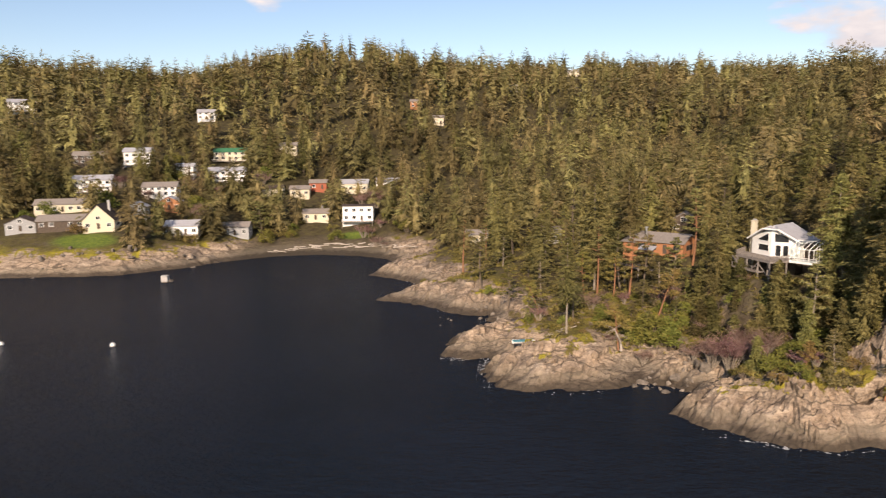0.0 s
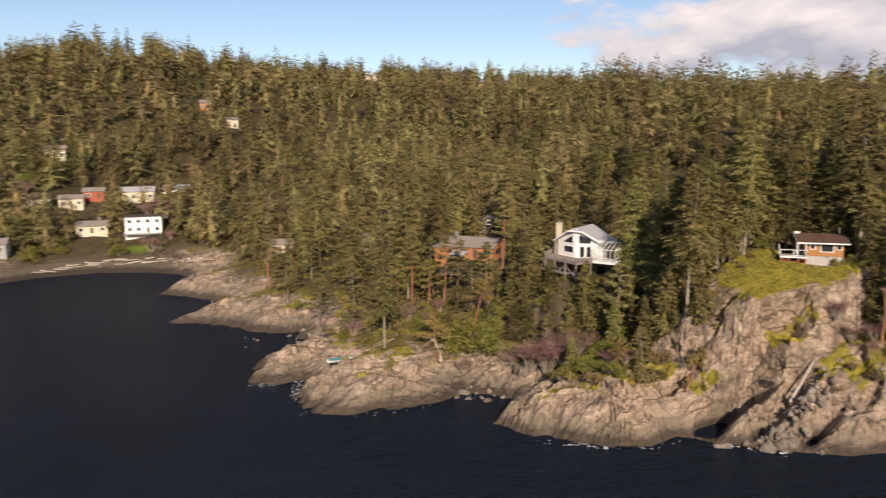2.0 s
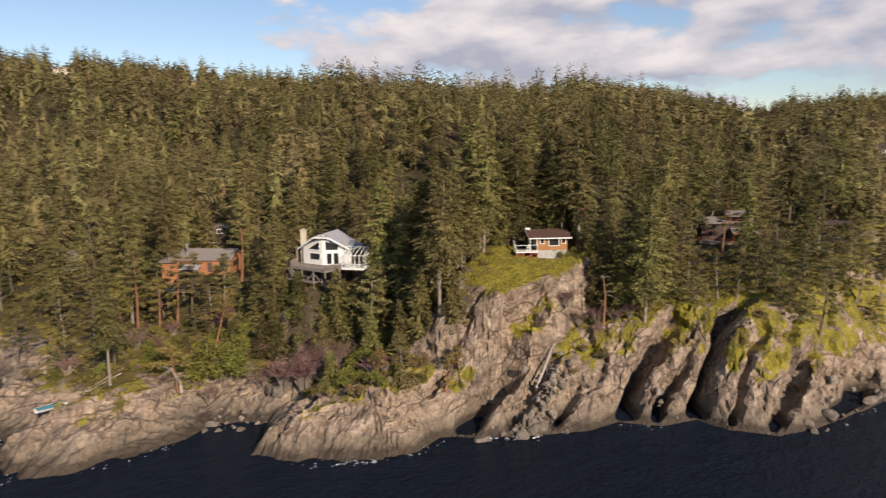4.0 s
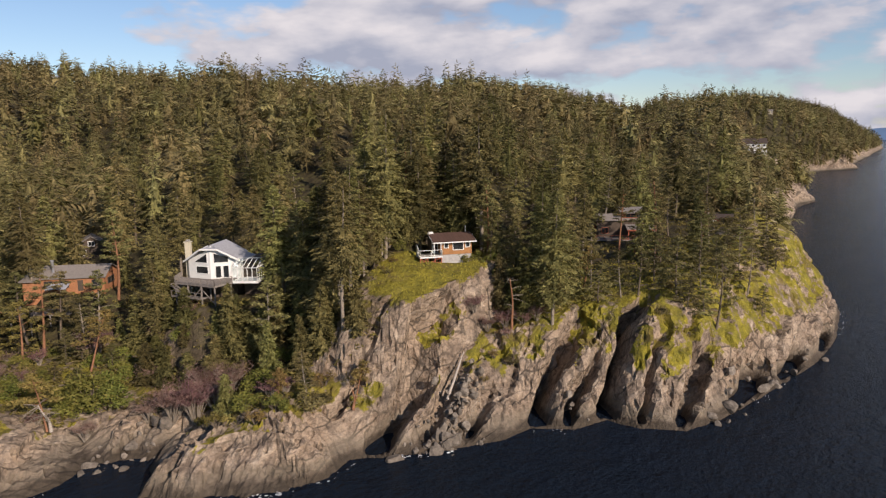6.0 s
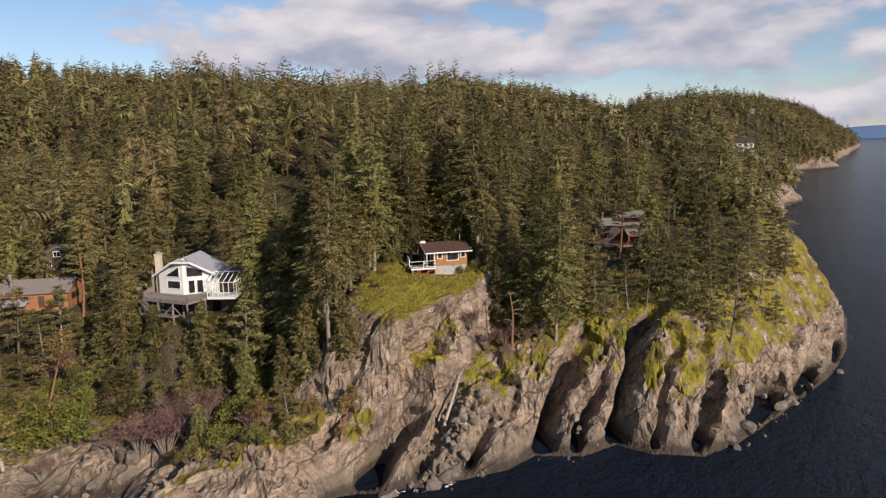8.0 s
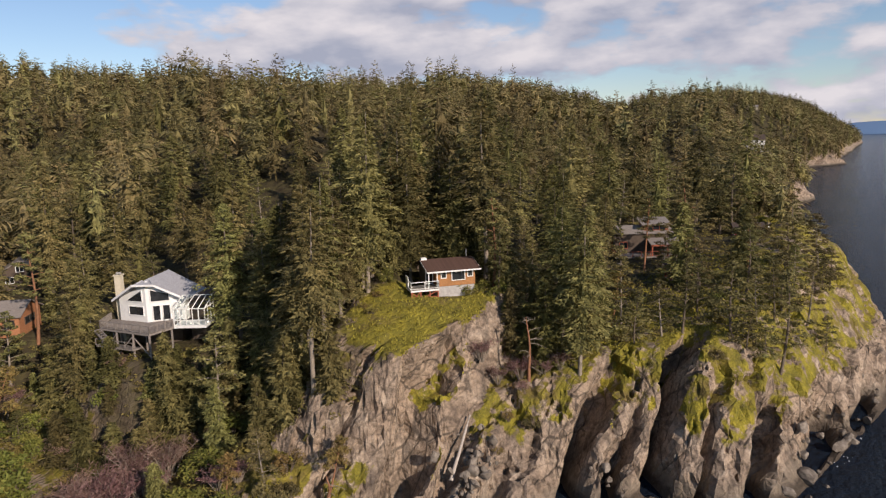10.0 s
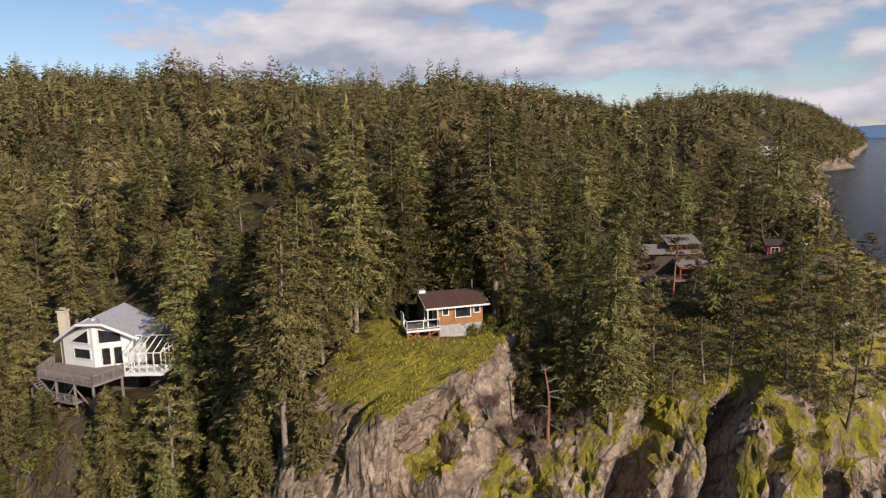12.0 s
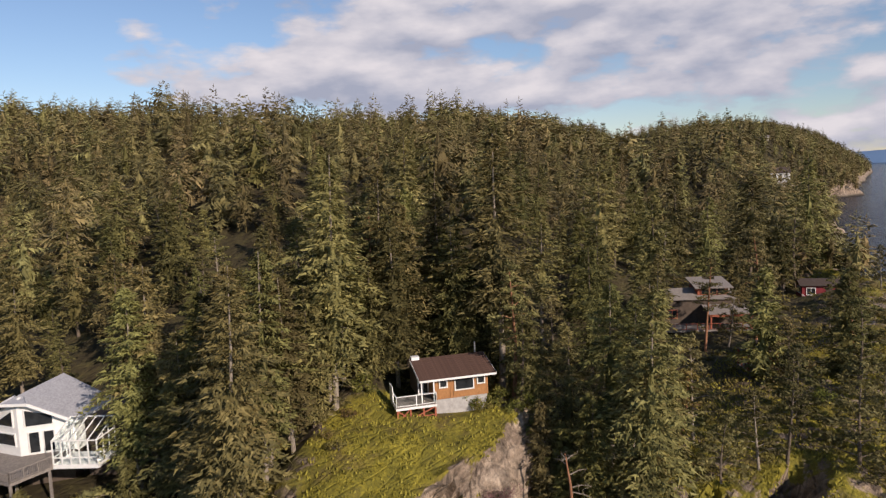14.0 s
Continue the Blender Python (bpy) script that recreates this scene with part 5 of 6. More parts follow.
piece("terrace", lambda s: prism(s, ((-6.0, -8.2), (7.4, -8.2), (7.4, -3.55), (-6.0, -3.55)), -0.4, -0.1), DECKWOOD, oh)
railing(oh, ((-6.0, -3.7), (-6.0, -8.1), (7.3, -8.1)), -0.1, 0.95, REDWOOD, 1.7)


def pavilion():
    """An open timber shelter: floor, four posts, rails and a hipped roof."""
    root = tagged(new("garden_pavilion"), "small open timber pavilion with dark hipped roof on the slope", "pavilion", "houses of the point")
    root.matrix_basis = pose(127, 87, 19.4, 0, 0, -48)
    piece("floor_slab", lambda s: block(s, -1.9, 1.9, -1.7, 1.7, -1.2, 0.12), DECKWOOD, root)
    for u in (-1.75, 1.75):
        for v in (-1.55, 1.55):
            piece("post", lambda s, u=u, v=v: block(s, u - 0.1, u + 0.1, v - 0.1, v + 0.1, 0.12, 2.5), REDWOOD, root)

    def hip(s):
        c = [(-2.3, -2.1, 2.45), (2.3, -2.1, 2.45), (2.3, 2.1, 2.45), (-2.3, 2.1, 2.45), (-0.7, 0, 3.6), (0.7, 0, 3.6)]
        s.add(c, ((0, 1, 5), (0, 5, 4), (1, 2, 5), (2, 3, 4), (2, 4, 5), (3, 0, 4), (0, 3, 2), (0, 2, 1)))

    piece("roof", hip, DARKROOF, root)
    railing(root, ((-1.75, 1.55), (-1.75, -1.55), (1.75, -1.55), (1.75, 1.55)), 0.12, 0.95, REDWOOD, 1.2)


pavilion()
simple_house("red_cottage", "dark red cottage with white trim and grey roof", 179, 94, -62, 6.0, 5.0, 2.6, REDPAINT, DARKROOF, 0.3, True, 1, group="houses of the point", deck=True, z=19.5)
simple_house("white_shed", "small white shed beside the cottage", 181, 88.5, -58, 2.2, 2.2, 2.0, WHITE, WHITE, 0.4, True, 1, group="houses of the point", z=19.6)
simple_house("rear_cabin", "stucco outbuilding behind the cabin, partly hidden", 101, 128, -52, 5, 5, 2.6, CREAM, DARKROOF, 0.4, True, 1, group="houses of the point")
simple_house("carport", "dark open carport with white fascia in the wood", 110, 133, -52, 7, 5, 2.8, DARKWALL, DARKROOF, 0.25, True, 1, group="houses of the point", trim=WHITE)
simple_house("rust_shed", "rust-coloured timber shed behind the cabin", 103, 113, -52, 4.5, 4, 3.2, ORANGE, DARKROOF, 0.4, False, 1, group="houses of the point")
simple_house("cottage", "weathered grey cottage among the pines", 25, 217, -10, 7, 6, 3.0, GREYWALL, TANROOF, 0.5, True, 1, deck=True, group="houses of the point")
simple_house("cottage", "yellow cottage half hidden by pines", 1, 230, -5, 7, 5, 2.6, CREAM, TANROOF, 0.5, True, 1, group="houses of the point")
simple_house("tan_roofed_house", "house with a tan roof deep in the wood", 62, 205, -20, 8, 7, 3.0, DARKWALL, TANROOF, 0.6, False, 1, group="houses of the point")
fh = simple_house("cliff_house", "pale house with steep gable on the far cliff", 462, 192, -64, 16, 10, 5.5, WHITE, DARKROOF, 0.6, True, 2, group="houses of the point", deck=True)

# the village round the bay: x, y, turn, width, depth, wall height, walls, roof, pitch, ridge along the front, storeys, chimney, deck, label
VILLAGE = (
    (-138, 248, 12, 11, 9, 3.4, CREAM, DARKROOF, 1.0, False, 1, True, False, "cream gabled house with a steep brown roof above the lawn"),
    (-112, 259, 10, 12, 8, 3.2, WHITE, GREYROOF, 0.4, True, 1, False, True, "white bungalow with grey roof and balcony on the bank"),
    (-96, 272, 6, 11, 7, 3.4, GREYWALL, TANROOF, 0.35, True, 1, False, False, "pale grey house behind the bluff"),
    (-69, 297, 6, 11, 7, 2.8, CREAM, TANROOF, 0.35, True, 1, True, False, "low cream house with tan roof behind the beach"),
    (-50, 295, 3, 13, 8, 7.4, WHITE, DARKROOF, 0.1, True, 2, False, True, "white modern house with large deck above the beach"),
    (-118, 327, 8, 17, 8, 5.6, WHITE, GREYROOF, 0.35, True, 2, False, True, "long white two-storey house on the slope"),
    (-126, 355, 8, 16, 8, 5.4, CREAM, GREENROOF, 0.4, True, 2, False, True, "cream house with a green metal roof"),
    (-160, 284, 15, 15, 8, 5.8, WHITE, GREYROOF, 0.35, True, 2, False, True, "white split-level house with grey roof"),
    (-158, 321, 14, 12, 8, 7.0, WHITE, GREYROOF, 0.3, True, 2, False, True, "tall white house at the wood's edge"),
    (-182, 322, 18, 14, 8, 5.0, DARKWALL, TANROOF, 0.4, True, 2, False, False, "dark brown house in the trees"),
    (-135, 292, 10, 14, 8, 5.0, WHITE, TANROOF, 0.3, True, 2, False, False, "white house with tan roof in the village"),
    (-126, 280, 10, 9, 6, 3.4, ORANGE, GREYROOF, 0.4, False, 1, False, False, "brown cottage with a pale gable"),
    (-152, 247, 16, 16, 8, 2.8, DARKWALL, TANROOF, 0.4, True, 1, False, False, "long dark bungalow with white trim by the lawn"),
    (-165, 243, 18, 10, 7, 3.0, GREYWALL, DARKROOF, 0.45, False, 1, False, False, "grey gabled bungalow by the shore"),
    (-160, 262, 16, 20, 8, 3.0, CREAM, TANROOF, 0.3, True, 1, False, False, "long cream bungalow with a tan roof"),
    (-132, 264, 10, 7, 6, 4.5, GREYWALL, GREYROOF, 0.5, False, 2, False, False, "grey house behind the gabled one"),
    (-94, 318, 6, 10, 7, 4.0, CREAM, DARKROOF, 0.3, True, 2, False, True, "cream house with dark roof on the slope"),
    (-82, 322, 5, 9, 6, 3.2, CREAM, TANROOF, 0.4, True, 1, False, False, "low cream house on the terrace"),
    (-75, 330, 4, 8, 6, 3.0, REDWOOD, TANROOF, 0.4, True, 1, False, False, "red-brown timber house on the slope"),
    (-58, 333, 3, 13, 8, 3.6, CREAM, GREYROOF, 0.35, True, 1, False, False, "wide cream house with pale roof"),
    (-41, 336, 0, 13, 7, 3.2, WHITE, GREYROOF, 0.35, True, 1, False, False, "white house with pale roof above the bay"),
    (-137, 324, 6, 8, 6, 5.0, WHITE, GREYROOF, 0.3, True, 2, False, True, "small white house with balcony"),
    (-159, 411, 12, 10, 8, 5.0, WHITE, GREYROOF, 0.4, True, 2, False, False, "pale house high in the wood"),
    (-22, 421, 0, 7, 6, 4.0, CREAM, TANROOF, 0.4, True, 1, False, False, "cream house in a gap of the wood"),
    (-38, 455, 0, 7, 6, 5.0, ORANGE, TANROOF, 0.4, True, 2, False, False, "orange-brown house in the wood"),
    (-100, 372, 4, 9, 7, 4.0, CREAM, TANROOF, 0.4, True, 1, False, False, "cream house half hidden above the village"),
    (28, 520, -5, 9, 8, 4.0, GREYWALL, TANROOF, 0.4, True, 2, False, False, "grey house in the wood"),
    (-264, 399, 30, 14, 9, 6.0, WHITE, GREYROOF, 0.4, True, 2, False, True, "white house on the western slope"),
    (-170, 835, 10, 22, 10, 7, WHITE, TANROOF, 0.35, True, 2, False, True, "pale house on the hilltop"),
    (-140, 825, 10, 24, 10, 7, CREAM, TANROOF, 0.35, True, 2, False, False, "long cream house on the hilltop"),
    (-95, 815, 8, 20, 10, 7, WHITE, DARKROOF, 0.35, True, 2, False, True, "white house with dark roof on the hilltop"),
    (-60, 795, 5, 12, 9, 6, GREYWALL, TANROOF, 0.35, True, 2, False, False, "grey house on the hill"),
    (112, 805, -8, 22, 10, 7, CREAM, GREYROOF, 0.3, True, 2, False, False, "pale house on the ridge"),
    (232, 770, -18, 12, 9, 6, WHITE, GREYROOF, 0.3, True, 2, False, False, "white house on the ridge"),
    (258, 765, -18, 10, 9, 6, WHITE, GREYROOF, 0.3, True, 2, False, False, "small white house on the ridge"),
    (700, 290, -65, 12, 8, 5, CREAM, TANROOF, 0.35, True, 2, False, False, "pale house on the far headland"),
    (1060, 395, -68, 12, 9, 4, CREAM, TANROOF, 0.35, True, 2, False, False, "cream house on the distant headland"),
)
HOUSE_SITES = [(v[0], v[1], max(v[3], v[4]) * 0.5 + 4) for v in VILLAGE] + [(101, 128, 5), (110, 133, 6), (103, 113, 4), (146, 104, 9), (127, 87, 5), (179, 93, 8), (25, 217, 6), (1, 230, 6), (62, 205, 7), (462, 192, 16)]
for vx, vy, turn, w, d, h, wall, roof, pitch, along, st, chim, dk, text in VILLAGE:
    simple_house("house", text, vx, vy, turn, w, d, h * (0.85 if st == 2 else 1.0), wall, roof, max(pitch, 0.45) if pitch > 0.15 else pitch, along, st, chim, dk)

# clearings: x, y, radius kept free of trees
CLEAR_AREAS = [(120, 89, 5), (128, 92, 5), (112, 84, 4), (133, 97, 5), (160, 85, 5), (150, 81, 5), (36, 140, 9), (42, 140, 7), (28, 140, 8), (47, 128, 7), (40, 131, 8), (41, 153, 8), (45, 156, 7), (35, 151, 7), (22, 148, 7), (448, 185, 15), (430, 178, 14), (414, 170, 12), (138, 97, 7), (172, 91, 7), (166, 89, 6), (124, 92, 4), (158, 92, 5), (152, 88, 6), (50, 106, 8), (46, 118, 7), (157, 87.5, 5), (150, 85.5, 4.5), (143, 84, 4), (152, 84, 7), (146, 79, 5), (154, 90, 5), (53, 123, 7), (50, 116, 6), (57, 121, 6), (66, 122, 5), (38, 150, 9), (33, 142, 8), (30, 132, 10), (43, 146, 6), (62, 138, 11), (58, 130, 8), (88, 106, 7), (80, 98, 11), (72, 92, 8), (84, 104, 7), (46, 164, 8), (164, 89, 6), (158, 88, 6), (151, 91, 6), (146, 90, 5), (158, 84, 5), (175, 80, 14), (140, 98, 7),
         (-138, 238, 14), (-118, 246, 9), (-60, 272, 16), (-46, 280, 8), (-90, 258, 9), (-110, 243, 8), (-165, 236, 16)]


# sight lines kept open in front of the far houses: towards the bay and the strait
def is_clear(x, y):
    if any((x - a) ** 2 + (y - b) ** 2 < r * r for a, b, r in CLEAR_AREAS):
        return False
    for a, b, r in HOUSE_SITES:
        dx, dy = x - a, y - b
        k = math.hypot(a, b)
        ahead = -(dx * a + dy * b) / k
        aside = abs(dx * b - dy * a) / k
        if dx * dx + dy * dy < (r - 2) ** 2 or (k > 230 and 0 < ahead < (9 + 0.022 * k if k < 700 else 0.24 * k) and aside < r - 5.5):
            return False
    return True


def scatter(n, seed, lo, hi, bearing0, bearing1, gap):
    """Places in a ring sector round the origin, at least about gap apart, on wooded land."""
    rng = np.random.RandomState(seed)
    r = np.sqrt(rng.uniform(lo * lo, hi * hi, n))
    b = np.radians(rng.uniform(bearing0, bearing1, n))
    x, y = r * np.sin(b), r * np.cos(b)
    cell, keep = {}, []
    for i in range(n):
        k = (int(x[i] // gap), int(y[i] // gap))
        near = [j for a in (-1, 0, 1) for c in (-1, 0, 1) for j in cell.get((k[0] + a, k[1] + c), ())]
        if all((x[i] - x[j]) ** 2 + (y[i] - y[j]) ** 2 > gap * gap * 0.72 for j in near):
            cell.setdefault(k, []).append(i)
            keep.append(i)
    x, y = x[keep], y[keep]
    z, d, wide, rock = terrain(x, y)
    ok = (d > wide * np.where(x < 60, 0.9, 1.0) + np.where(x > 220, 0, 2.5) - np.where(x > 220, wide * 0.75, 0)) & ((rock < 0.3) | (x > 220))
    ok &= np.array([is_clear(a, b) for a, b in zip(x, y)])
    return x[ok], y[ok], z[ok], d[ok]


# woods near the path: single trees
fx, fy, fz, fd = scatter(3600, 3, 90, 215, -12, 68, 8.7)
order = np.argsort(np.hypot(fx - 38, fy - 57))
for n, i in enumerate(order[:520]):
    x, y = fx[i], fy[i]
    close = math.hypot(x - 38, y - 57)
    right = x > 95 and y < 97
    roll = RNG.random()
    if right and roll < 0.62:
        continue
    if (fd[i] < 24 and x < 60 and roll < 0.75) or (right and roll < 0.8):
        plant("pine", RNG.randrange(3), x, y, RNG.uniform(0.6, 0.95) * (0.8 if right else 1))
    elif roll < 0.16:
        plant("pine", RNG.randrange(3), x, y, RNG.uniform(0.8, 1.1))
    elif close < 112:
        plant("fir", RNG.choice((0, 0, 1, 1, 2, 3, 3, 4)), x, y, RNG.uniform(0.62, 1.2))
    else:
        plant("mid", RNG.randrange(4), x, y, RNG.uniform(0.55, 1.25))


def simple_firs(rng, count, kinds, leaves, spray):
    """A few light firs for the far woods."""
    out = []
    for k in range(kinds):
        h, r = rng.uniform(13, 21), rng.uniform(4.8, 6.2)
        v, f = fir_crown(rng, h, r, rng.uniform(0.10, 0.22), count, leaves, rng.choice((0.6, 0.9, 1.3, 1.8)), spray)
        s = Soup()
        s.add(v, f)
        s.add(*tube(((0, 0, -1), (0, 0, h * 0.7)), (0.3, 0.1), 3))
        out.append(s.arrays())
    return out


def wood(name, label, places, kinds, seed, lo=0.6, hi=1.15):
    """Many trees in one mesh."""
    rng = np.random.RandomState(seed)
    s, tint = Soup(), []
    for x, y, z in places:
        v, f = kinds[rng.randint(len(kinds))]
        a, k, w = rng.uniform(0, 6.28), lo + (hi - lo) * rng.beta(1.6, 1.6) * 1.15, rng.uniform(0.8, 1.25)
        k *= 1 + 0.45 * float(grid_noise(np.array([x / 34.0]), np.array([y / 34.0]), 5)[0])
        c, sn = math.cos(a) * k * w, math.sin(a) * k * w
        s.add(np.stack([v[:, 0] * c - v[:, 1] * sn + x, v[:, 0] * sn + v[:, 1] * c + y, v[:, 2] * k + z - 0.3], -1), f)
        tint.append(np.full(len(v), rng.uniform(), np.float32))
    ob = mesh_object(name, *s.arrays(), FARWOOD)
    ob.data.attributes.new("tint", "FLOAT", "POINT").data.foreach_set("value", np.concatenate(tint))
    return tagged(ob, label, "forest", kind="stuff")


lrng = random.Random(77)
MID_KINDS = simple_firs(lrng, 58, 12, 12, 0.35)
FAR_KINDS = simple_firs(lrng, 30, 12, 6, 0.6)
taken = set(order[:520].tolist())
rest = [(fx[i], fy[i], fz[i]) for i in range(len(fx)) if i not in taken]
mx, my, mz, md = scatter(9500, 4, 215, 400, -40, 80, 9.0)
west = scatter(1500, 8, 150, 215, -45, -12, 6.5)
wood("hillside_wood", "dense olive-green conifer wood on the slope", rest + list(zip(mx, my, mz)) + list(zip(*west[:3])), MID_KINDS, 9)
ox, oy, oz, od = scatter(30000, 6, 400, 1000, -42, 80, 10.6)
px_, py_, pz_, pd_ = scatter(14000, 7, 1000, 2400, 62, 80, 13)
wood("far_wood", "olive-green conifer wood up to the ridge", list(zip(ox, oy, oz)), FAR_KINDS, 12, 0.75, 1.25)
wood("far_wood", "dark conifer wood on the far headlands", list(zip(px_, py_, pz_)), FAR_KINDS, 13, 0.95, 1.5)
ex, ey, ez, ed = scatter(7000, 17, 205, 1000, 62, 80, 5.2)
edge = [(x, y, z) for x, y, z, d in zip(ex, ey, ez, ed) if d < 34]
wood("shore_wood", "small wind-clipped trees on the far cliffs", edge, FAR_KINDS, 18, 0.4, 0.85)


# ---- single trees, bushes and small things of the bluff ----
def build_bush(seed, name, label, size, clumps, leaf, per=70):
    rng = random.Random(seed)
    root = tree_root(name, label, "bush", "bushes of the bluff")
    wood_s, leaf_s = Soup(), Soup()
    for k in range(clumps):
        az, r = rng.uniform(0, 6.28), size * math.sqrt(rng.random()) * 0.8
        top = (math.cos(az) * r, math.sin(az) * r, size * rng.uniform(0.35, 1.0) * (1.1 - 0.5 * r / size))
        wood_s.add(*tube(((top[0] * 0.15, top[1] * 0.15, -0.3), (top[0] * 0.6, top[1] * 0.6, top[2] * 0.6), top), (0.06, 0.045, 0.02), 4))
        puff(rng, leaf_s, top, size * rng.uniform(0.28, 0.45), per, 0.75, 0.22)
    mesh_object("stem", *wood_s.arrays(), BARK, root)
    mesh_object("leaves", *leaf_s.arrays(), leaf, root)
    return root


def build_bare_bush(seed, size, stems):
    """Leafless shrub: stems that fork twice into fine twigs."""
    rng = random.Random(seed)
    root = tree_root("bare_shrub", "leafless reddish-brown shrub with fine twigs", "bush", "bushes of the bluff")
    main, fine = Soup(), Soup()
    for k in range(stems):
        az, out = rng.uniform(0, 6.28), rng.uniform(0.2, 0.9)
        tip = Vector((math.cos(az) * size * out, math.sin(az) * size * out, size * rng.uniform(0.6, 1.1)))
        mid_p = tip * 0.5 + Vector((0, 0, size * 0.15))
        main.add(*tube(((tip.x * 0.08, tip.y * 0.08, -0.2), mid_p, tip), (0.06, 0.035, 0.012), 4))
        for j in range(12):
            p = mid_p.lerp(tip, rng.random())
            d = Vector((rng.gauss(0, 1), rng.gauss(0, 1), rng.uniform(0.2, 1.3))).normalized() * size * rng.uniform(0.15, 0.4)
            fine.add(*tube((p, p + d), (0.02, 0.006), 3))
            for q in range(3):
                e = Vector((rng.gauss(0, 1), rng.gauss(0, 1), rng.uniform(0, 1))).normalized() * size * rng.uniform(0.08, 0.2)
                p2 = p + d * rng.uniform(0.4, 1)
                fine.add((tuple(p2), tuple(p2 + e), tuple(p2 + e * 0.5 + Vector((0.03, 0.03, 0.03)))), ((0, 1, 2),))
    mesh_object("stem", *main.arrays(), PALEBARK, root)
    mesh_object("twig_crown", *fine.arrays(), DRY, root)
    return root


def build_snag(seed, name, label, height, lean, bark, twigs):
    """A dead standing trunk with broken branches."""
    rng = random.Random(seed)
    root = tree_root(name, label, "dead tree", "")
    s = Soup()
    pts = [(lean[0] * height * t + 0.25 * math.sin(t * 5), lean[1] * height * t + 0.2 * math.sin(t * 7), height * t - 0.4) for t in np.linspace(0, 1, 8)]
    s.add(*tube(pts, [0.26 * (1 - 0.75 * t) for t in np.linspace(0, 1, 8)], 8))
    mesh_object("trunk", *s.arrays(), bark, root, smooth_faces=True)
    b = Soup()
    for k in range(twigs):
        i = rng.randrange(2, 7)
        p = Vector(pts[i]).lerp(Vector(pts[i + 1 if i < 7 else i]), rng.random())
        az, L = rng.uniform(0, 6.28), rng.uniform(0.8, 2.6)
        q = p + Vector((math.cos(az) * L, math.sin(az) * L, rng.uniform(-0.4, 0.5) * L))
        b.add(*tube((p, p.lerp(q, 0.5) + Vector((0, 0, 0.15)), q), (0.06, 0.04, 0.012), 4))
        for j in range(3):
            e = q.lerp(p, rng.random() * 0.6)
            b.add(*tube((e, e + Vector((rng.gauss(0, 0.4), rng.gauss(0, 0.4), rng.gauss(0, 0.3)))), (0.025, 0.006), 3))
    mesh_object("branch_work", *b.arrays(), PALEBARK, root)
    return root


BUSHES = [build_bush(201, "green_bush", "dense green bush on the bluff", 2.0, 16, BUSH), build_bush(202, "green_bush", "low olive bush on the bluff", 1.3, 12, ARB, 60),
          build_bush(203, "juniper_bush", "grey-green juniper bush among the rocks", 1.6, 14, PINE)]
BARES = [build_bare_bush(211, 3.2, 26), build_bare_bush(212, 2.3, 20)]
MASTERS["bush"], MASTERS["bare"] = BUSHES, BARES

# trees between the village houses
for tx, ty, kind, which, k in ((-120, 243, "mid", 3, 0.75), (-117, 246, "mid", 0, 0.6), (-106, 263, "pine", 3, 1.1), (-104, 266, "pine", 3, 1.0), (-88, 279, "pine", 3, 1.2), (-86, 282, "mid", 2, 0.7), (-84, 286, "pine", 3, 0.9),
                               (-170, 268, "mid", 0, 1.1), (-176, 262, "mid", 1, 1.1), (-182, 270, "mid", 2, 1.2), (-188, 262, "mid", 0, 1.2), (-180, 280, "mid", 1, 1.2), (-172, 284, "mid", 2, 1.0), (-190, 285, "mid", 1, 1.2), (-150, 270, "pine", 3, 0.9),
                               (-145, 300, "mid", 0, 0.9), (-150, 305, "mid", 1, 0.8), (-140, 309, "mid", 2, 0.9), (-108, 300, "mid", 2, 0.7), (-104, 312, "mid", 0, 0.9), (-100, 336, "mid", 1, 1.1), (-92, 340, "mid", 0, 1.1), (-86, 345, "mid", 1, 1.0), (-168, 300, "mid", 1, 0.9),
                               (-66, 314, "pine", 3, 1.0), (-62, 318, "pine", 3, 0.9), (-40, 309, "pine", 3, 1.3), (-34, 304, "pine", 0, 0.9), (-28, 298, "pine", 2, 0.9), (-24, 290, "pine", 0, 1.0), (-33, 316, "mid", 0, 0.9), (-22, 306, "mid", 1, 1.0), (-148, 262, "pine", 3, 0.8)):
    plant(kind, which, tx, ty, k)
# gardens of the village
vr = random.Random(404)
for i in range(95):
    vx, vy = vr.uniform(-190, -20), vr.uniform(238, 335)
    ok = float(terrain(np.array([vx]), np.array([vy]))[1][0]) > 14 and all((vx - v[0]) ** 2 + (vy - v[1]) ** 2 > 36 for v in VILLAGE)
    if ok:
        plant("bush", vr.choice((0, 0, 1, 2)), vx, vy, vr.uniform(1.2, 3.0), 0.2)
for i in range(22):
    vx, vy = vr.uniform(-190, -20), vr.uniform(245, 330)
    if all((vx - v[0]) ** 2 + (vy - v[1]) ** 2 > 60 for v in VILLAGE):
        plant("bare", vr.randrange(2), vx, vy, vr.uniform(1.5, 2.6), 0.2)
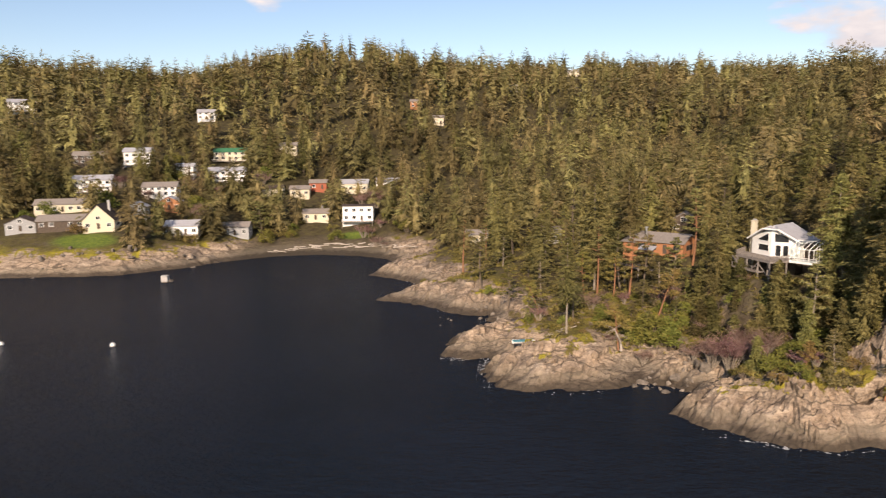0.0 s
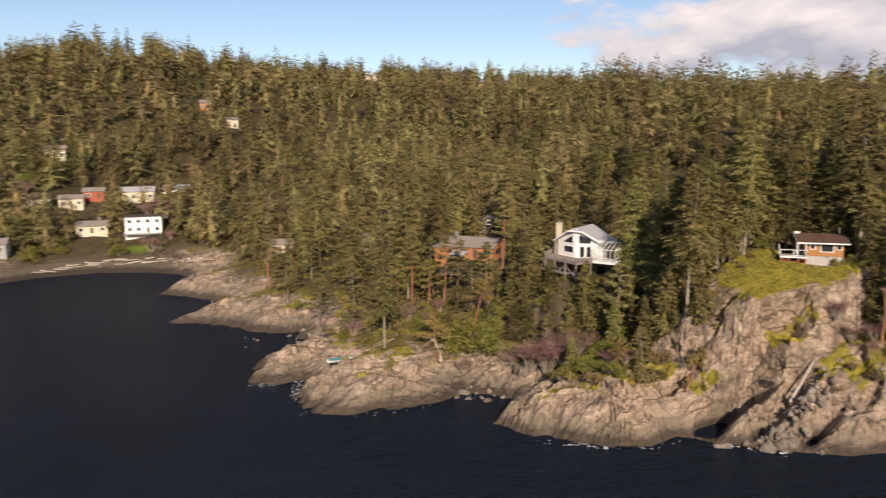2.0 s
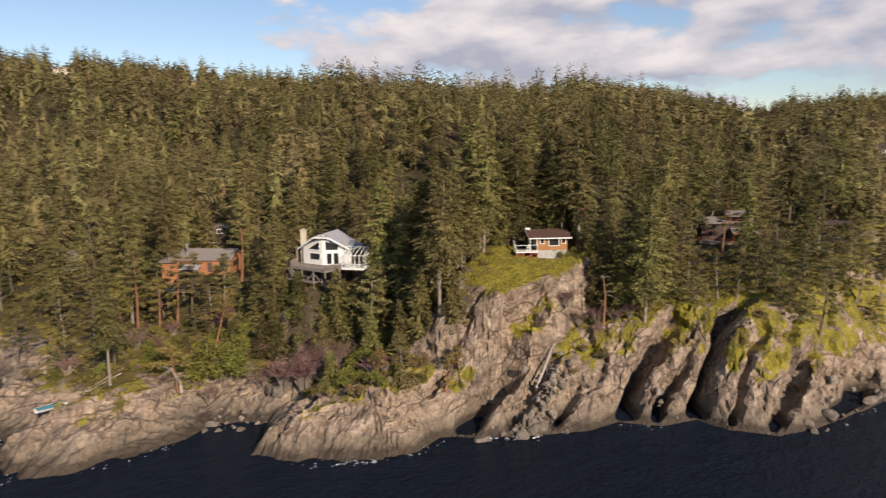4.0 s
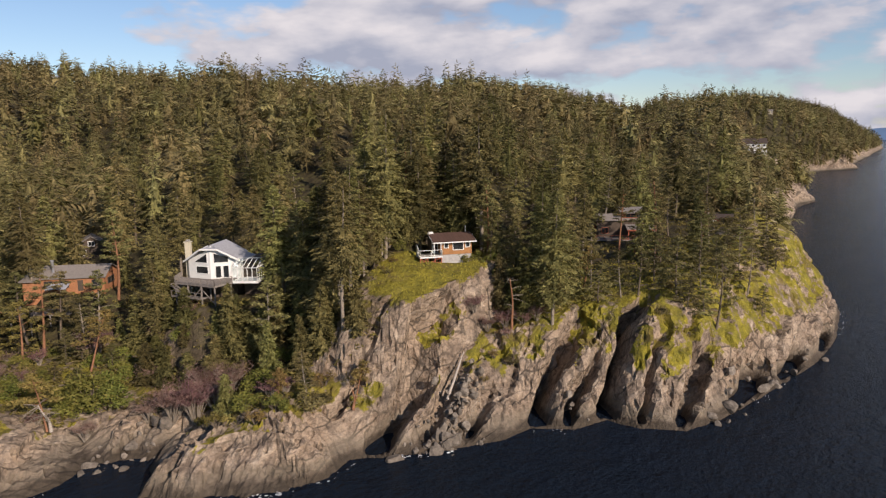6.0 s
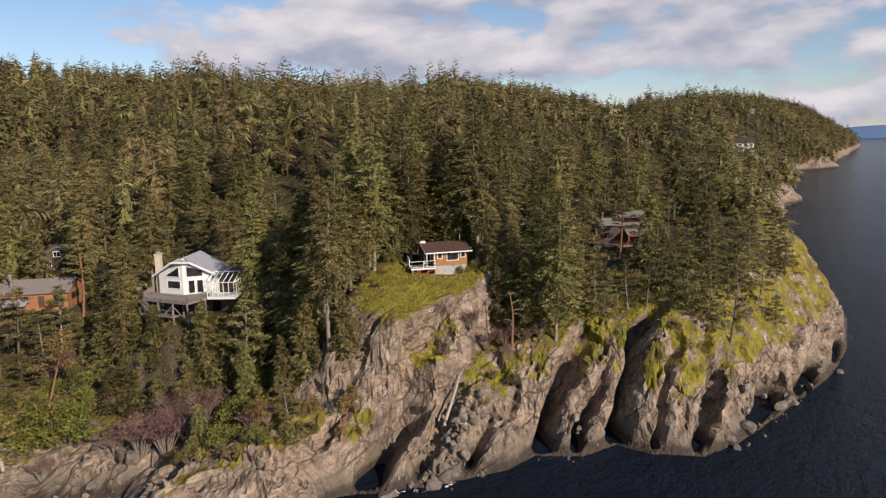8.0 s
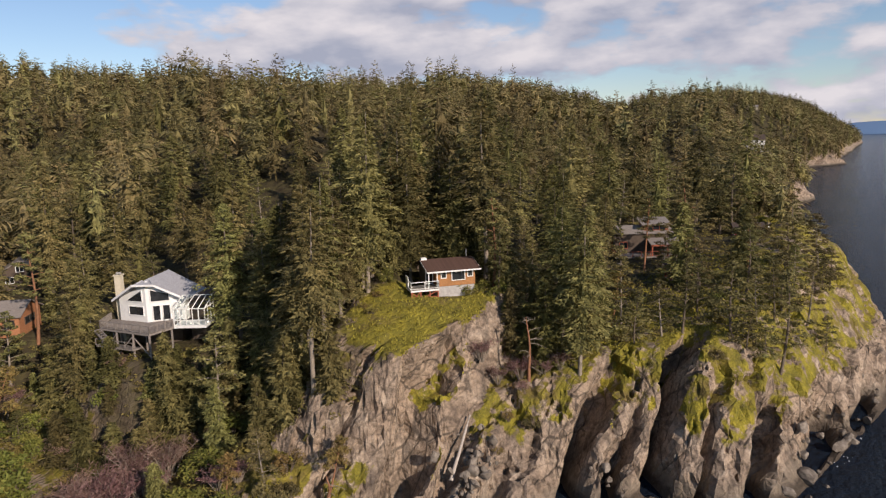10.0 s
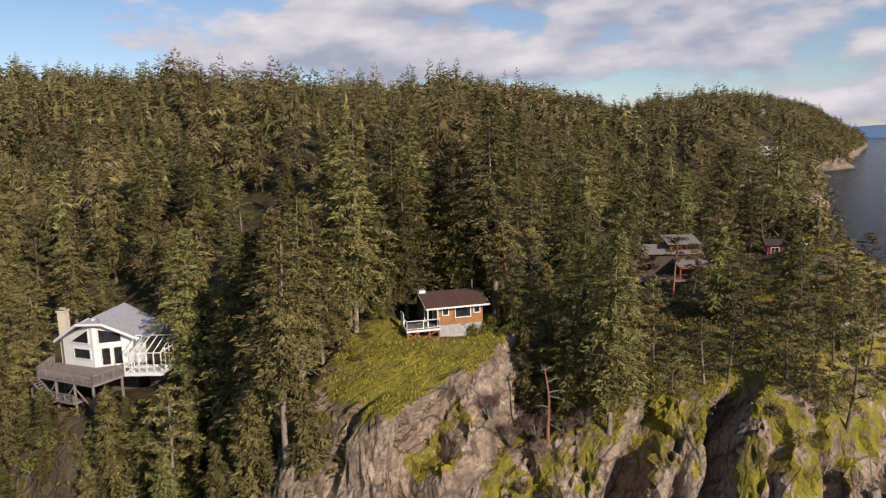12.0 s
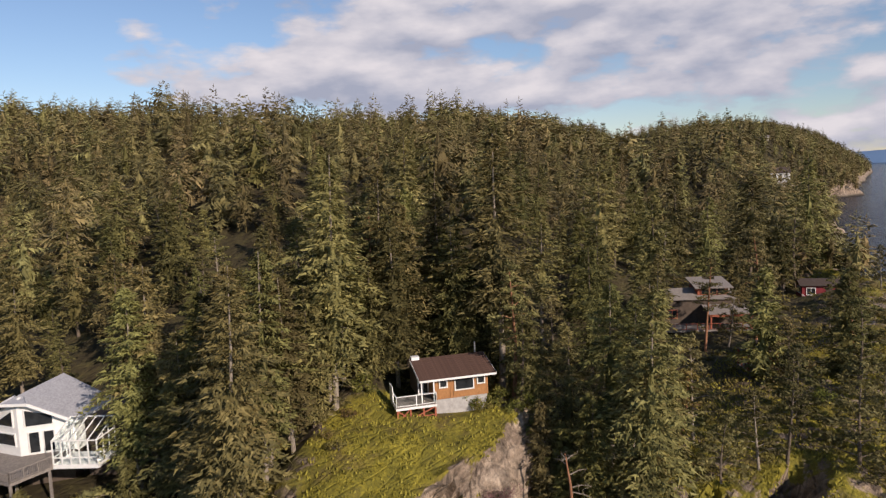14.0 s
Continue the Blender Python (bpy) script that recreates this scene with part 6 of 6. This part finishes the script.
# bushes on the slope between rock and wood
for bx, by, which, k in ((34, 127, 0, 2.1), (36, 125, 0, 1.8), (32.5, 129.5, 0, 1.7), (37, 129.5, 0, 1.6), (31, 126.5, 0, 1.4), (38, 128.5, 1, 1.4), (45, 99, 1, 1.1), (48, 98.5, 0, 1.0), (52, 96.5, 2, 1.5), (54.5, 97.5, 2, 1.2), (56.5, 99.5, 1, 1.5),
                         (42, 104, 1, 1.3), (27, 131, 1, 1.2), (21, 128, 1, 0.8), (18, 133, 0, 0.9), (24, 137, 1, 1.2), (13, 139, 1, 0.9), (30, 138, 0, 1.1), (9, 143, 2, 1.0), (20, 144, 0, 1.1),
                         (12, 150, 1, 1.2), (4, 172, 0, 1.1), (-6, 182, 1, 1.2), (-14, 190, 0, 1.2), (92, 97, 0, 0.8), (95, 93, 1, 1.0), (101, 84, 1, 0.8), (99, 78, 2, 0.6),
                         (106, 79, 1, 0.8), (113, 75, 1, 0.9), (121, 78, 0, 0.8), (103, 71, 2, 0.7), (128, 72, 1, 0.9), (137, 74, 2, 1.0), (146, 78, 2, 1.1), (155, 80, 1, 1.0), (163, 86, 2, 1.6), (81, 88, 1, 0.8), (77, 86.5, 1, 0.6),
                         (83, 86, 2, 0.8), (62, 104, 1, 1.0), (60, 110, 0, 1.2), (51, 108, 0, 1.3), (46, 109, 1, 1.2), (78, 108, 1, 0.7), (74.5, 106.8, 1, 0.6), (81.5, 109.5, 0, 0.8), (89.6, 96.8, 0, 0.55), (91, 95.6, 0, 0.7), (56, 122.5, 1, 1.0), (59, 119.5, 0, 0.9), (51.5, 123, 1, 1.1), (48.5, 127, 0, 1.0), (53, 117, 1, 1.0), (62.5, 119, 1, 0.9), (88.6, 100.4, 1, 1.2), (89.4, 102.0, 0, 1.1), (85.0, 90.2, 1, 0.6), (88.6, 93.2, 1, 0.8), (73.8, 104.4, 1, 0.8), (90.4, 99.4, 0, 0.8)):
    plant("bush", which, bx, by, k, 0.15)
for bx, by, which, k in ((82.6, 93.4, 0, 0.8), (84.6, 92.4, 1, 0.9), (86.8, 90.4, 0, 0.9), (88.4, 88.0, 1, 1.0), (90.2, 86.4, 0, 0.8), (85.2, 88.6, 1, 0.7), (43, 112.5, 0, 1.7), (41, 115.5, 0, 1.5), (45.5, 111, 1, 1.8), (46.5, 115.5, 0, 1.7), (49, 113, 0, 1.5), (48, 118, 1, 1.5), (50, 103, 1, 1.0), (26, 126, 1, 0.9), (39, 119, 1, 1.2), (31, 122, 1, 1.0)):
    plant("bare", which, bx, by, k, 0.1)

ur = random.Random(515)
for i in range(210):
    tx, ty = ur.uniform(8, 68), ur.uniform(94, 152)
    zz, dd, ww, rr = (float(v[0]) for v in terrain(np.array([tx]), np.array([ty])))
    if dd < ww * 0.8 or dd > 34 or rr > 0.5 or (tx - 60) ** 2 + (ty - 132) ** 2 < 90 or tx > 64 and ty < 108:
        continue
    pick = ur.random()
    if pick < 0.45:
        plant("bush", ur.randrange(3), tx, ty, ur.uniform(0.6, 1.3), 0.15)
    elif pick < 0.65:
        plant("bare", ur.randrange(2), tx, ty, ur.uniform(0.6, 1.1), 0.1)
    elif tx > 44:
        plant("fir", 5, tx, ty, ur.uniform(0.45, 1.0))
    else:
        plant("pine", 3, tx, ty, ur.uniform(0.3, 0.6))
# young firs below the white house, and the trees that stand alone
for tx, ty, which, k in ((52.7, 118.6, 4, 1.15), (64.0, 122.8, 1, 0.95), (66.5, 124.5, 3, 0.95), (72, 121, 0, 1.05), (104, 90, 1, 0.8), (57.5, 116.7, 4, 0.75), (42.6, 127.5, 5, 0.95), (59.6, 104.3, 4, 1.0), (61.7, 112.5, 4, 0.85), (91, 84, 1, 1.05), (66, 107.5, 3, 0.95), (69, 108.5, 1, 0.95), (62.5, 105.5, 0, 0.8), (53.5, 120.0, 5, 1.05), (55.5, 117.5, 5, 1.1), (50.0, 118.5, 5, 0.85), (44.5, 125.5, 5, 0.95), (47, 122, 5, 0.8), (58.5, 115, 4, 0.8), (61, 117.5, 4, 0.95), (54, 110, 4, 0.75), (57.5, 106, 4, 0.8),
                         (64, 113, 0, 0.9), (68, 112, 1, 0.95), (71.5, 111.5, 1, 0.9), (66, 117, 3, 0.9), (70, 116.5, 0, 1.0), (75, 113.5, 3, 0.85), (63, 108.5, 2, 0.8), (78.5, 116, 1, 1.0),
                         (90.0, 88.5, 2, 0.75), (93.5, 85.5, 0, 0.85), (96.5, 88.0, 3, 0.8), (98.5, 91.5, 1, 0.9), (95, 94.5, 0, 0.85), (91, 92.5, 4, 0.75), (100, 86, 2, 0.75), (47.5, 133, 0, 0.72), (50.5, 138.5, 0, 0.95), (46, 139, 4, 0.9), (72, 108.5, 1, 0.75), (75.5, 110, 0, 0.7), (79, 112, 1, 0.8), (82.5, 114, 3, 0.8), (86, 116.5, 0, 0.85), (90, 118, 1, 0.85), (94, 116.5, 2, 0.8), (89.5, 94, 4, 0.8), (92, 96, 2, 0.6), (87, 110.5, 1, 0.85), (90.5, 112.5, 0, 0.95), (94, 111, 3, 0.9), (84.5, 111.2, 2, 0.75), (92.5, 107, 1, 0.9), (96, 106, 0, 0.95), (97.5, 111.5, 1, 1.0), (93, 115, 0, 1.0), (88.5, 114.5, 3, 0.9), (95.5, 101.5, 2, 0.85)):
    plant("fir", which, tx, ty, k)
for tx, ty, which, k in ((111.5, 67.5, 1, 0.55), (117.5, 71, 1, 0.6), (122, 70, 0, 0.55), (127, 76, 0, 0.7), (133, 78, 2, 0.7), (104, 79, 1, 0.6), (53, 98.5, 1, 0.5),
                         (97.5, 121, 2, 1.05), (86.5, 113.5, 2, 0.85), (100, 117, 2, 1.0), (148, 84, 0, 0.5), (171, 82, 1, 0.55), (16, 158, 1, 0.85), (24, 161, 0, 0.9), (28, 154, 2, 0.85), (-3, 189, 2, 0.85),
                         (2, 176, 0, 0.85), (20, 152, 0, 0.75), (34, 149, 2, 0.8), (14, 147, 1, 0.6), (8, 160, 0, 0.75), (38, 153, 0, 0.8), (44, 151, 1, 0.85), (40, 146, 1, 0.7), (50, 157, 2, 0.9), (34, 158, 0, 0.8), (138, 91, 2, 0.85), (137, 90, 0, 0.65), (131.5, 95.5, 2, 0.7), (134.5, 93.5, 1, 0.6), (153, 95, 0, 0.7), (90.8, 97.0, 0, 0.6), (92.8, 99.5, 2, 0.75)):
    plant("pine", which, tx, ty, k)
# wind-shaped pines on the mossy slope
for tx, ty, which, k in ((113.1, 66.3, 0, 0.9), (109.6, 71.8, 3, 0.9), (130.0, 67.6, 1, 0.7), (149.7, 69.5, 3, 0.7), (145.3, 75.2, 3, 0.8), (115.4, 78.9, 3, 0.8), (108.4, 69.2, 3, 0.6), (130.6, 65.0, 3, 0.5), (125.4, 70.1, 3, 0.8)):
    plant("pine", which, tx, ty, k)
for i in range(34):
    tx, ty = RNG.uniform(98, 178), RNG.uniform(66, 100)
    dd = float(terrain(np.array([tx]), np.array([ty]))[1][0])
    if 9 < dd < 40 and is_clear(tx, ty):
        plant("pine", RNG.choice((3, 3, 1, 0)), tx, ty, RNG.uniform(0.45, 0.85))
for tx, ty, which, k, turn in ((37.2, 136.9, 0, 1.5, 20), (27, 124.5, 2, 0.65, 160), (59, 95.5, 2, 0.7, 40), (25, 150, 1, 1.0, 0), (14, 142, 0, 0.8, 180), (49, 100, 2, 0.6, 90), (106, 88, 1, 0.7, 30), (30, 146, 1, 0.9, 200)):
    plant("arbutus", which, tx, ty, k, 0.2, turn)
snag = build_snag(301, "red_snag", "dead red-barked trunk with bare branches by the gully", 9.5, (0.02, 0.03), REDBARK, 14)
snag.matrix_basis = pose(86.6, 88.8, ground_at(86.6, 88.8))
snag2 = build_snag(302, "bleached_snag", "bleached bare tree on the rocks", 4.5, (-0.25, -0.1), DRIFT, 16)
snag2.matrix_basis = pose(27.5, 124.5, ground_at(27.5, 124.5))
snag3 = build_snag(303, "bleached_snag", "short bleached stump in the bushes", 3.2, (0.1, 0.0), REDBARK, 5)
snag3.matrix_basis = pose(58.2, 95.0, ground_at(58.2, 95.0))

# low scrub under the wood's edge: too many to count
srng = random.Random(909)
scrub = Soup()
n_s = 0
cx = np.array([srng.uniform(-25, 190) for _ in range(14000)])
cy = np.array([srng.uniform(62, 235) for _ in range(14000)])
cz, cd, cw, cr = terrain(cx, cy)
for x, y, z, d, w, r in zip(cx, cy, cz, cd, cw, cr):
    if d < w * 0.75 or d > w + 42 or n_s > 3600 or r > 0.75:
        continue
    if ((x - 79) / 13) ** 2 + ((y - 100) / 12) ** 2 < 1 or (x - 61) ** 2 + (y - 133) ** 2 < 60 or (x > 88 and srng.random() < 0.6) or (x > 88 and d < 14):
        continue
    n_s += 1
    puff(srng, scrub, (x, y, z + 0.2), srng.uniform(0.4, 1.2), 22, 0.6, 0.32)
tagged(mesh_object("scrub", *scrub.arrays(), ARB), "low olive and brown scrub at the wood's edge", "scrub", kind="stuff")

# grass tussocks on the knoll and the green slabs
gr = Soup()
gx = np.array([srng.uniform(66, 150) for _ in range(14000)])
gy = np.array([srng.uniform(62, 112) for _ in range(14000)])
gz, gd, gw, grk = terrain(gx, gy)
gz2 = terrain(gx + 0.5, gy)[0]
gz3 = terrain(gx, gy + 0.5)[0]
for x, y, z, d, w, b, c in zip(gx, gy, gz, gd, gw, gz2, gz3):
    on_knoll = ((x - 79) / 11) ** 2 + ((y - 100) / 9) ** 2 < 1
    if abs(b - z) > 0.35 or abs(c - z) > 0.35 or z < 7 or not (on_knoll or (x > 90 and 5 < d < 34)):
        continue
    if (x - 88) ** 2 + (y - 105) ** 2 < 30:
        continue
    for _ in range(3):
        a, L = srng.uniform(0, 6.28), srng.uniform(0.10, 0.3)
        px, py = x + srng.uniform(-0.3, 0.3), y + srng.uniform(-0.3, 0.3)
        gr.add(((px - 0.12 * math.cos(a), py - 0.12 * math.sin(a), z - 0.08), (px + 0.12 * math.cos(a), py + 0.12 * math.sin(a), z - 0.08), (px + srng.uniform(-0.1, 0.1), py + srng.uniform(-0.1, 0.1), z + L)), ((0, 1, 2),))
MOSSY = leaf_material("yellow_grass", (0.15, 0.130, 0.028), (0.26, 0.220, 0.036), (0.38, 0.315, 0.056), 0.3, False)
tagged(mesh_object("grass", *gr.arrays(), MOSSY), "short yellow-green grass on the knoll", "grass", kind="stuff")


def boulder_mesh(seed):
    rng = random.Random(seed)
    bm = bmesh.new()
    bmesh.ops.create_icosphere(bm, subdivisions=2, radius=1)
    cuts = [(Vector((rng.gauss(0, 1), rng.gauss(0, 1), rng.gauss(0, 1))).normalized(), rng.uniform(0.38, 0.75)) for _ in range(16)]
    for v in bm.verts:
        for n, k in cuts:
            over = v.co.dot(n) - k
            if over > 0:
                v.co -= n * over
        v.co *= 1 + rng.uniform(-0.01, 0.01)
    me = bpy.data.meshes.new("boulder")
    bm.to_mesh(me)
    bm.free()
    return me


def stone_material():
    m = Nodes("boulder_stone")
    info = m.node("ShaderNodeObjectInfo")
    p = m.position()
    n = m.noise(p, 1.6, 6, 0.65)
    col = m.ramp(n, (0.3, (0.10, 0.083, 0.066)), (0.55, (0.25, 0.21, 0.165)), (0.75, (0.38, 0.33, 0.265)))
    col = m.mix(m.math("MULTIPLY", info.outputs["Random"], 0.55), col, (0.06, 0.052, 0.042))
    m.bump(n, 0.6, 0.12)
    return m.done(col, 0.9, 0, 0.2)


STONE = stone_material()
BOULDERS = [boulder_mesh(400 + i) for i in range(7)]
for me in BOULDERS:
    me.materials.append(STONE)
brng = random.Random(77)


def boulders(count, x0, y0, x1, y1, spread, lo, hi, group, label):
    """Boulders strewn along a line."""
    for _ in range(count):
        t = brng.random()
        x, y = x0 + (x1 - x0) * t + brng.gauss(0, spread), y0 + (y1 - y0) * t + brng.gauss(0, spread)
        k = lo + (hi - lo) * brng.random() ** 2.2
        z = max(ground_at(x, y), -0.6)
        ob = tagged(new("boulder", brng.choice(BOULDERS)), label, "boulder", group)
        ob.matrix_basis = pose(x, y, z + k * 0.25, brng.uniform(0, 360), brng.uniform(0, 360), brng.uniform(0, 360)) @ Matrix.Diagonal((k, k * brng.uniform(0.6, 1), k * brng.uniform(0.55, 0.9), 1))


boulders(75, 66, 86, 77, 88.5, 1.5, 0.25, 1.2, "rockfall in the gully", "angular grey boulder fallen below the cliff")
boulders(40, 58, 88.5, 72, 82.5, 1.0, 0.4, 1.7, "rockfall in the gully", "dark wet boulder at the foot of the cliff")
boulders(36, 30, 116, 39, 116.5, 1.6, 0.5, 2.0, "boulders of the cove", "dark angular boulder in the narrow cove")
boulders(22, 80, 79.5, 92, 73, 1.2, 0.3, 1.1, "boulders under the slabs", "dark boulder wedged in a gully")
boulders(34, 100, 60.5, 160, 59.5, 1.2, 0.4, 2.0, "boulders under the slabs", "wet boulder at the water's edge")
boulders(30, -8, 166, 3, 160, 4, 0.3, 1.1, "boulders of the shore", "brown boulder on the shore rocks")
boulders(30, -150, 217, -95, 240, 3, 0.5, 1.6, "boulders of the bay", "brown boulder on the bay's rocky shore")


def log(x0, y0, x1, y1, r, label, lift=0.15):
    s = Soup()
    n = 6
    pts = []
    for i in range(n):
        t = i / (n - 1)
        x, y = x0 + (x1 - x0) * t, y0 + (y1 - y0) * t
        pts.append((x, y, 0.35 * math.sin(i * 2.1) * r))
    za, zb = ground_at(x0, y0) + r + lift, ground_at(x1, y1) + r + lift
    pts = [(p[0], p[1], p[2] + za + (zb - za) * i / (n - 1)) for i, p in enumerate(pts)]
    s.add(*tube(pts, [r * (1 - 0.45 * i / (n - 1)) for i in range(n)], 8))
    ob = mesh_object("driftwood_log", *s.arrays(), DRIFT, smooth_faces=True)
    return tagged(ob, label, "log", "driftwood logs")


log(71.5, 89.2, 77, 90.8, 0.24, "bleached log leaning on the rockfall")
log(14, 129.0, 21, 133.0, 0.20, "long bleached log on the rock slab")
log(13.5, 127.6, 20, 130.5, 0.16, "bleached log beside the boat")
log(10, 166.5, 15, 166, 0.2, "bleached log above the rocks")
lr = random.Random(31)
for i in range(34):
    a = -78 + 52 * i / 33 + lr.uniform(-2, 2)
    yb = 268.5 - 0.012 * (a + 56) ** 2 + lr.uniform(-2.0, 2.5)
    L, w = lr.uniform(2, 6), lr.uniform(-0.25, 0.25)
    log(a, yb, a + L * math.cos(w), yb + L * math.sin(w), lr.uniform(0.15, 0.32), "bleached drift log on the beach")


def boat():
    root = tagged(new("small_boat"), "small teal and white sailing dinghy lying on the rocks", "boat")
    x, y = 9.6, 127.0
    root.matrix_basis = pose(x, y, ground_at(x, y) + 0.35, 6, 4, 24)
    L, W = 4.6, 1.5
    rings, v, f = 9, [], []
    for i in range(rings):
        t = i / (rings - 1)
        w = W / 2 * (1 - (2 * abs(t - 0.42)) ** 2.6 * (0.95 if t > 0.42 else 0.35))
        for k in range(7):
            a = math.pi * k / 6
            v.append((L * (t - 0.5), -math.cos(a) * w, 0.55 - 0.6 * math.sin(a) * (1 - 0.35 * t * t)))
    for i in range(rings - 1):
        for k in range(6):
            q = i * 7 + k
            f += [(q, q + 1, q + 8), (q, q + 8, q + 7)]
    mesh_object("hull", v, f, WHITE, root, "white hull", True)
    dv = [p for i in range(rings) for p in (v[i * 7], v[i * 7 + 6])]
    df = [t for i in range(rings - 1) for t in ((2 * i, 2 * i + 3, 2 * i + 1), (2 * i, 2 * i + 2, 2 * i + 3))]
    mesh_object("deck", [(a, b * 0.97, c - 0.03) for a, b, c in dv], df, BLUEPAINT, root, "teal cover")
    piece("mast", lambda s: s.add(*tube(((-2.2, 0, 0.75), (2.6, 0.2, 0.8)), (0.05, 0.035), 6)), METAL, root)
    piece("bundle", lambda s: s.add(*tube(((0.9, -0.9, 0.1), (1.9, -0.95, 0.15)), (0.24, 0.2), 8)), REDPAINT, root, "red sail bundle")


boat()


def buoy(x, y, label="white mooring buoy floating on the bay"):
    root = tagged(new("mooring_buoy"), label, "buoy", "mooring buoys")
    root.matrix_basis = pose(x, y, 0)
    prof = ((0.02, -0.45), (0.45, -0.25), (0.6, 0.05), (0.5, 0.4), (0.22, 0.62), (0.02, 0.68))
    v = [(r * math.cos(k * math.pi / 6), r * math.sin(k * math.pi / 6), z) for r, z in prof for k in range(12)]
    f = [t for i in range(5) for k in range(12) for t in ((i * 12 + k, i * 12 + (k + 1) % 12, i * 12 + 12 + (k + 1) % 12), (i * 12 + k, i * 12 + 12 + (k + 1) % 12, i * 12 + 12 + k))]
    mesh_object("float", v, f, WHITE, root, "white float", True)
    piece("ring", lambda s: s.add(*tube([(0.12 * math.cos(a), 0, 0.75 + 0.12 * math.sin(a)) for a in np.linspace(0, 6.28, 9)], [0.025] * 9, 5)), METAL, root)


for bx, by in ((-77.5, 139.4), (-102.8, 140.0)):
    buoy(bx, by)

# marker rock in the bay
mr = tagged(new("marker_rock"), "low rock with a pale concrete block in the bay", "rock")
mr.matrix_basis = pose(-97, 208, 0)
rk = new("rock", BOULDERS[2])
rk.parent = mr
rk.matrix_basis = pose(0, 0, 0.1, 10, 0, 20) @ Matrix.Diagonal((3.0, 1.6, 0.8, 1))
piece("block", lambda s: prism(s, ((-1.0, -0.8), (1.0, -0.8), (1.0, 0.8), (-1.0, 0.8)), 0.3, [2.2, 2.1, 2.2, 2.25]), CONCRETE, mr, "pale concrete block")


# breaking water along the rocks
def foam():
    rng = random.Random(64)
    s = Soup()
    shore = COAST[14:57]
    for i in range(len(shore) - 1):
        a, b = shore[i][:2], shore[i + 1][:2]
        e = b - a
        long = np.hypot(*e)
        n = np.array((e[1], -e[0])) / long
        if rng.random() < 0.6:
            continue
        heavy = rng.random() < 0.22
        for _ in range(int(long * (5 if heavy else 1.4))):
            p = a + e * rng.random() + n * rng.gauss(0.5, 0.45 if heavy else 0.6)
            k, w, turn = rng.uniform(0.05, 0.2) * (1.5 if heavy else 1), rng.uniform(0.15, 0.4), math.atan2(e[1], e[0]) + rng.gauss(0, 0.35)
            v = []
            for j in range(7):
                q = j * 0.8976
                u, c = math.cos(q) * k * rng.uniform(0.6, 1.6), math.sin(q) * k * w * rng.uniform(0.5, 1.5)
                v.append((p[0] + u * math.cos(turn) - c * math.sin(turn), p[1] + u * math.sin(turn) + c * math.cos(turn), 0.03))
            s.add([(p[0], p[1], 0.06)] + v, [(0, j + 1, (j + 1) % 7 + 1) for j in range(7)])
    tagged(mesh_object("sea_foam", *s.arrays(), FOAM), "thin white foam along the rocks", "foam", kind="stuff")


foam()
